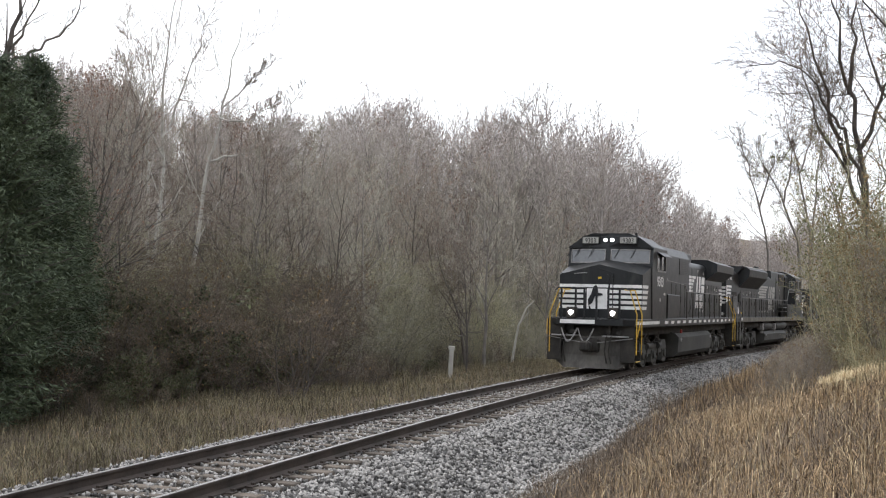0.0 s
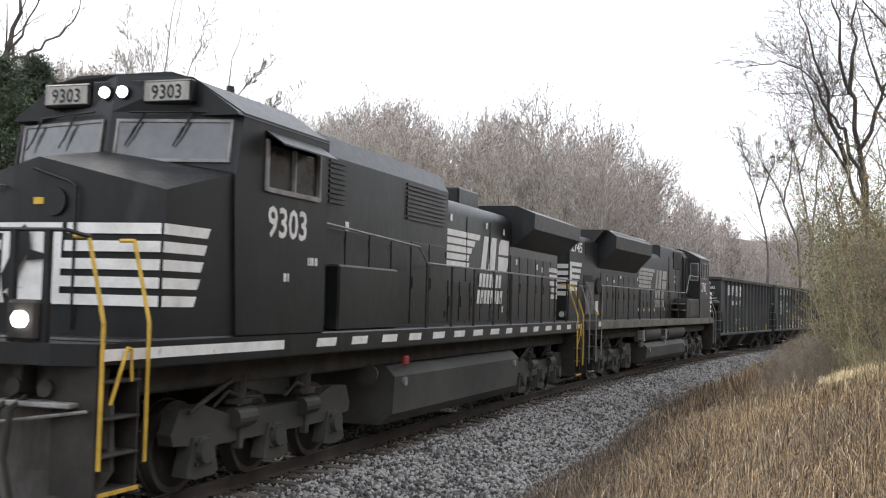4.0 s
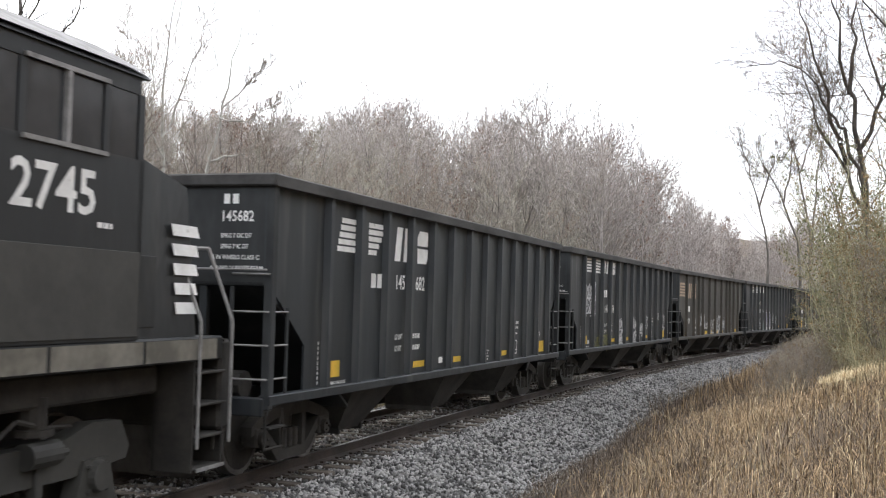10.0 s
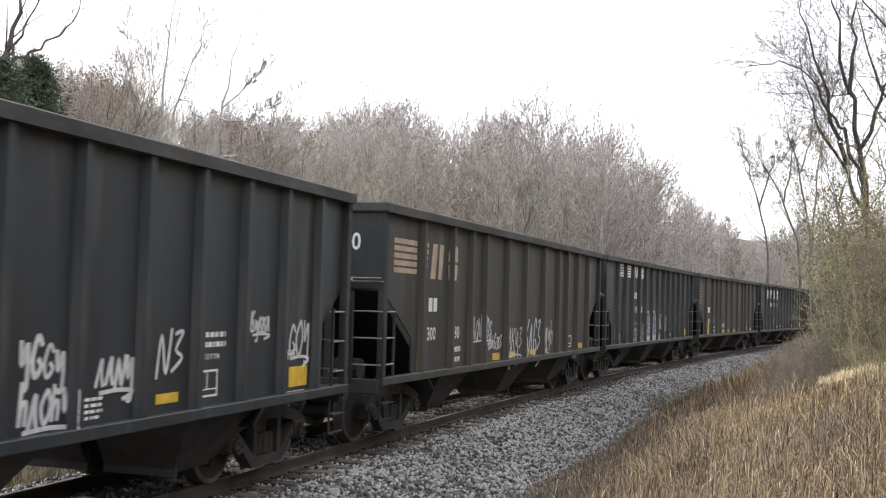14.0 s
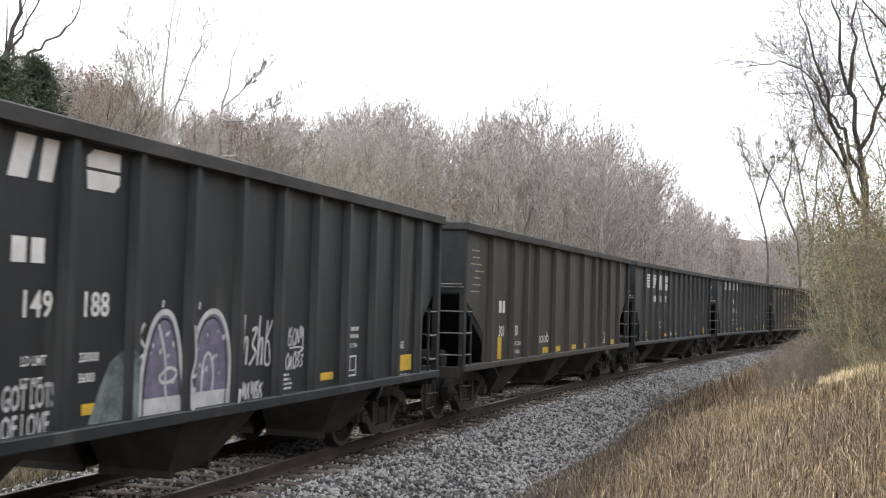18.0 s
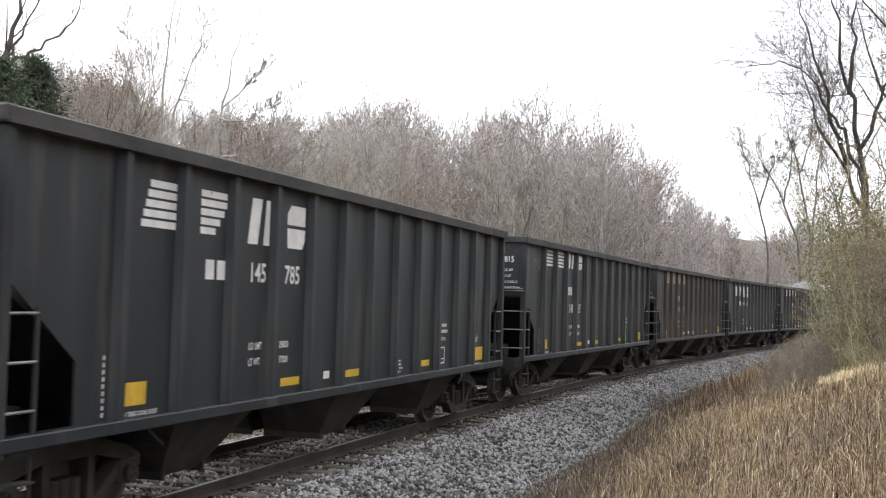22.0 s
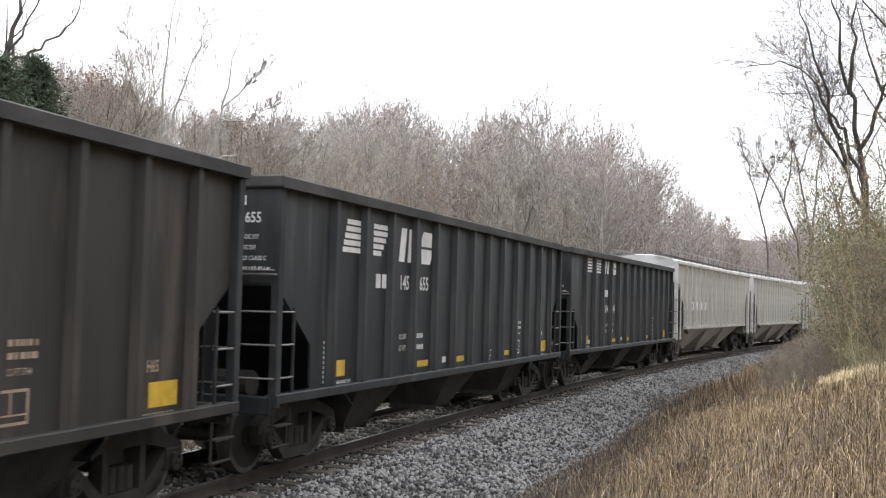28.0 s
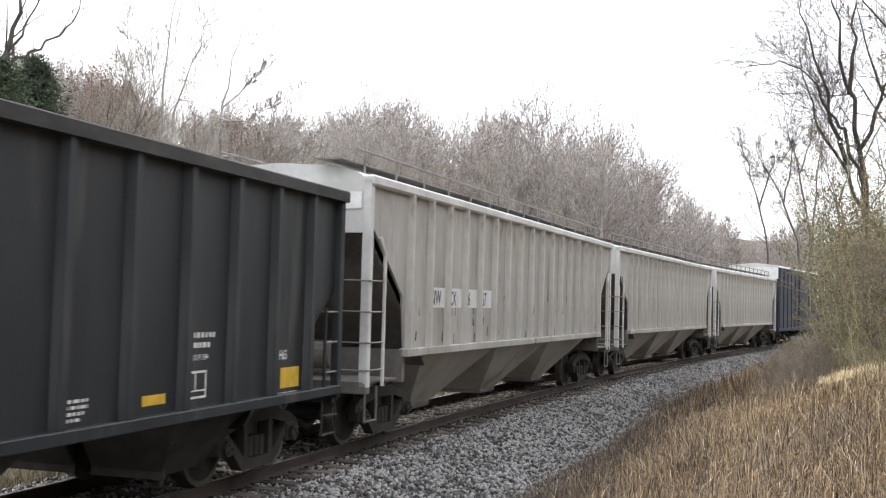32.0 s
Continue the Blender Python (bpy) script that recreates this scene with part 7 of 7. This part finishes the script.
# tall trees where the line bends away
for px, d, k, sc in ((0.866, 105, 0, 1.0), (0.9005, 105, 1, 1.0), (0.914, 106, 2, 1.0), (0.955, 118, 0, 1.1), (0.835, 130, 1, 0.5)):
    x, y = place(px, d)
    TALL[k].plant(x, y, sc, 16.1, "tall trees by the bend", z=0.0)
# big tree on the bank
x, y = place(1.0, 23.79)
BIG = Plant("bank_tree", "bare vine-hung tree leaning over the near bank", "tree", M["bark_dark"], M["twig_dark"], seed=264, height=13, r0=0.15, kids=(26, 8, 5), base=0.25, wob=0.14, up=0.04, ratio=(0.2, 0.4), deep=(0.42, 0.68), spread=(26, 58), twig_r=0.0045, girth=(0.16, 0.32),
            spines=((0.1, [(0, 0, -0.6), (-0.1, 0, 1.4), (-0.26, 0, 3.05), (-0.42, 0.1, 4.7), (-0.69, 0.1, 6.5), (-0.94, 0, 7.7), (-1.13, 0, 8.8)]), (0.042, [(-0.42, 0, 4.6), (-0.89, -0.2, 5.8), (-1.24, -0.3, 6.15), (-1.7, -0.3, 6.9), (-2.16, -0.2, 7.17), (-2.71, 0, 7.08)]), (0.045, [(-0.32, 0, 3.8), (-0.71, 0.3, 5.04), (-1.12, 0.5, 5.92), (-1.42, 0.6, 6.7), (-1.5, 0.7, 7.6)]), (0.045, [(-0.5, 0, 5.5), (-0.24, -0.3, 6.4), (0.07, -0.4, 7.3), (0.2, -0.4, 8.4)]), (0.05, [(-0.72, 0.1, 6.6), (-0.61, 0.2, 7.7), (-0.52, 0.2, 8.8)]), (0.055, [(-0.7, 0.2, 5.2), (-0.9, 0.2, 5.8), (-1.19, 0.1, 6.6), (-1.61, 0, 7.7), (-1.74, 0, 8.5)])))
BIG.plant(x, y, 1.0, 16.1, "trees on the bank", z=0.05)
for px, d, k, sc in ((1.08, 30, 2, 0.95), (1.06, 36, 4, 0.8), (1.1, 24, 4, 0.9), (1.07, 46, 1, 0.9)):
    x, y = place(px, d)
    WOOD[k].plant(x, y, sc, rs.uniform(0, 360), "trees on the bank")


def spray_arrays(p, d, size, seed):
    """Slim drooping sprays of needles at the points, drawn along the boughs."""
    rnd = np.random.RandomState(seed)
    n = len(p)
    a = d + rnd.normal(size=(n, 3)) * 0.55 - np.array([0, 0, 0.35])
    a /= np.linalg.norm(a, axis=1, keepdims=True)
    b = np.cross(a, rnd.normal(size=(n, 3)))
    b /= np.linalg.norm(b, axis=1, keepdims=True)
    s = size * rnd.uniform(0.5, 1.3, (n, 1))
    v = np.stack([p - a * s, p + b * s * 0.17, p + a * s, p - b * s * 0.17], 1).reshape(-1, 3)
    i = np.arange(n)[:, None] * 4
    return v, np.concatenate([i + [[0, 1, 3]], i + [[1, 2, 3]]], 0)


def cedar_meshes(h, w, seed):
    rnd = np.random.RandomState(seed)
    segs, pts, ways = [(0, 0, 0, 0, 0, h * 0.97, 0.16, 0.02)], [], []
    for k in range(300):
        u = rnd.uniform(0.03, 1) ** 0.9
        a = rnd.uniform(0, 6.283)
        ln = w * min(1.0, 0.5 + 1.4 * u) * (1 - u ** 2.2) ** 0.8 * rnd.uniform(0.35, 1.15) + 0.12
        e = np.array([math.cos(a) * ln, math.sin(a) * ln, h * u + ln * rnd.uniform(-0.1, 0.5)])
        b = np.array([0, 0, h * u * 0.97])
        segs.append((*b, *e, 0.03, 0.008))
        m = int(70 + 190 * ln)
        f = rnd.uniform(0.2, 1.05, (m, 1))
        pts.append(b + (e - b) * f + rnd.normal(size=(m, 3)) * (0.1 + 0.16 * ln / w) * np.array([1, 1, 0.7]))
        ways.append(np.repeat(((e - b) / np.linalg.norm(e - b))[None], m, axis=0))
    return fast_mesh("trunk", *limb_arrays(segs, 5), M["bark_dark"]), fast_mesh("crown", *spray_arrays(np.concatenate(pts), np.concatenate(ways), 0.075, seed), M["needle"])


CEDAR = [cedar_meshes(8.7, 1.6, 280), cedar_meshes(8.2, 1.75, 340)]
for k, (px, d, sc) in enumerate(((0.03, 28, 1.0), (-0.01, 26, 1.02), (0.06, 30, 0.82), (0.012, 33, 1.1), (0.0, 30, 0.92), (0.085, 33, 0.6))):
    ob = thing("cedar_tree", "dark green dense cedar at the edge of the wood", "tree", "cedars")
    x, y = place(px, d)
    ob.matrix_basis = pose(x, y, gz(x, y) - 0.05, 0, 0, 67 * k) @ Matrix.Scale(sc, 4)
    for nm, me in zip(("trunk", "crown"), CEDAR[k % 2]):
        o = new(nm, me)
        o.parent = ob


def dead_limb(px, d, up, pts, r):
    ob = thing("fallen_branch", "barkless pale dead branch caught in the undergrowth", "branch", "fallen branches")
    x, y = place(px, d)
    ob.matrix_basis = pose(x, y, gz(x, y) + up)
    s = Shape()
    for k in range(len(pts) - 1):
        s.cyl(pts[k], pts[k + 1], r * (1 - 0.22 * k), r * (0.78 - 0.22 * k), n=7)
    part("limb", s, M["bark_white"], ob, smooth=True)
    part("fork", Shape().cyl(pts[1], Vector(pts[1]) + Vector((0.5, 0.2, 0.75)), r * 0.5, r * 0.2, n=6), M["bark_white"], ob)


dead_limb(0.585, 56, 1.6, [(-0.2, 0, -1.5), (0.1, 0, 0.4), (0.5, 0, 1.3), (0.9, 0.1, 1.7)], 0.07)
dead_limb(0.645, 62, 1.4, [(-0.5, 0, -1.4), (0.2, 0, 0.5), (1.0, 0, 1.5), (1.5, 0.1, 1.9)], 0.09)
dead_limb(0.688, 66, 0.6, [(-1.6, 0, -0.4), (-0.2, 0, 0.5), (1.0, 0, 1.5), (1.7, 0.1, 2.2)], 0.09)

# the far wooded slope as one mass of small trees
def ribbon_arrays(segs, seed):
    """Far twigs as slim tapering strips turned every way."""
    rnd = np.random.RandomState(seed)
    g = np.asarray(segs, float)
    d = g[:, 3:6] - g[:, 0:3]
    b = np.cross(d, rnd.normal(size=(len(g), 3)))
    b /= np.maximum(np.linalg.norm(b, axis=1, keepdims=True), 1e-9)
    a0, a1 = b * g[:, 6:7] * 1.3, b * g[:, 7:8] * 1.3
    v = np.stack([g[:, 0:3] - a0, g[:, 0:3] + a0, g[:, 3:6] + a1, g[:, 3:6] - a1], 1).reshape(-1, 3)
    return v, np.arange(len(v)).reshape(-1, 4)


def far_woods():
    kinds = []
    for k in range(6):
        kinds.append(grow(300 + k, height=12, r0=0.13, kids=(15, 8, 5), base=0.28, wob=0.12, up=0.09, ratio=(0.32, 0.54), spread=(22, 50), twig_r=0.017))
    kinds.append(grow(310, height=5, r0=0.06, kids=(10, 7, 4), stems=5, base=0.05, wob=0.2, up=0.05, spread=(28, 66), twig_r=0.02))
    rnd = np.random.RandomState(9)
    limbs, twigs, leaves, count = [], [], [], 0

    def stand(k, x, y, sc, t):
        out = []
        for g in kinds[k]:
            g = g.copy()
            c, si = math.cos(t) * sc, math.sin(t) * sc
            for o in (0, 3):
                gx, gy = g[:, o].copy(), g[:, o + 1].copy()
                g[:, o], g[:, o + 1], g[:, o + 2] = gx * c - gy * si + x, gx * si + gy * c + y, g[:, o + 2] * sc + gz(x, y)
            g[:, 6:8] *= sc
            out.append(g)
        limbs.append(out[0])
        twigs.append(out[1])
        return out[1]

    while count < 430:
        px = rnd.uniform(-0.05, 1.08)
        d = rnd.uniform(72, 215)
        x, y = place(px, d)
        s, n = to_line(x, y)
        if -9 < n < 14:
            continue
        top = (EYE.z + d * sky_line(px) - gz(x, y)) / 12.6
        sc = min(rnd.uniform(0.85, 1.4), top * rnd.uniform(0.84, 1.03))
        if sc < 0.35:
            continue
        g = stand(rnd.randint(6), x, y, sc, rnd.uniform(0, 6.28))
        stand(6, x + rnd.uniform(-2, 2), y - rnd.uniform(0.5, 4), rnd.uniform(0.7, 1.3) * min(1.0, sc), rnd.uniform(0, 6.28))
        if rnd.uniform() < 0.16:
            pick = g[rnd.randint(0, len(g), 600)]
            leaves.append(pick[:, 3:6] + rnd.normal(size=(600, 3)) * 0.16)
        count += 1
    # unseen trees added behind the near bank to darken reflections in the train
    for _ in range(36):
        x, y = rnd.uniform(9, 75), rnd.uniform(-75, 70)
        if x > 0.3 * y + 7:
            stand(rnd.randint(6), x, y, 1.0, 0.0)
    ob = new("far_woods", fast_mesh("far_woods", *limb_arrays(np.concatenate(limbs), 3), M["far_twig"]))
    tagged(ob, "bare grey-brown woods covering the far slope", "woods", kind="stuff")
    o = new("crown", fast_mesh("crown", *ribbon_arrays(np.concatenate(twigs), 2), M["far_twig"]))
    o.parent = ob
    o = new("foliage", fast_mesh("foliage", *leaf_arrays(np.concatenate(leaves), 0.11, 3), M["dry_leaf"]))
    o.parent = ob


far_woods()

# bushes on the near bank
def bank_top(px):
    return float(np.interp(px, [0.8, 0.825, 0.86, 0.885, 0.91, 0.932, 0.945, 0.953, 0.963, 1.0], [-0.09, -0.05, -0.026, -0.014, -0.002, 0.012, 0.03, 0.07, 0.12, 0.145]))


VINE = [Plant("vine_tangle", "tangle of olive-brown vines with withered leaves climbing the bank", "bush", M["twig_olive"], M["twig_olive"], M["green_leaf"] if k else M["tan_leaf"], 1900, 0.03, sides=(4, 3), seed=230 + k, height=3.8, r0=0.025, kids=(10, 6, 3), stems=7, base=0.05, wob=0.3, up=0.05, spread=(25, 70), twig_r=0.004) for k in range(2)]
for k in range(130):
    px = 0.835 + 0.2 * ((k + rs.random()) / 130) ** 0.75
    d = rs.uniform(18, 36)
    x, y = place(px, d)
    kind = VINE[k % 2] if px > 0.945 and k % 3 else BUSH[k % 2]
    sc = 1.0
    for _ in range(4):
        tall = EYE.z + d * bank_top(px - (0.7 if kind in VINE else 0.6) * kind.wide * sc / d / 0.78) - gz(x, y)
        sc = max(0.12, min(sc, tall / kind.top))
    if sc < 0.16:
        continue
    kind.plant(x, y, sc * rs.uniform(0.85, 1.05), rs.uniform(0, 360), "vine tangles" if kind in VINE else "bushes on the bank")


CLIMB = [Plant("climbing_vine", "dense curtain of vines climbing the bank trees", "vine", M["twig_olive"], M["twig_olive"], M["green_leaf"] if k else M["tan_leaf"], 2200, 0.028, sides=(4, 3), seed=330 + k, height=5.0, r0=0.03, kids=(12, 6, 4), stems=8, base=0.08, wob=0.26, up=0.12, spread=(25, 65), ratio=(0.16, 0.34), twig_r=0.004) for k in range(2)]
for k, (px, d, tan) in enumerate(((0.957, 21, 0.07), (0.962, 24, 0.1), (0.972, 22, 0.135), (0.978, 20, 0.12), (0.984, 21.6, 0.155), (0.99, 24, 0.15), (0.998, 20, 0.14), (1.005, 22, 0.16), (1.015, 25, 0.16), (0.968, 27, 0.11), (1.03, 21, 0.15), (0.965, 19.5, 0.06), (0.983, 18.5, 0.06))):
    x, y = place(px, d)
    CLIMB[k % 2].plant(x, y, (EYE.z + d * tan - gz(x, y)) / CLIMB[k % 2].top, 75 * k, "climbing vines")


clump = lambda x, y: 0.5 + 0.5 * np.sin(x * 2.1 + 1.3 * np.sin(y * 1.7)) * np.sin(y * 1.9 + 1.1 * np.sin(x * 1.3))


def blades(name, label, pts, height, width, material, seed, flop=0.5, category="grass", kind="stuff"):
    """Bent tapering blades rooted at the points."""
    rnd = np.random.RandomState(seed)
    pts = np.asarray(pts, float)
    n = len(pts)
    h = height * rnd.uniform(0.3, 1.15, n) * (0.55 + 0.75 * clump(pts[:, 0] * 1.7, pts[:, 1] * 1.7))
    a = rnd.uniform(0, 2 * np.pi, n)
    d = np.stack([np.cos(a), np.sin(a), np.zeros(n)], -1)
    side = np.stack([-np.sin(a + rnd.normal(0, 1, n)), np.cos(a), np.zeros(n)], -1)
    side /= np.linalg.norm(side, axis=1, keepdims=True)
    w = (width * rnd.uniform(0.5, 1.3, n))[:, None]
    up = np.array([0, 0, 1.0])
    hh = h[:, None]
    a1 = np.abs(rnd.normal(0, 0.42 * flop, n))[:, None]
    a2 = a1 + np.abs(rnd.normal(0, 0.75 * flop, n))[:, None]
    a3 = a2 + np.abs(rnd.normal(0, 0.9 * flop, n))[:, None]
    m1 = pts + (up * np.cos(a1) + d * np.sin(a1)) * hh * 0.42
    m2 = m1 + (up * np.cos(a2) + d * np.sin(a2)) * hh * 0.33
    tip = m2 + (up * np.cos(a3) + d * np.sin(a3)) * hh * 0.25
    v = np.stack([pts - side * w / 2, pts + side * w / 2, m1 + side * w * 0.45, m1 - side * w * 0.45, m2 + side * w * 0.35, m2 - side * w * 0.35, tip], 1).reshape(-1, 3)
    i = np.arange(n)[:, None] * 7
    f = np.concatenate([i + [[0, 1, 2]], i + [[0, 2, 3]], i + [[3, 2, 4]], i + [[3, 4, 5]], i + [[5, 4, 6]]], 0)
    ob = new(name, fast_mesh(name, v, f, material))
    return tagged(ob, label, category, kind=kind)


def scatter(count, x0, x1, y0, y1, keep, seed):
    rnd = np.random.RandomState(seed)
    x, y = rnd.uniform(x0, x1, count), rnd.uniform(y0, y1, count)
    s, n = to_line(x, y)
    ok = keep(s, n, x, y, rnd.uniform(0, 1, count))
    x, y = x[ok], y[ok]
    z = ground_z(x, y)
    n = n[ok]
    z = np.where(np.abs(n) < 3.4, np.maximum(z, np.interp(n, [q[0] for q in bed], [q[1] for q in bed])), z)
    return np.stack([x, y, z - 0.02], -1)


blades("bank_grass", "dry straw-coloured grass covering the near bank", scatter(130000, -4, 8, 5.5, 24, lambda s, n, x, y, r: (n > 5.8 + 1.0 * r) & (r < 0.35 + 0.65 * clump(x, y)), 1), 0.46, 0.0055, M["straw"], 1, 1.7)
blades("bank_weeds", "brown withered weeds among the straw on the bank", scatter(60000, -4, 8, 5.5, 24, lambda s, n, x, y, r: (n > 5.2 + 0.8 * r) & (r > 0.5 * clump(x + 2, y)), 21), 0.42, 0.006, M["straw_dark"], 21, 1.4)
blades("bank_stalks", "long bent pale straw stalks on the bank", scatter(9000, -3, 8, 5.5, 20, lambda s, n, x, y, r: n > 5.3 + 0.8 * r, 22), 0.72, 0.0045, M["straw_pale"], 22, 2.3)
blades("fallen_straw", "matted fallen straw lying in the bank grass", scatter(22000, -3, 8, 5.5, 20, lambda s, n, x, y, r: n > 5.0 + 0.8 * r, 23) + np.array([0, 0, 0.16]), 0.5, 0.005, M["straw"], 23, 4.0)
blades("bank_grass", "dry straw-coloured grass further along the bank", scatter(40000, -4, 14, 22, 75, lambda s, n, x, y, r: (n > 4.2) & (n < 13), 2), 0.6, 0.014, M["straw"], 2, 0.5)
weed_leaf = scatter(13000, -4, 8, 5.5, 26, lambda s, n, x, y, r: n > 4.9 + 0.9 * r, 41)
weed_leaf[:, 2] += np.random.RandomState(4).uniform(0.02, 0.42, len(weed_leaf)) * (0.4 + 0.8 * clump(weed_leaf[:, 0] * 1.7, weed_leaf[:, 1] * 1.7))
tagged(new("weed_leaves", fast_mesh("weed_leaves", *leaf_arrays(weed_leaf, 0.012, 41, 1.6), M["straw"])), "curled dry weed leaves among the straw", "grass", kind="stuff")
weed_edge = lambda s: np.interp(s, [15, 20, 26, 32, 40], [4.0, 3.8, 3.35, 2.75, 2.6])
blades("dead_weeds", "dark brown dead weeds along the foot of the ballast", scatter(100000, -5, 3, 8, 40, lambda s, n, x, y, r: (n > weed_edge(s) + 0.5 * r + 0.35 * np.sin(y * 0.5) * np.sin(y * 0.23 + 1)) & (n < 6.6), 3), 0.34, 0.006, M["straw_dark"], 3, 0.9)
blades("edge_weeds", "thin grey-brown weeds spreading over the edge of the ballast", scatter(42000, -6, 3, 6, 20, lambda s, n, x, y, r: (n > weed_edge(s) - 0.3 + 1.4 * r * r) & (n < 6.3) & (clump(x * 0.7, y * 0.7) > 0.25 * r), 51), 0.3, 0.005, M["straw_dark"], 51, 1.4)
blades("shoulder_weeds", "reddish-brown dead weeds creeping onto the ballast shoulder", scatter(26000, -6, 4, 26, 48, lambda s, n, x, y, r: (n > 2.35 + 0.9 * r) & (n < 4.4) & (np.abs(s - 36) < 9 * (0.6 + 0.4 * r)), 31), 0.36, 0.008, M["straw_dark"], 31, 1.3)
def along(count, s0, s1, n0, n1, seed, thin):
    """Spots beside the line, denser near the camera; thin tells which to keep."""
    rnd = np.random.RandomState(seed)
    s = s0 + (s1 - s0) * rnd.uniform(0, 1, count) ** 1.4
    n = rnd.uniform(n0, n1, count)
    x, y, _ = line(s, n)
    ok = thin(s, n, x, y, rnd.uniform(0, 1, count))
    x, y = x[ok], y[ok]
    return np.stack([x, y, ground_z(x, y) - 0.02], -1)


ragged = lambda s, n, x, y, r: n < -2.9 - 0.5 * r - 0.3 * np.sin(s * 0.9)
blades("verge_grass", "olive-brown dry grass between the line and the wood", along(120000, 10, 84, -9.9, -2.8, 4, lambda s, n, x, y, r: ragged(s, n, x, y, r) & (r < 0.4 + 0.6 * clump(x * 0.6, y * 0.6))), 0.48, 0.009, M["verge"], 4, 1.0)
blades("verge_weeds", "dark withered weeds in the verge", along(60000, 10, 84, -10.2, -3.0, 44, lambda s, n, x, y, r: ragged(s, n, x, y, r) & (r > 0.6 * clump(x * 0.9 + 1, y * 0.7))), 0.5, 0.008, M["straw_dark"], 44, 1.2)
blades("verge_grass", "pale dry grass tufts along the verge", along(30000, 10, 80, -8.8, -2.9, 5, lambda s, n, x, y, r: ragged(s, n, x, y, r) & (clump(x * 0.8 + 3, y * 0.8) > 0.62)), 0.4, 0.007, M["straw"], 5, 1.1)
# Pale hay whose tone also holds the light on top of the mound.
blades("hay_patch", "pale flattened hay on top of the mound, brightened for the light on it", scatter(9000, 0.2, 2.0, 12.4, 14.6, lambda s, n, x, y, r: ((x - 0.93) / 0.32) ** 2 + ((y - 13.5) / 0.4) ** 2 < 1, 6) + np.array([0, 0, 0.3]), 0.2, 0.006, M["straw_pale"], 6, 3.2)


# ---- ballast stones, ties, post ----
def stones(name, label, count, s0, s1, n0, n1, seed, size, lift=0.0):
    rnd = np.random.RandomState(seed)
    s = s0 + (s1 - s0) * rnd.uniform(0, 1, count) ** 1.5
    n = rnd.uniform(n0, n1, count)
    zb = np.interp(n, [q[0] for q in bed[1:7]], [q[1] for q in bed[1:7]])
    x, y, _ = line(s, n)
    zb = np.maximum(zb, ground_z(x, y))
    c = np.stack([x, y, zb + lift + rnd.uniform(-0.008, 0.026, count)], -1)
    base = np.array([(1, 0, 0), (-1, 0, 0), (0, 1, 0), (0, -1, 0), (0, 0, 1), (0, 0, -1)], float)
    q = rnd.normal(size=(count, 3, 3))
    q, _ = np.linalg.qr(q)
    sc = size * rnd.uniform(0.5, 1.25, (count, 6, 1)) * rnd.uniform(0.7, 1.3, (count, 1, 1))
    v = (base[None] * sc) @ q + c[:, None]
    fc = np.array([(0, 2, 4), (2, 1, 4), (1, 3, 4), (3, 0, 4), (2, 0, 5), (1, 2, 5), (3, 1, 5), (0, 3, 5)])
    f = (np.arange(count) * 6)[:, None, None] + fc[None]
    return tagged(new(name, fast_mesh(name, v.reshape(-1, 3), f.reshape(-1, 3), M["stone"])), label, "gravel", kind="stuff")


stones("ballast_stones", "loose grey ballast stones on the near shoulder", 56000, 6, 75, 0.95, 3.6, 11, 0.04)
stones("ballast_stones", "grey ballast stones between the ties", 30000, 4, 80, -1.75, 0.95, 12, 0.034, 0.028)
stones("ballast_stones", "grey ballast stones on the far shoulder", 9000, 4, 60, -3.1, -1.7, 13, 0.031)
stones("ballast_stones", "scattered ballast stones along the foot of the bank", 7000, 8, 60, 3.2, 4.5, 14, 0.034)
post = thing("marker_post", "short weathered grey marker post in the verge grass", "post")
x, y = -11.9, 42.6
post.matrix_basis = pose(x, y, gz(x, y) - 0.1, 0, 2, 20)
part("post", Shape().box(-0.09, 0.09, -0.05, 0.05, 0, 1.35, 0.02), M["grey_car"], post)
part("cap", Shape().box(-0.13, 0.13, -0.06, 0.06, 1.25, 1.42, 0.02), M["grey_car"], post)
tie_me = Shape().use(M["tie"]).box(-1.3, 1.3, -0.11, 0.11, -0.36, -0.172, 0.015).mesh("tie")
plate_me = Shape().use(M["rail_side"]).box(-0.17, 0.17, -0.09, 0.09, -0.176, -0.16).box(-0.14, -0.09, -0.07, -0.03, -0.165, -0.13).box(0.09, 0.14, 0.03, 0.07, -0.165, -0.13).mesh("tie_plate")
rt = random.Random(3)
for k in range(290):
    s = -6 + k * 0.53
    x, y, th = line(s, rt.uniform(-0.05, 0.05))
    t = new("tie", tie_me)
    t.parent = track
    t.matrix_basis = pose(x, y, rt.uniform(-0.015, 0.008), 0, 0, -math.degrees(th) + rt.uniform(-1.2, 1.2))
    if 8 < s < 60:
        for g in (-1, 1):
            x, y, th = line(s, g * RAIL_N)
            q = new("tie_plate", plate_me)
            q.parent = t
            q.matrix_parent_inverse = t.matrix_basis.inverted()
            q.matrix_basis = pose(x, y, 0, 0, 0, -math.degrees(th))

for ob, *_ in RIDERS:
    for o in ob.children_recursive:
        if o.name.startswith("wheel_set"):
            WHEELS.append((o, tuple(o.location), o.location.z))

motions()
